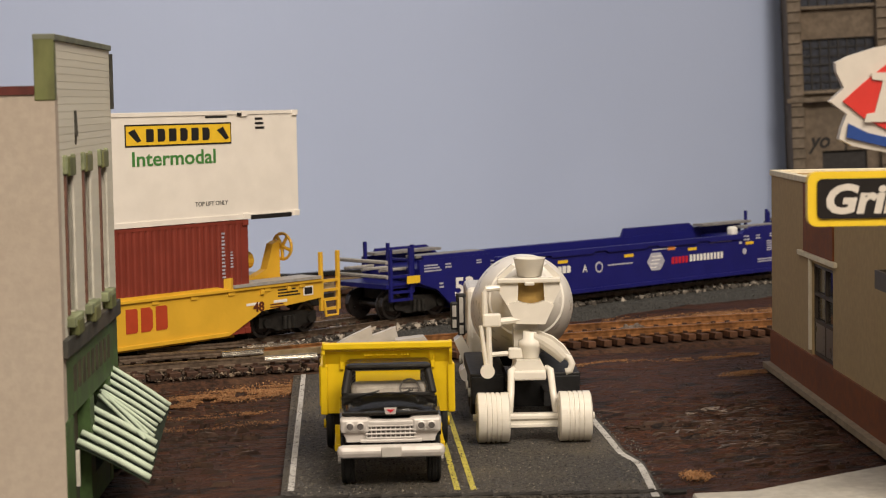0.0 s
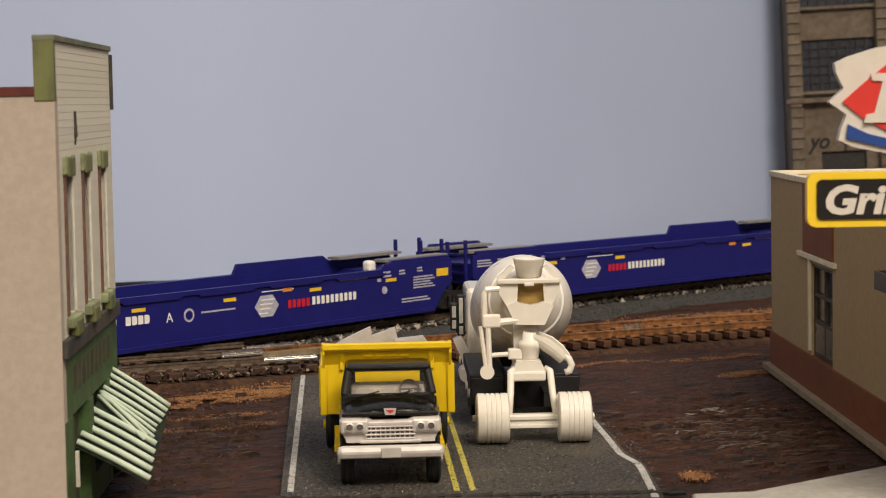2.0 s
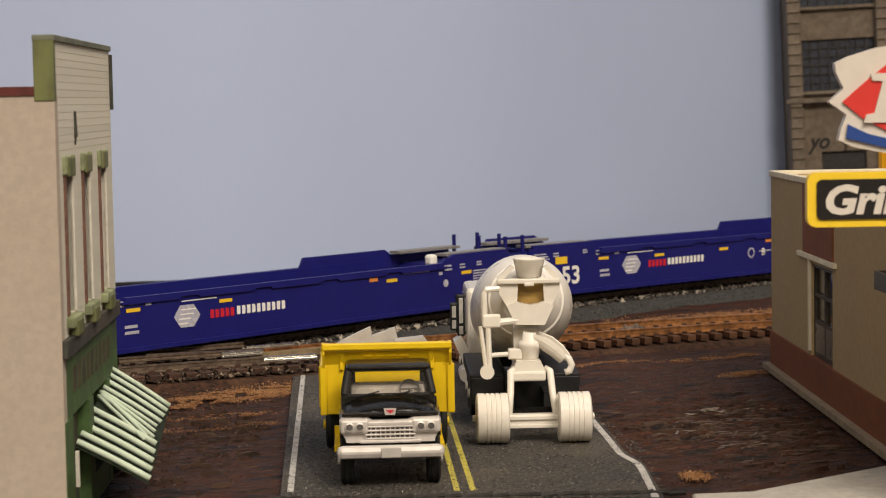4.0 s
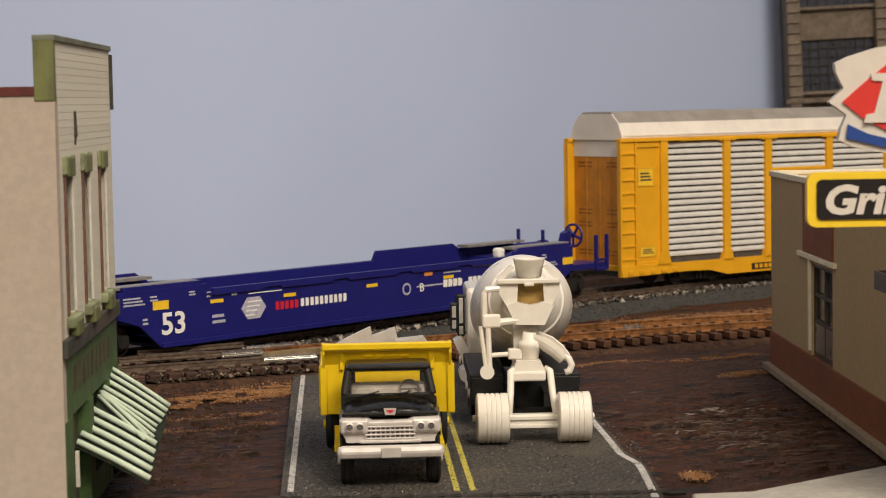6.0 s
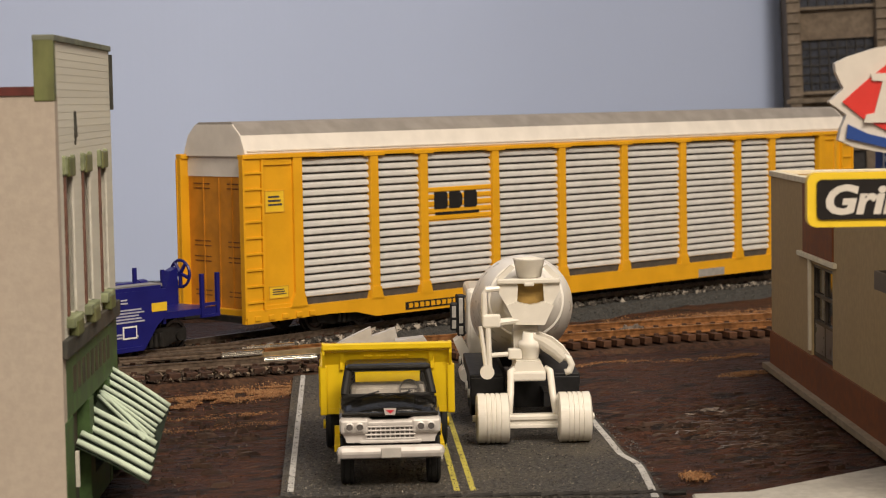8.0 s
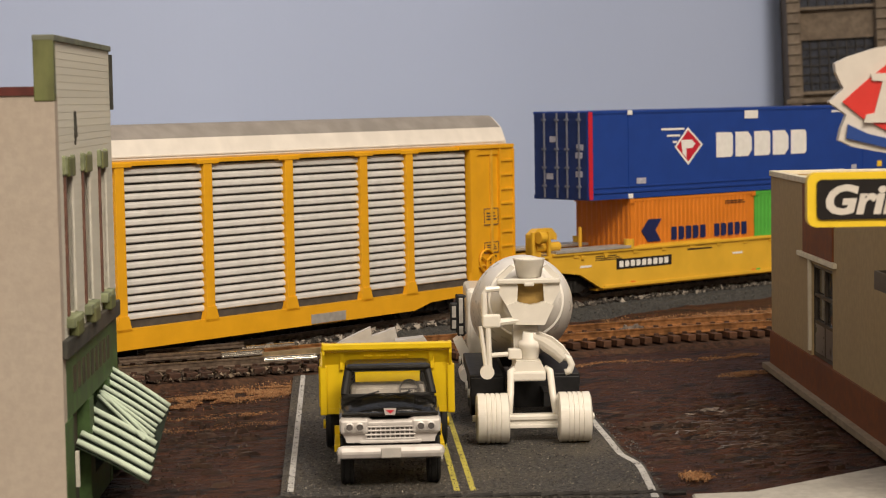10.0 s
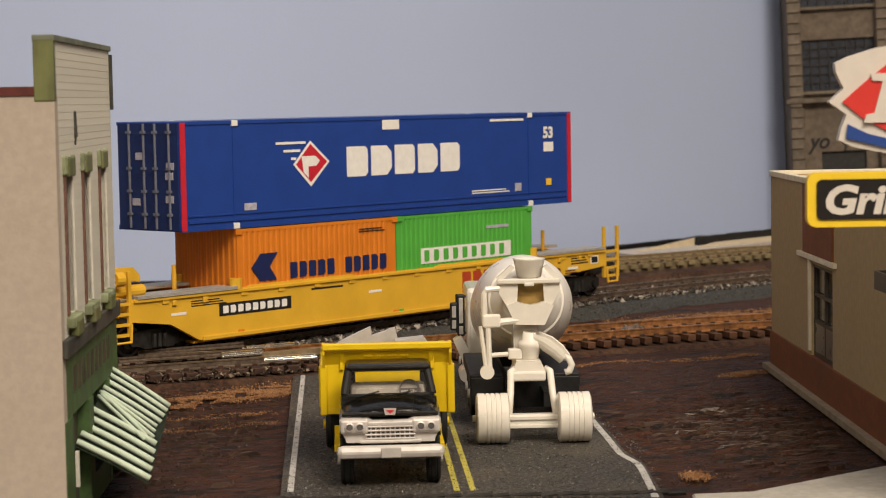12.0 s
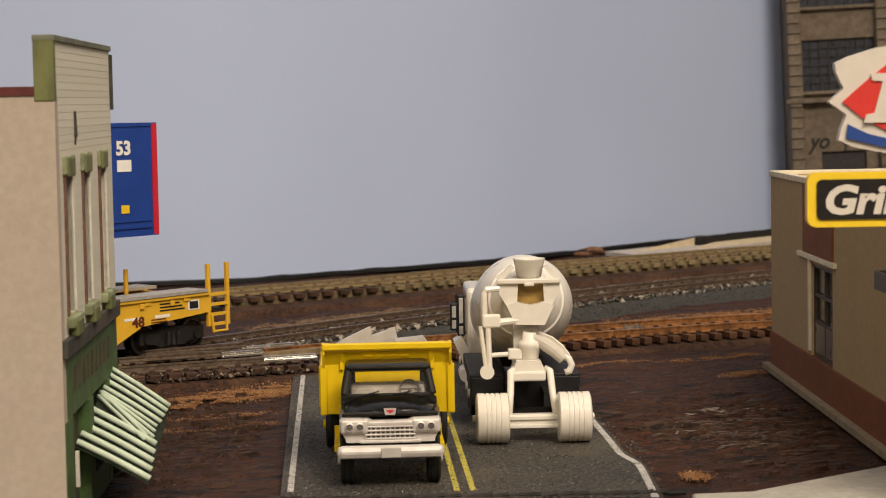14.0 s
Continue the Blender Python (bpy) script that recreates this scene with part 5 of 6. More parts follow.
        part("jamb", box(B(), -1.0, 0.5, a - 1.4, a, 41, 70, 0.15), m_win, w, "maroon window jamb")
        boxes("lintel", [(-1, 0.8, a - 2.0, a, 67.2, 70.8), (-1, 0.8, b, b + 1.8, 67.2, 70.8)], m_mot, w, "mottled green window head", bev=0.3)
        part("lintel_face", box(B(), -0.5, 1.1, a, b, 66.8, 70.4, 0.3), m_green, w, "green window head")
        part("sill", box(B(), -1, 1.5, a - 2.2, b + 2.2, 38.8, 40.8, 0.25), m_mot, w)
        part("sill_bracket", box(B(), -0.2, 1.9, a + 0.5, b - 0.5, 37, 40.0, 0.3), m_green, w, "green sill bracket")
    # ground floor
    part("belt_course", box(B(), -3.6, 1.0, -0.2, 77, 33.8, 37.2, 0.2), m_char, st, "charcoal belt course")
    boxes("shop_front", [(-3.6, 0, 0, 77, 22, 34), (-3.6, 0.3, 0, 9, 0, 22), (-3.6, 0.3, 30, 36, 0, 22), (-3.6, 0.3, 58, 62, 0, 22), (-3.6, 0.3, 72, 77, 0, 22), (-3.6, 0.2, 36, 58, 0, 6)],
          m_dgreen, st, "dark green painted shop front")
    boxes("faded_bar", [(0, 0.12, 12 + i * 6, 15.5 + i * 6, 26, 31) for i in range(9)], mat("faded_brown_print", (0.06, 0.05, 0.03), 0.7, var=0.4, scale=200), st, "faded unreadable sign bar")
    part("shop_window", box(B(), -2.4, -2.0, 36, 58, 6, 22), m_glass, st)
    d = part("shop_door", box(B(), -3.0, -2.2, 9, 30, 0, 22), m_char, st)
    part("door_frame", box(B(), -2.2, -1.6, 18.5, 20, 0, 22), m_dgreen, d)
    bm = B()
    box(bm, -1.6, -0.9, 22, 23, 6, 13)
    part("door_handle", bm, m_cream, d)
    part("shop_pane", box(B(), -2.4, -2.0, 62, 72, 0, 22), m_glass, st)
    # drooping corrugated awning
    m_aw = mat("pale_mint_awning_paint", (0.52, 0.62, 0.49), 0.55, var=0.05, scale=300)
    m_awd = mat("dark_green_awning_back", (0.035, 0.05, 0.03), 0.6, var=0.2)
    aw = thing("awning", Matrix(), "drooping mint-green and white slatted awning on the storefront", "awning")
    A, Bf, C, D = Vector((-72.5, 430, 22.0)), Vector((-60.1, 430, 13.9)), Vector((-58.2, 384, 5.6)), Vector((-72.3, 384, 13.2))

    def at(u, v):
        p = (A * (1 - v) + D * v) * (1 - u) + (Bf * (1 - v) + C * v) * u
        return p + Vector((0.25, 0, 0.75)) * math.sin(math.pi * u) * 0.25
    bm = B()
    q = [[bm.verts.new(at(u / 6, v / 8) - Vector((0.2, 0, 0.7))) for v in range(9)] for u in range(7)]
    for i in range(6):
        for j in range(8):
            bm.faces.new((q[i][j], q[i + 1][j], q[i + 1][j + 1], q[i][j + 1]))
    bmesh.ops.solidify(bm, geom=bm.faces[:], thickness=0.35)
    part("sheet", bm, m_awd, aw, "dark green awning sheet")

    def slat(v0, v1, u0, u1, lift=0.0, r=0.95):
        bm = B()
        pts = []
        for i in range(7):
            t = i / 6
            pts.append(at(u0 + (u1 - u0) * t, v0 + (v1 - v0) * t) + Vector((0, 0, lift)))
        bent(bm, pts, r, 8)
        part("slat", bm, m_aw, aw, smooth=True)
    for i, v in enumerate((0.02, 0.10, 0.185, 0.275)):
        slat(v, v + 0.02, 0.0, 1.0 - 0.02 * i, 0, 0.55)
    for i, v in enumerate((0.36, 0.43, 0.50)):
        slat(v - 0.02 - 0.05 * i, v + 0.02, 0.02, 0.9, 0.1, 0.45)
    for i, v in enumerate((0.46, 0.52)):
        slat(v - 0.1, v + 0.1, 0.0, 0.8, 0.35, 0.42)
    for i, v in enumerate((0.58, 0.68, 0.78, 0.88, 0.98)):
        slat(v, v, 0.0, 0.96 + 0.01 * i, 0.1, 0.68)


def restaurant():
    m_tan = mat("tan_stucco", (0.37, 0.275, 0.148), 0.85, var=0.07, scale=500, bump=0.00004, bscale=1500, stain=(0.33, 0.235, 0.12), stain_amt=0.35, stain_scale=45)
    m_red = mat("brick_red_brown_wainscot", (0.185, 0.060, 0.021), 0.75, var=0.15, scale=400, stain=(0.12, 0.04, 0.02), stain_amt=0.5)
    m_trim = mat("cream_roof_trim", (0.66, 0.60, 0.46), 0.7, var=0.08, scale=300)
    m_roof = mat("pale_yellow_roof", (0.62, 0.52, 0.30), 0.8, var=0.1, scale=200)
    m_glass = mat("dark_restaurant_glass", (0.035, 0.035, 0.035), 0.08, var=0.1)
    m_frame = mat("bronze_window_frame", (0.05, 0.04, 0.03), 0.5, var=0.2)
    m_conc = mat("pale_concrete", (0.47, 0.45, 0.40), 0.85, var=0.1, scale=500, bump=0.0001, bscale=900, stain=(0.3, 0.27, 0.23), stain_amt=0.5)
    r = thing("restaurant", pose(0.0948, 0.5715, 0, 0, 0, 0.9), "single-storey tan stucco restaurant with red-brown base", "building")
    # local: facade in the plane x = 0, running towards -y
    y1, x1 = -215, 150
    ops = [(-83, -57, 12, 35)]
    boxes("front_wall", [(0, 3, -57, 0, 10.8, 55.4), (0, 3, y1, -83, 10.8, 55.4), (0, 3, -83, -57, 35, 55.4)], m_tan, r, "tan stucco wall")
    part("back_wall", box(B(), 3, x1, -3, 0, 0.8, 56), m_tan, r)
    part("end_wall", box(B(), 3, x1, y1, y1 + 3, 0.8, 56), m_tan, r)
    part("side_wall", box(B(), x1 - 3, x1, y1 + 3, -3, 0.8, 56), m_tan, r)
    part("wainscot", box(B(), -0.5, 3, y1, 0.3, 0.8, 10.8, 0.1), m_red, r, "red-brown wall base")
    part("red_panel", box(B(), -0.5, 0.1, -84.5, -48, 37.4, 55.2), m_red, r, "red-brown wall panel above the window")
    part("roof", box(B(), 2.6, x1 - 3, y1 + 3, -2.6, 54.6, 55.6), m_roof, r, "pale yellow flat roof")
    bm = B()
    box(bm, -0.5, 1.8, y1, 0.5, 55.4, 57.0, 0.2)
    box(bm, 1.8, x1, -1.8, 0.5, 55.4, 57.0, 0.2)
    part("roof_edge", bm, m_trim, r, "cream roof edge trim")
    w = part("window", box(B(), 1.4, 1.8, -83, -57, 10.8, 35), m_glass, r, "dark window with bronze bars")
    bm = B()
    for y in (-83, -71, -58):
        box(bm, 0.7, 1.6, y, y + 1.0, 11, 35)
    for z in (11, 19.5, 26.5, 34):
        box(bm, 0.7, 1.6, -83, -57, z, z + 0.9)
    part("window_frame", bm, m_frame, w)
    part("lower_pane", box(B(), 0.8, 1.5, -82, -58, 12, 19.5), mat("grey_lower_pane", (0.12, 0.11, 0.10), 0.3, var=0.1), w)
    part("lintel", box(B(), -1.0, 0.2, -88, -42, 36.0, 37.3, 0.15), m_trim, w, "cream lintel")
    part("jamb", box(B(), -0.7, 0.2, -57, -55.4, 12, 36, 0.15), m_trim, w)
    c = part("canopy", box(B(), -6.5, 0, -210, -157, 38.8, 39.8), m_frame, r, "dark metal canopy")
    part("canopy_fascia", box(B(), -6.9, -6.3, -210, -156.5, 37.8, 41.7), m_frame, c)
    part("canopy_end", box(B(), -6.5, 0, -157, -156.4, 37.8, 41.7), m_frame, c)
    bm = B()
    prism(bm, [(-2.6, 1.2), (9, 1.2), (9, y1), (-2.6, y1)], "z", -0.2, 1.4)
    kerb = tagged(new("pavement", mesh("pavement", bm, mat("tan_kerb_paint", (0.27, 0.215, 0.15), 0.85, var=0.15, scale=300, stain=(0.15, 0.11, 0.07), stain_amt=0.5))), "narrow pale concrete kerb beneath the restaurant wall", "pavement", kind="structure")
    kerb.matrix_basis = r.matrix_basis.copy()
    bm = B()
    prism(bm, [(48, 384.5), (60, 386), (93, 411.5), (93, 300), (48, 300)], "z", -1.5, 1.1)
    bmesh.ops.bevel(bm, geom=bm.edges[:], offset=0.25, segments=2, affect="EDGES")
    tagged(new("pavement", mesh("pavement", bm, m_conc)), "pale concrete slab corner beside the lot", "pavement", kind="structure")


def pylon_sign():
    m_w = mat("sign_white", (0.62, 0.58, 0.52), 0.4, var=0.03)
    m_r = mat("sign_red", (0.60, 0.04, 0.032), 0.4, var=0.03)
    m_b = mat("sign_blue", (0.02, 0.06, 0.25), 0.4, var=0.03)
    m_y = mat("sign_yellow", (0.80, 0.56, 0.03), 0.4, var=0.03)
    m_k = mat("sign_black", (0.012, 0.010, 0.010), 0.4, var=0.05)
    y = 340
    s = thing("pylon_sign", Matrix(), "roadside pole sign with red and white emblem over black Grill panel", "sign")
    cx = 86.5
    left = [(cx, 87.8), (80, 87.4), (74.5, 86.5), (70, 85.2), (67.4, 84.0), (67.6, 82.4), (68.9, 79.7), (66.4, 77.4), (69.4, 75.2), (68.4, 72.8), (68.0, 70.9), (70.5, 69.7), (76, 68.6), (cx, 68.0)]
    full = left + [(2 * cx - a, b) for a, b in left[-2:0:-1]]
    part("emblem_back", prism(B(), full, "y", y, y + 2.2), m_w, s)
    red = [(68.6, 77.4), (72, 80.4), (77, 84.3), (cx, 87), (2 * cx - 77, 84.3), (2 * cx - 72, 80.4), (2 * cx - 68.6, 77.4), (2 * cx - 72, 74.6), (2 * cx - 78, 71.4), (cx, 70.2), (78, 71.4), (72, 74.6)]
    part("emblem_shape", prism(B(), red, "y", y - 0.4, y), m_r, s, "red pointed oval emblem")
    part("emblem_shape", prism(B(), [(69.5, 73.6), (73, 71.9), (78, 70.7), (cx, 70.0), (cx, 68.9), (76, 69.5), (69.2, 71.2)], "y", y - 0.5, y - 0.1), m_b, s, "blue swoosh")
    part("emblem_shape", prism(B(), [(73.4, 82.2), (81, 82.2), (79, 73.8), (72.2, 73.8), (72.6, 75.2), (74.0, 75.4), (75.4, 80.8), (73.6, 81.0)], "y", y - 0.7, y - 0.3), m_w, s, "plain white block")

    def rounded(x0, x1, z0, z1, r):
        pts = []
        for ux, uz, a0 in ((x1 - r, z1 - r, 0), (x0 + r, z1 - r, 90), (x0 + r, z0 + r, 180), (x1 - r, z0 + r, 270)):
            for k in range(5):
                a = radians(a0 + k * 22.5)
                pts.append((ux + r * math.cos(a), uz + r * math.sin(a)))
        return pts
    p = part("name_panel", prism(B(), rounded(62.6, 110, 56.0, 65.4, 1.6), "y", y, y + 2.2), m_y, s, "yellow-bordered black panel")
    part("panel_field", prism(B(), rounded(64.2, 108.4, 57.3, 64.2, 0.9), "y", y - 0.3, y), m_k, p)
    lettering("Grill", 4.9, m_w, p, pose(0.0651, (y - 0.35) / 1000, 0.0584, 90, 0, 0), "panel_lettering", "white slanted Grill lettering", squeeze=1.12, bold=0.26, shear=0.2)
    for x in (80, 94):
        part("pole", rod(B(), (x, y + 1.1, -1.2), (x, y + 1.1, 68.4), 0.9, 12), M_GREYWALK, s)
    part("pole_base", box(B(), 76, 98, y - 3, y + 5, 0.9, 2.2, 0.2), M_GREYWALK, s)


def mill_building():
    m_wall = mat("soot_brown_stone", (0.150, 0.118, 0.088), 0.9, var=0.2, scale=250, bump=0.0002, bscale=700, stain=(0.11, 0.09, 0.07), stain_amt=0.6, stain_scale=40)
    m_stone = mat("weathered_stone_block", (0.155, 0.125, 0.095), 0.9, var=0.2, scale=300, rnd=0.15)
    m_glass = mat("grimy_blue_glass", (0.028, 0.033, 0.048), 0.3, var=0.3, scale=300)
    m_mull = mat("dark_mullion", (0.03, 0.028, 0.028), 0.6, var=0.2)
    b = thing("mill_building", pose(0.2005, 1.125, 0, 0, -2.2, -4), "tall grimy brown stone mill building with steel windows", "building")
    boxes("wall", [(0, 8, 2, 46, 0, 190), (49, 150, 2, 46, 0, 190), (8, 49, 4, 46, 0, 31), (8, 17, 4, 46, 31, 45), (42, 49, 4, 46, 31, 45), (8, 49, 4, 46, 45, 79.5),
                   (8, 49, 4, 46, 108.5, 127), (8, 49, 4, 46, 165, 190)], m_wall, b, "soot-brown stone wall")
    blk = mesh("stone_block", box(B(), 0, 7.4, -1.0, 1.9, 0, 5.4, 0.35), m_stone)
    half = mesh("stone_block", box(B(), 0, 6.8, -0.8, 1.9, 0, 5.4, 0.35), m_stone)
    for i in range(32):
        share("stone_block", blk if i % 2 else half, b, pose(0, 0, i * 0.0059 + 0.0003))
        share("stone_block", blk if i % 2 else half, b, pose(0.0495, 0, i * 0.0059 + 0.0003))
    for z0, z1 in ((79.5, 108.5), (127, 165)):
        w = part("window", box(B(), 8, 49, 6.4, 7, z0, z1), m_glass, b, "large steel-framed window with grimy blue glass")
        bm = B()
        for i in range(9):
            x = 8 + i * 41 / 8
            box(bm, x - 0.35, x + 0.35, 5.4, 6.4, z0, z1)
        n = 6
        for i in range(n + 1):
            z = z0 + (z1 - z0) * i / n
            box(bm, 8, 49, 5.4, 6.4, z - 0.35, z + 0.35)
        part("window_frame", bm, m_mull, w)
        part("sill", box(B(), 6.5, 50.5, 1.0, 6, z0 - 1.8, z0, 0.3), m_stone, w)
    part("ledge", box(B(), -2, 60, -1.6, 4, 73, 75.6, 0.4), m_stone, b)
    part("loading_door", box(B(), 17, 42, 6, 7, 31, 45), m_mull, b, "dark loading opening")
    lettering("yo", 9, M_P_BLACK, b, pose(0.010, 0.0039, 0.047, 90, 0, 0), "graffiti", "black spray-painted scrawl", squeeze=0.9, bold=0.3, shear=0.3)
    bm = B()
    bent(bm, [(30, 3.9, 55), (28.5, 3.9, 51), (31, 3.9, 48), (30, 3.9, 45)], 0.5, 6)
    part("graffiti", bm, M_P_BLACK, b)


# ---------- road vehicles ----------
def tyre(bm, r, w, m, grooves=0):
    prof = [(r * 0.55, -w / 2), (r * 0.9, -w / 2), (r, -w / 2 + 0.3)]
    for g in range(grooves):
        c = -w / 2 + w * (0.28 + 0.44 * g / max(1, grooves - 1))
        prof += [(r, c - 0.2), (r - 0.22, c - 0.12), (r - 0.22, c + 0.12), (r, c + 0.2)]
    prof += [(r, w / 2 - 0.3), (r * 0.9, w / 2), (r * 0.55, w / 2)]
    return lathe(bm, prof, m, 64)


def wheel(parent, x, y, r, w, material, rim_mat, grooves=0, name="wheel", side=1):
    m = Matrix.Translation((x, y, r)) @ Matrix.Rotation(radians(90), 4, "Y")
    wh = part(name, tyre(B(), r, w, m, grooves), material, parent, smooth=False)
    bm = B()
    lathe(bm, [(r * 0.54, -w * 0.46), (r * 0.54, w * 0.46)], m, 20)
    rod(bm, (x + side * w * 0.3, y, r), (x + side * (w * 0.5 + 0.6), y, r), r * 0.2, 10)
    part("rim", bm, rim_mat, wh)
    return wh


def dump_truck():
    m_y = let_through(mat("dump_bed_yellow", (0.80, 0.56, 0.012), 0.34, var=0.05, scale=200, bump=0.00005, bscale=700), (0.85, 0.60, 0.02), 0.14)
    m_k = mat("gloss_black_cab_paint", (0.014, 0.013, 0.011), 0.18, var=0.2, scale=300, coat=0.4)
    m_s = mat("off_white_chrome_plastic", (0.60, 0.57, 0.54), 0.32, 0.25, var=0.06, scale=400)
    m_g = bpy.data.materials.new("clear_cab_glass")
    m_g.use_nodes = True
    gn, gl = m_g.node_tree.nodes, m_g.node_tree.links
    clear, shine, both = gn.new("ShaderNodeBsdfTransparent"), gn.new("ShaderNodeBsdfGlossy"), gn.new("ShaderNodeMixShader")
    shine.inputs["Roughness"].default_value, both.inputs[0].default_value = 0.12, 0.05
    gl.new(clear.outputs[0], both.inputs[1])
    gl.new(shine.outputs[0], both.inputs[2])
    gl.new(both.outputs[0], gn["Material Output"].inputs["Surface"])
    m_t = mat("black_tyre_rubber", (0.013, 0.013, 0.013), 0.7, var=0.2)
    m_in = mat("grey_cab_interior", (0.62, 0.57, 0.50), 0.6, var=0.15)
    t = thing("dump_truck", pose(-0.0113, 0.399, 0.00095, 0, 0, 2.6), "vintage dump truck with black cab, silver grille and yellow bed", "truck")
    b = part("bumper", box(B(), -11, 11, -0.6, 1.8, 5.5, 8.2, 1.1), m_s, t, "silver front bumper")
    part("bumper_plate", box(B(), -2, 2.1, -0.9, -0.5, 5.8, 7.9, 0.15), mat("worn_plate", (0.42, 0.40, 0.37), 0.4, var=0.1), b)
    # grille with lamps
    bm = B()
    prism(bm, [(-10.3, 13.4), (-10.3, 11.4), (-9.2, 9.6), (-9.0, 8.7), (9.0, 8.7), (9.2, 9.6), (10.3, 11.4), (10.3, 13.4), (9.6, 13.9), (4.6, 13.8), (3.6, 13.3), (-3.6, 13.3), (-4.6, 13.8), (-9.6, 13.9)], "y", 1.2, 3.0)
    for x in (-1, 1):
        box(bm, x * 7.3 - 2.9, x * 7.3 + 2.9, 0.4, 1.4, 10.6, 13.5, 0.5)
    box(bm, -4.6, 4.6, 0.5, 1.3, 12.0, 13.1, 0.3)
    box(bm, -6.3, 6.3, 0.4, 1.3, 8.6, 9.3, 0.25)
    g = part("grille", bm, m_s, t, "silver grille with twin headlamps")
    # Dark tone gives the grille its recess shade; the lamp lenses use it too.
    m_rec = mat("grille_shade_and_lens", (0.10, 0.09, 0.085), 0.6, var=0.2)
    part("grille_recess", prism(B(), [(-5.6, 12.0), (-4.9, 9.3), (4.9, 9.3), (5.6, 12.0)], "y", 1.0, 1.3), m_rec, g, "dark plate standing in for the grille recess shade")
    for k in range(4):
        z = 9.35 + k * 0.82
        part("grille_bar", box(B(), -5.0 - 0.2 * k, 5.0 + 0.2 * k, 0.5, 1.15, z, z + 0.36, 0.12), m_s, g)
    for k in range(11):
        x = -4.9 + k * 0.98
        part("grille_bar", box(B(), x - 0.13, x + 0.13, 0.7, 1.15, 9.4, 12.0), m_s, g)
    for x in (-8.3, -6.2, 6.2, 8.3):
        lamp = part("headlight", lathe(B(), [(0.95, 0), (0.95, 0.35), (0.72, 0.45), (0.66, 0.1)], Matrix.Translation((x, 0.45, 12.0)) @ Matrix.Rotation(radians(90), 4, "X"), 18), m_s, g, "twin headlamp with silver rim")
        part("lens", rod(B(), (x, 0.15, 12.0), (x, 0.5, 12.0), 0.66, 14), m_rec, lamp)
    # hood and fenders
    bm = B()
    n = 9
    rows = []
    for (y, hw, zs, zc) in ((1.6, 9.6, 13.2, 14.4), (3.0, 9.9, 13.6, 15.4), (6, 10.0, 13.9, 16.3), (10, 10.0, 14.3, 16.9), (12.5, 10.0, 14.6, 17.0)):
        rows.append([bm.verts.new((hw * (2 * i / (n - 1) - 1), y, zs + (zc - zs) * (1 - abs(2 * i / (n - 1) - 1) ** 3))) for i in range(n)])
    for p, q in zip(rows, rows[1:]):
        for i in range(n - 1):
            bm.faces.new((p[i], p[i + 1], q[i + 1], q[i]))
    bmesh.ops.solidify(bm, geom=bm.faces[:], thickness=0.8)
    part("hood", bm, m_k, t, "glossy black hood", smooth=True)
    bm = B()
    box(bm, -6.6, 6.6, 0.9, 2.0, 14.0, 14.9, 0.3)
    box(bm, -9.8, -6.2, 1.0, 2.2, 13.9, 14.9, 0.35)
    box(bm, 6.2, 9.8, 1.0, 2.2, 13.9, 14.9, 0.35)
    part("hood_lip", bm, m_k, t)
    part("emblem", prism(B(), [(-1.3, 15.7), (1.3, 15.7), (1.0, 14.4), (-1.0, 14.4)], "y", 0.4, 0.9), m_s, t)
    part("emblem_center", prism(B(), [(-0.9, 15.4), (0.9, 15.4), (0, 14.7)], "y", 0.25, 0.45), M_P_RED, t, "small red badge")
    for s in (-1, 1):
        bm = B()
        prism(bm, [(1.6, 13.4), (1.6, 10), (3.0, 9.5), (4.5, 10.4), (8.5, 11), (12.0, 9.5), (13, 6.5), (23.7, 6.5), (23.7, 14.8), (8, 14.6)], "x", *sorted((s * 9.2, s * 10.3)))
        part("fender", bm, m_k, t)
        part("running_board", box(B(), *sorted((s * 8.8, s * 11.6)), 14, 27, 4.6, 6.2, 0.2), m_y, t, "yellow running board")
        part("mud_flap", box(B(), *sorted((s * 9.6, s * 11.6)), 27.5, 28.1, 2.2, 8, 0.1), m_y, t)
    # cab shell
    bm = B()
    box(bm, -10.0, 10.0, 12.5, 13.3, 6.5, 16.2)
    box(bm, -10.0, 10.0, 22.9, 23.7, 6.5, 16.8)
    box(bm, -9.6, 9.6, 13, 23.7, 6.0, 6.8)
    part("cab_body", bm, m_k, t)
    bm = B()
    for s in (-1, 1):
        prism(bm, [(s * 9.6, 12.6), (s * 8.7, 12.6), (s * 8.7, 13.6), (s * 9.6, 13.6)], "z", 16.0, 17.2)
        for (y0, z0), (y1_, z1_) in (((13, 16.8), (15.6, 21.9)), ((23.2, 16.6), (22.7, 21.9)), ((18.6, 16.5), (18.6, 21.9))):
            a, c = Vector((s * 9.2, y0, z0)), Vector((s * 8.2, y1_, z1_))
            rod(bm, a, c, 0.8, 10)
    box(bm, -9.6, 9.6, 12.6, 13.4, 16.2, 17.0, 0.2)
    part("pillar", bm, mat("satin_black_pillar", (0.012, 0.011, 0.010), 0.65, var=0.2), t)
    bm = box(B(), -9.0, 9.0, 14.3, 23.6, 21.3, 23.0, 1.0)
    part("roof", bm, m_k, t, "black cab roof")
    bm = B()
    v = [bm.verts.new(p) for p in ((-8.9, 13.2, 17.0), (8.9, 13.2, 17.0), (8.1, 15.6, 21.5), (-8.1, 15.6, 21.5))]
    bm.faces.new(v)
    ws = part("windscreen", bm, m_g, t, "clear windscreen")
    ws.visible_shadow = False
    bm = B()
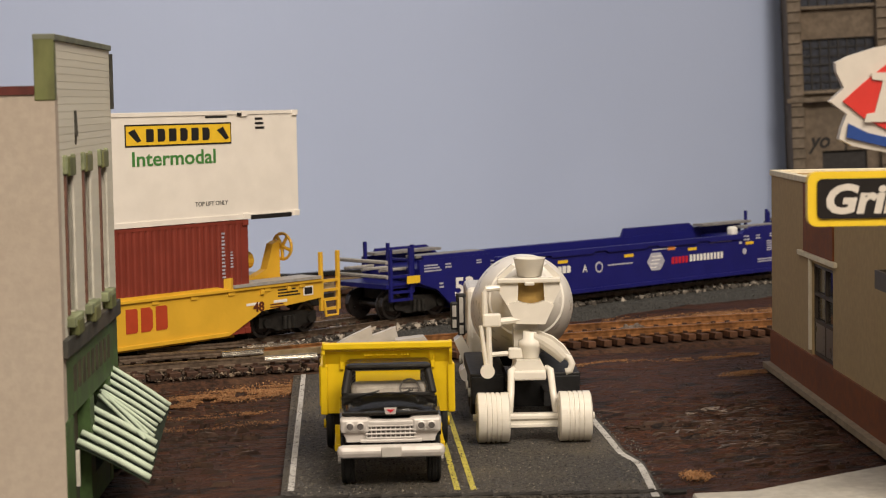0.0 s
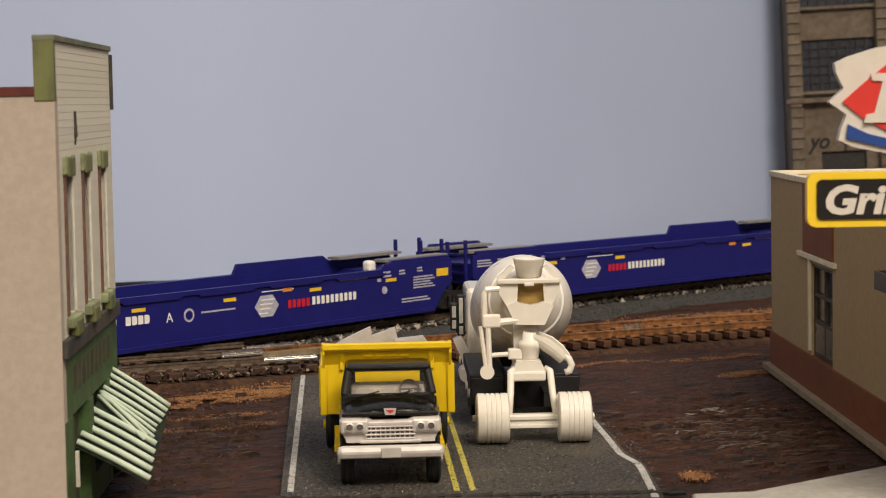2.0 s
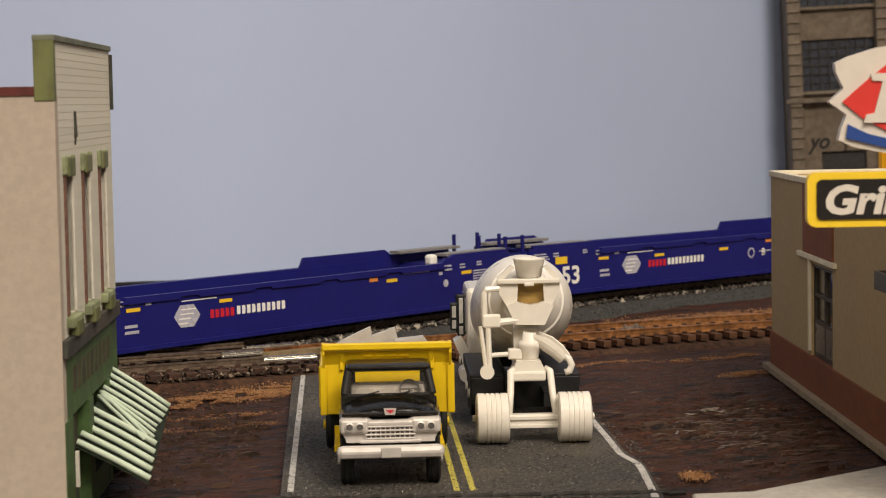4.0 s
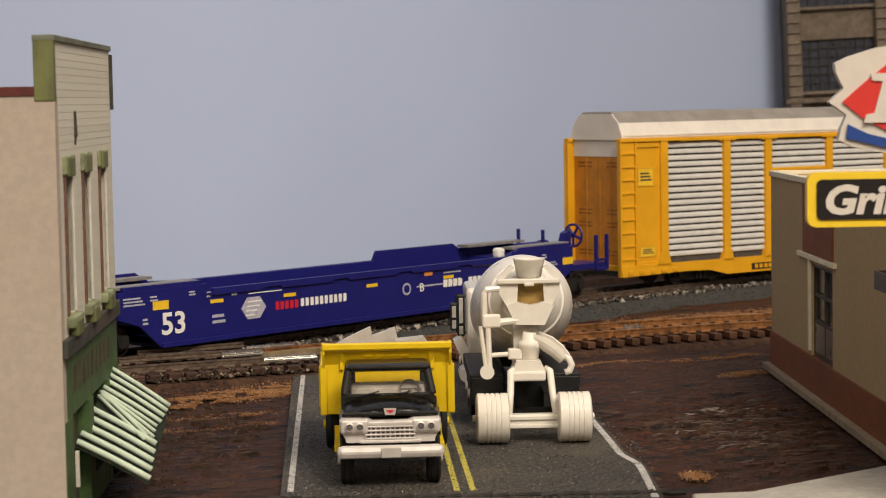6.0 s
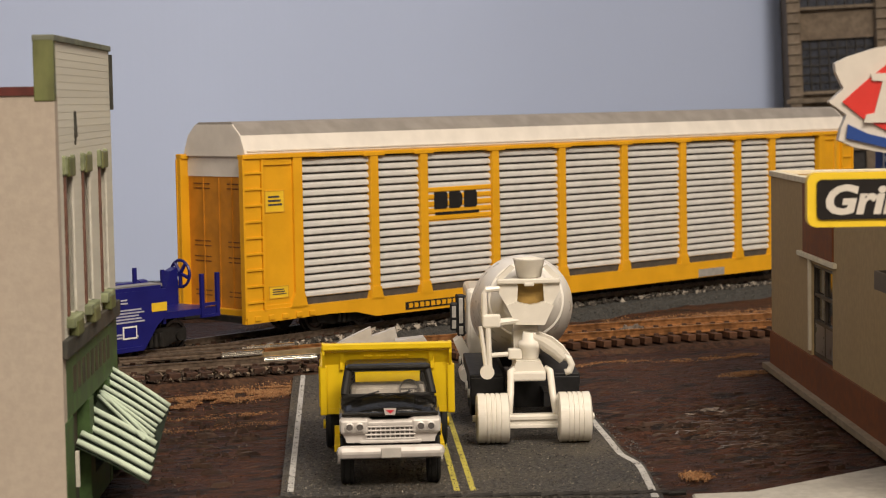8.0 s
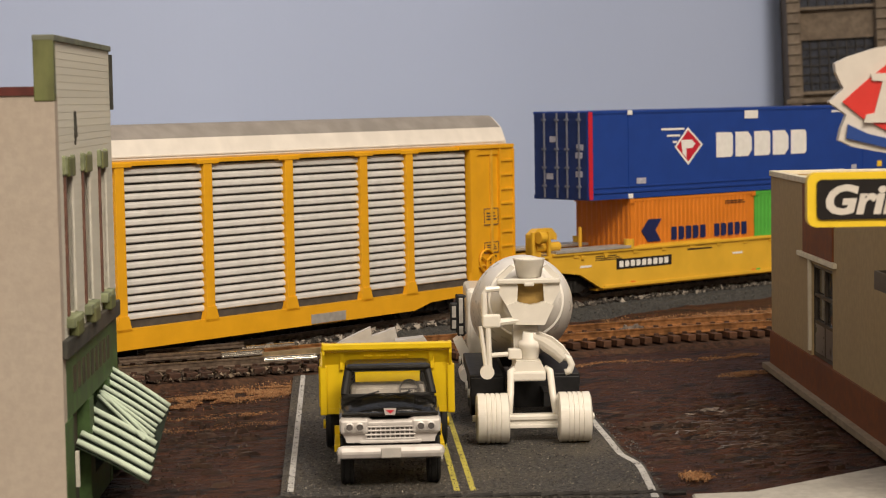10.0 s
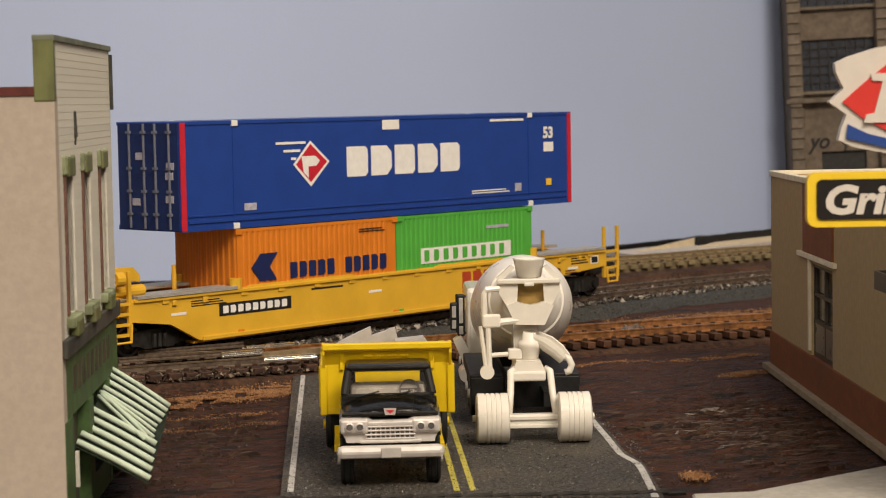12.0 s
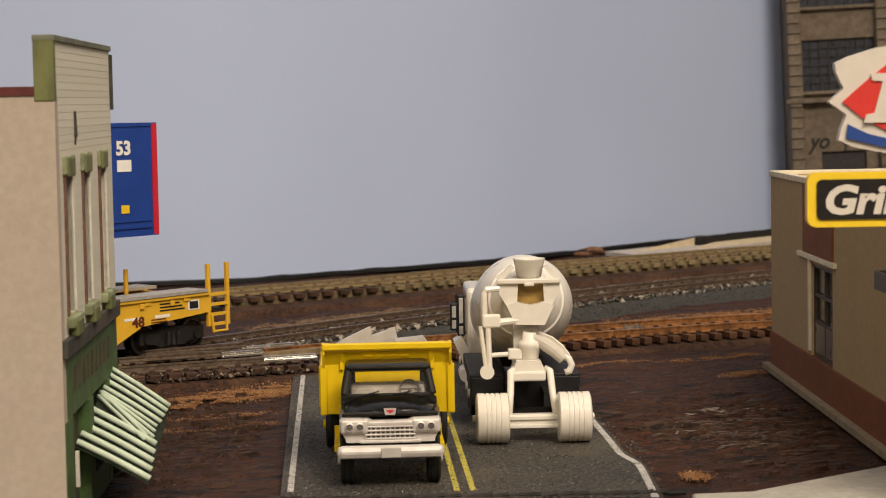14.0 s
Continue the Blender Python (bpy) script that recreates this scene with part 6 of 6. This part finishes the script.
    for z0, z1 in ((16.5, 17.0), (20.9, 21.6)):
        box(bm, -9, 9, 22.6, 23.4, z0, z1)
    box(bm, -9, -6.9, 22.6, 23.4, 17.0, 20.9)
    box(bm, 6.9, 9, 22.6, 23.4, 17.0, 20.9)
    part("rear_panel", bm, m_k, t)
    part("seat", box(B(), -8, 8, 18.6, 22.4, 10, 18.3, 1.2), m_in, t, "grey bench seat")
    part("dashboard", box(B(), -8.6, 8.6, 13.4, 16, 14.6, 16.6, 0.4), m_in, t)
    bm = B()
    m = Matrix.Translation((4.4, 17.2, 17.2)) @ Matrix.Rotation(radians(65), 4, "X")
    ring = [m @ Vector((2.0 * math.cos(k * math.pi / 9), 2.0 * math.sin(k * math.pi / 9), 0)) for k in range(19)]
    bent(bm, ring, 0.2, 6)
    rod(bm, ring[0], ring[9], 0.18, 6)
    rod(bm, m @ Vector((0, 0, 0)), m @ Vector((0, 0, -2.6)), 0.25, 6)
    part("steering_wheel", bm, mat("dark_grey_wheel", (0.10, 0.09, 0.08), 0.6, var=0.1), t)
    bm = B()
    bent(bm, [(-5.5, 12.6, 16.7), (-2, 12.5, 17.5)], 0.18, 5)
    bent(bm, [(1.5, 12.6, 16.7), (5, 12.5, 17.5)], 0.18, 5)
    part("wiper", bm, M_P_BLACK, t)
    # bed
    bm = B()
    box(bm, -13.9, 13.9, 28.6, 29.6, 10.4, 24.6)
    for s in (-1, 1):
        box(bm, *sorted((s * 13.2, s * 14.3)), 28.4, 74, 10.4, 20.0, 0.2)
        box(bm, *sorted((s * 13.0, s * 14.6)), 30.2, 74, 19.4, 20.4, 0.2)
        box(bm, *sorted((s * 9.4, s * 10.2)), 27.9, 28.8, 20, 25, 0.15)
        box(bm, *sorted((s * 13.0, s * 14.6)), 27.9, 29.5, 10.2, 21.0, 0.3)
        for y in (38, 50, 62, 72):
            box(bm, *sorted((s * 14.2, s * 15.0)), y, y + 1.4, 10.6, 19.6, 0.15)
    box(bm, -13.2, 13.2, 28.5, 74, 10.4, 11.6)
    box(bm, -13.2, 13.2, 73, 74, 10.4, 19.5)
    bd = part("bed", bm, m_y, t, "yellow dump bed")
    bm = B()
    prism(bm, [(26.8, 25.6), (26.6, 24.2), (27.2, 24.0), (28.9, 20.6), (29.6, 20.8), (29.6, 25.6)], "x", -13.7, 13.7)
    for s in (-1, 1):
        prism(bm, [(26.3, 25.9), (26.3, 23.6), (28.4, 19.6), (29.6, 19.6), (29.6, 25.9)], "x", *sorted((s * 13.4, s * 14.0)))
    box(bm, -14.0, 14.0, 26.0, 27.4, 24.5, 26.0, 0.3)
    for x in (-9.6, 9.6):
        prism(bm, [(26.6, 24.4), (28.6, 20.2), (29.2, 20.8), (27.2, 25.0)], "x", x - 0.4, x + 0.4)
    part("cab_shield", bm, m_y, bd, "yellow cab shield")
    bm = B()
    for i in range(17):
        for z in (0, 1):
            if (i * 7 + z * 3) % 4:
                box(bm, -5.6 + i * 0.66, -5.25 + i * 0.66, 27.3 + z * 0.5 - 0.3, 28.2 + z * 0.5, 23.0 - z * 1.0, 23.25 - z * 1.0)
    part("raised_print", bm, m_y, bd)
    # chassis, wheels
    bm = B()
    for s in (-1, 1):
        box(bm, *sorted((s * 3.2, s * 4.6)), 3, 76, 5.6, 8.2)
    box(bm, -9, 9, 7.3, 8.6, 4.6, 5.8)
    box(bm, -9, 9, 51, 53, 4.4, 6.2)
    box(bm, -8, 8, 3.2, 8, 7.5, 9.5)
    part("chassis", bm, M_GRIME, t)
    for s in (-1, 1):
        wheel(t, s * 8.9, 8, 5.0, 2.8, m_t, m_s, 2, side=s).matrix_basis = pose(0, 0, -0.00085)
        wheel(t, s * 11.2, 52, 5.3, 5.2, m_t, m_y, 2, side=s).matrix_basis = pose(0, 0, -0.00085)
    # load of grey slabs in the bed
    ld = thing("stone_slab", t.matrix_basis.copy(), "pale grey broken slab lying in the dump bed", "rubble", "rubble load")
    m_l = mat("pale_grey_plastic_slab", (0.42, 0.40, 0.38), 0.6, var=0.12, scale=200, bump=0.0003, bscale=200)
    bm = prism(B(), [(-11.5, 11.7), (-11.6, 22.6), (-9.2, 24.0), (-3.2, 26.7), (-3.0, 24.6), (2.4, 26.4), (3.0, 23.6), (3.0, 11.7)], "y", 50, 53)
    part("slab", bm, m_l, ld)
    l2 = thing("stone_slab", t.matrix_basis.copy(), "flat pale grey slab lying in the dump bed", "rubble", "rubble load")
    bm = prism(B(), [(2, 11.7), (2.2, 24.2), (8.6, 24.8), (9.6, 23.4), (9.6, 11.7)], "y", 44, 49)
    part("slab", bm, m_l, l2)


def mixer_truck():
    m_w = let_through(mat("glossy_ivory_plastic", (0.80, 0.765, 0.69), 0.24, var=0.03, scale=300, coat=0.25), (0.80, 0.72, 0.55), 0.13)
    m_w2 = mat("ivory_plastic_drum", (0.79, 0.76, 0.70), 0.3, var=0.03, scale=300)
    m_br = mat("ochre_hopper_lining", (0.30, 0.19, 0.05), 0.6, var=0.15)
    m_t = mat("mixer_tyre_rubber", (0.013, 0.013, 0.013), 0.7, var=0.2)
    t = thing("mixer_truck", pose(0.0202, 0.452, 0.0001, 0, 0, 1.6), "white concrete mixer truck with ivory drum and raised rear axle", "truck")
    for x, s in ((-9.5, -1), (9.3, 1)):
        m = Matrix.Translation((x, 0, 5.75)) @ Matrix.Rotation(radians(90), 4, "Y")
        w = part("booster_wheel", tyre(B(), 5.75, 7.5, m, 4), m_w, t, "glossy ivory ribbed wheel")
        bm = B()
        lathe(bm, [(3.1, -3.2), (3.1, 3.2)], m, 18)
        rod(bm, (x, 0, 5.75), (x + s * 4.6, 0, 5.75), 0.8, 10)
        part("hub", bm, m_w, w)
    bm = B()
    box(bm, -6.0, 6.0, 1.0, 4.0, 3.0, 6.2, 0.4)
    box(bm, -6.0, 6.0, 0.5, 1.2, 5.0, 6.0, 0.2)
    box(bm, -6.0, 6.0, 0.5, 1.2, 3.1, 4.0, 0.2)
    part("axle_beam", bm, m_w, t)
    for s in (-1, 1):
        bm = B()
        bent(bm, [(s * 5.6, 3, 5), (s * 4.9, 6, 10.5), (s * 4.6, 9, 15.2), (s * 3.6, 10, 15.6)], 0.85, 8)
        part("booster_arm", bm, m_w, t, smooth=True)
    bm = B()
    box(bm, -4.4, 3.6, 8.0, 15, 12.9, 15.2, 0.5)
    prism(bm, [(-4.2, 15), (3.6, 15), (2.4, 17.6), (-3.2, 17.6)], "y", 9, 17)
    part("booster_mount", bm, m_w, t)
    # chassis
    bm = B()
    for s in (-1, 1):
        box(bm, *sorted((s * 3.5, s * 5.0)), 14, 118, 6.0, 9.5)
        box(bm, *sorted((s * 5.2, s * 13.4)), 28, 70, 10.8, 12.0, 0.3)
        box(bm, *sorted((s * 5.2, s * 13.2)), 27.4, 28.2, 4.6, 11.2, 0.2)
        box(bm, *sorted((s * 12.6, s * 13.4)), 28, 70, 9.2, 11.4)
    box(bm, -5, 5, 24, 30, 4.4, 10.5)
    box(bm, -4.5, 4.5, 100, 112, 4, 9)
    part("chassis", bm, M_BLACK, t, "black chassis and fenders")
    for y in (40, 53, 104):
        for s in (-1, 1):
            wheel(t, s * (10.2 if y < 60 else 11), y, 5.7, 5.6 if y < 60 else 3.6, m_t, m_w, 2, side=s)
    # drum on a tilted axis
    a, c = Vector((0.2, 17.5, 31.6)), Vector((1.0, 86, 19.5))
    d = (c - a)
    m = Matrix.Translation(a) @ d.to_track_quat("Z", "Y").to_matrix().to_4x4()
    L = d.length
    prof = [(6.0, 0), (6.6, L * 0.04), (7.2, L * 0.05), (9.9, L * 0.13), (11.6, L * 0.22), (12.4, L * 0.31), (12.6, L * 0.40), (12.6, L * 0.55), (11.2, L * 0.76), (8.2, L * 0.93), (6.0, L * 0.985), (4, L)]
    part("drum", lathe(B(), prof, m, 64), m_w2, t, "ivory mixing drum", smooth=True)
    for h, r in ((0.10, 9.1), (0.64, 12.2)):
        part("drum_band", lathe(B(), [(r - 1, L * h - 0.5), (r, L * h - 0.4), (r + 0.25, L * h), (r, L * h + 0.4), (r - 1, L * h + 0.5)], m, 48), m_w2, t, smooth=True)
    # rear collar: funnel plate with opening
    bm = B()
    y0, y1 = 13.0, 14.6
    prism(bm, [(-7.2, 36.6), (-7.4, 34.0), (-5.2, 30.4), (-2.6, 30.8), (-2.4, 34.4), (-2.6, 36.6)], "y", y0, y1)
    prism(bm, [(7.4, 36.4), (7.6, 33.8), (5.6, 30.2), (3.8, 30.8), (3.6, 34.4), (3.6, 36.4)], "y", y0, y1)
    prism(bm, [(-5.2, 30.4), (-3.0, 25.8), (3.8, 25.6), (6.0, 30.2), (3.6, 31.2), (2.4, 30.7), (0.6, 30.4), (-1.2, 30.7), (-2.5, 31.2)], "y", y0 - 0.8, y1)
    box(bm, -7.4, 7.6, y0 - 0.9, y0 + 0.6, 35.4, 36.6, 0.3)
    prism(bm, [(-7.4, 36.8), (-4.0, 39.8), (-3.0, 39.2), (-6.0, 36.4)], "y", y0, y1)
    prism(bm, [(7.6, 36.8), (4.6, 39.8), (3.6, 39.2), (6.2, 36.4)], "y", y0, y1)
    box(bm, -1.0, 1.4, y0 - 1.0, y0, 34.8, 35.8, 0.3)
    part("collar", bm, m_w, t, "ivory discharge collar")
    bm = B()
    prism(bm, [(-2.8, 29.4), (3.8, 29.4), (3.8, 35.8), (-2.8, 35.8)], "y", y1 + 0.4, y1 + 1.0)
    part("hopper_mouth", bm, m_br, t, "ochre drum mouth")
    bm = B()
    lathe(bm, [(2.6, 0), (2.9, 0.2), (3.7, 4.2), (3.9, 4.5), (3.5, 4.5), (2.4, 0.6)], Matrix.Translation((0.5, 16, 36.6)), 28)
    part("charge_hopper", bm, m_w, t, smooth=True)
    # bracket and ladder
    bm = B()
    bent(bm, [(-6.8, 13, 34.4), (-10.0, 12.6, 34.2), (-10.4, 12.6, 33.2), (-10.4, 12.4, 26.5)], 0.75, 8)
    box(bm, -11, -6.6, 11.5, 13.5, 25.2, 28.4, 0.5)
    rod(bm, (-6.8, 12.6, 26.4), (-2.4, 13, 26.8), 0.9, 8)
    part("bracket", bm, m_w, t)
    bm = B()
    bent(bm, [(-11.4, 12.4, 25.6), (-10.2, 12, 15.4)], 0.55, 8)
    bent(bm, [(-9.6, 12.4, 25.4), (-9.4, 12, 15.4)], 0.7, 8)
    rod(bm, (-10.0, 11.2, 14.8), (-10.0, 13.0, 14.8), 1.7, 14)
    rod(bm, (-9.4, 12.4, 18.6), (-4.4, 12.6, 18.9), 0.6, 8)
    box(bm, -5.0, -1.6, 11.6, 14, 17.6, 20.2, 0.4)
    part("hanger_arm", bm, m_w, t)
    bm = B()
    lathe(bm, [(1.9, 0), (2.1, 0.3), (2.6, 2.6), (2.8, 2.9), (2.8, 4.2), (1.8, 4.6), (1.6, 6.2)], Matrix.Translation((0.2, 13, 17.6)), 24)
    part("chute_pivot", bm, m_w, t, smooth=True)
    # trough: open half-pipe, narrow at the collar, turned down at its lip
    bm = B()
    way = [(-0.8, 14.6, 23.6, 1.8), (1.8, 13.6, 23.0, 2.3), (4.4, 12.4, 21.8, 2.6), (6.8, 11.4, 20.0, 2.5), (8.6, 10.8, 18.0, 2.1)]
    rings = []
    for k, (x, y, z, r) in enumerate(way):
        p, q = Vector(way[max(k - 1, 0)][:3]), Vector(way[min(k + 1, len(way) - 1)][:3])
        d = (q - p).normalized()
        side = d.cross(Vector((0, 0, 1))).normalized()
        up = side.cross(d)
        ring = []
        for rr, angles in ((r, range(160, 381, 20)), (r - 0.45, range(380, 159, -20))):
            ring += [bm.verts.new(Vector((x, y, z)) + rr * (side * math.cos(radians(a)) + up * math.sin(radians(a)))) for a in angles]
        rings.append(ring)
    fs = [bm.faces.new(rings[0]), bm.faces.new(rings[-1])]
    for p, q in zip(rings, rings[1:]):
        for k in range(len(p)):
            fs.append(bm.faces.new((p[k], p[(k + 1) % len(p)], q[(k + 1) % len(p)], q[k])))
    bmesh.ops.recalc_face_normals(bm, faces=fs)
    ch = part("chute", bm, m_w, t, "ivory discharge chute")
    bm = B()
    bent(bm, [(7.4, 10.6, 18.4), (9.2, 10.2, 17.8), (9.8, 10, 16.4), (9.3, 10, 14.9), (8.2, 10, 14.6)], 0.85, 10)
    part("chute_end", bm, m_w, ch, smooth=True)
    bm = B()
    prism(bm, [(16, 12), (24, 12), (24, 25), (20, 27), (16, 24)], "x", -3.4, 2.4)
    part("pedestal", bm, m_w, t)
    # cab far side
    bm = B()
    box(bm, -11.5, 10.5, 92, 116, 8, 27, 1.2)
    part("cab", bm, m_w, t, "white cab")
    bm = B()
    prism(bm, [(-15.6, 14.2), (-13.6, 15.6), (-11.6, 12), (-11.2, 3.4), (-12.8, 3), (-13.4, 9)], "y", 76, 84)
    part("cab_fender", bm, m_w, t)
    part("water_tank", rod(B(), (-12.4, 74, 5.4), (-12.4, 84, 5.4), 1.9, 14), m_w2, t)
    bm = B()
    bent(bm, [(-12, 90, 25), (-14.4, 82, 26.2), (-14.4, 82, 16.4), (-12, 90, 15)], 0.45, 6)
    mi = part("mirror_arm", bm, M_BLACK, t)
    for x in (-15.3, -13.4):
        z0, z1 = (16.8, 24.4) if x < -15 else (15.2, 26.6)
        part("mirror_shell", box(B(), x - 1.1, x + 1.0, 79.6, 81.2, z0, z1, 0.5), M_BLACK, mi, "black mirror shell")
        part("mirror_face", box(B(), x - 0.6, x + 0.5, 79.3, 79.7, z0 + 3.6, z1 - 1, 0.1), M_GREYWALK, mi)
        part("mirror_face", box(B(), x - 0.6, x + 0.5, 79.3, 79.7, z0 + 0.6, z0 + 2.8, 0.1), M_GREYWALK, mi)


def clutter():
    m_card = mat("cream_cardboard", (0.62, 0.52, 0.36), 0.85, var=0.08, scale=300)
    m_tape = mat("grey_white_tape", (0.50, 0.46, 0.42), 0.6, var=0.08, scale=300)
    bm = B()
    rows = [(x + 0.001, y - 0.05, a) for x, y, a in spline(BACK, 0.006) if 0.088 < x < 0.138]
    ribbon(bm, rows, 1.0, 1.0, -1, 5.2)
    for v in bm.verts:
        if v.co.z > 1:
            v.co.z = 0.4 + 4.6 * min(1, max(0, (v.co.x - 90) / 46))
    part("strip", bm, m_card, thing("cardboard_strip", Matrix(), "cream cardboard strip leaning at the foot of the backdrop", "cardboard"))
    bm = B()
    prism(bm, [(82, 1002), (96, 975), (132, 1004), (184, 1062), (196, 1100), (160, 1082), (128, 1046)], "z", -1.2, 0.9)
    part("sheet", bm, m_tape, thing("cardboard_sheet", Matrix(), "pale flat board lying behind the back track", "cardboard"))
    bm = B()
    prism(bm, [(130, 1012), (184, 1064), (198, 1104), (168, 1090), (150, 1062)], "z", 0.9, 1.6)
    part("sheet", bm, m_card, thing("cardboard_sheet", Matrix(), "cream flat board lying behind the back track", "cardboard"))
    m_rock = mat("reddish_brown_clod", (0.17, 0.085, 0.05), 0.95, var=0.4, scale=300, bump=0.0006, bscale=300)
    for x, y, r, sx in ((77, 1018, 3.2, 2.2), (70, 1004, 2.0, 2.4)):
        bm = B()
        bmesh.ops.create_icosphere(bm, subdivisions=3, radius=r)
        for v in bm.verts:
            v.co *= 1 + 0.45 * noise.noise(v.co * 0.35 + Vector((x, y, 0)))
            v.co = Vector((v.co.x * sx + x, v.co.y + y, max(v.co.z * 0.7, -0.4 * r) + 0.2 * r - 1))
        part("clod", bm, m_rock, thing("dirt_clod", Matrix(), "lumpy reddish-brown dirt clod at the backdrop foot", "dirt clod", "dirt clods"))
    m_dirt = mat("dark_soil_clod", (0.03, 0.016, 0.010), 0.9, var=0.4, scale=300)
    m_chip = mat("pale_grey_plaster_chip", (0.15, 0.12, 0.10), 0.8, var=0.25, scale=300)
    for x, y, w, d, h in ((67.5, 497, 3.2, 1.6, 0.9), (61, 493, 1.3, 0.9, 0.5), (78, 500.8, 2.6, 0.35, 0.25), (46, 473, 2.8, 1.6, 0.8), (62.3, 640, 2.4, 1.4, 2.0), (59, 641, 2.0, 1.2, 1.6)):
        bm = B()
        bmesh.ops.create_icosphere(bm, subdivisions=3, radius=1)
        for v in bm.verts:
            v.co *= 1 + 0.75 * noise.noise(v.co * 2.1 + Vector((x, y, 2)))
            base = 3.0 if y > 600 else -0.9
            v.co = Vector((x + v.co.x * w, y + v.co.y * d, base + max(v.co.z, -0.4) * h))
        part("chip", bm, m_dirt if x < 50 else m_chip, thing("plaster_chip", Matrix(), "small pale grey plaster chip lying on the ground", "debris", "plaster chips"))


storefront()
restaurant()
pylon_sign()
mill_building()
dump_truck()
mixer_truck()
clutter()


# ---------- what moves ----------
def motions():
    for ob, c, h, dx in MOVERS:
        walk(ob, [(t, car_pose(c, h, u) @ Matrix.Translation((dx, 0, 0))) for t, u in TRAVEL])
    times = np.arange(0, 14.0001, 1 / 15)
    way = np.interp(times, [t for t, _ in TRAVEL], [u for _, u in TRAVEL])
    for ob, dx, r in WHEELS:
        walk(ob, [(float(t), pose(dx, 0, r, 0, -math.degrees((u - way[0]) / r) % 360, 0)) for t, u in zip(times, way)])


motions()
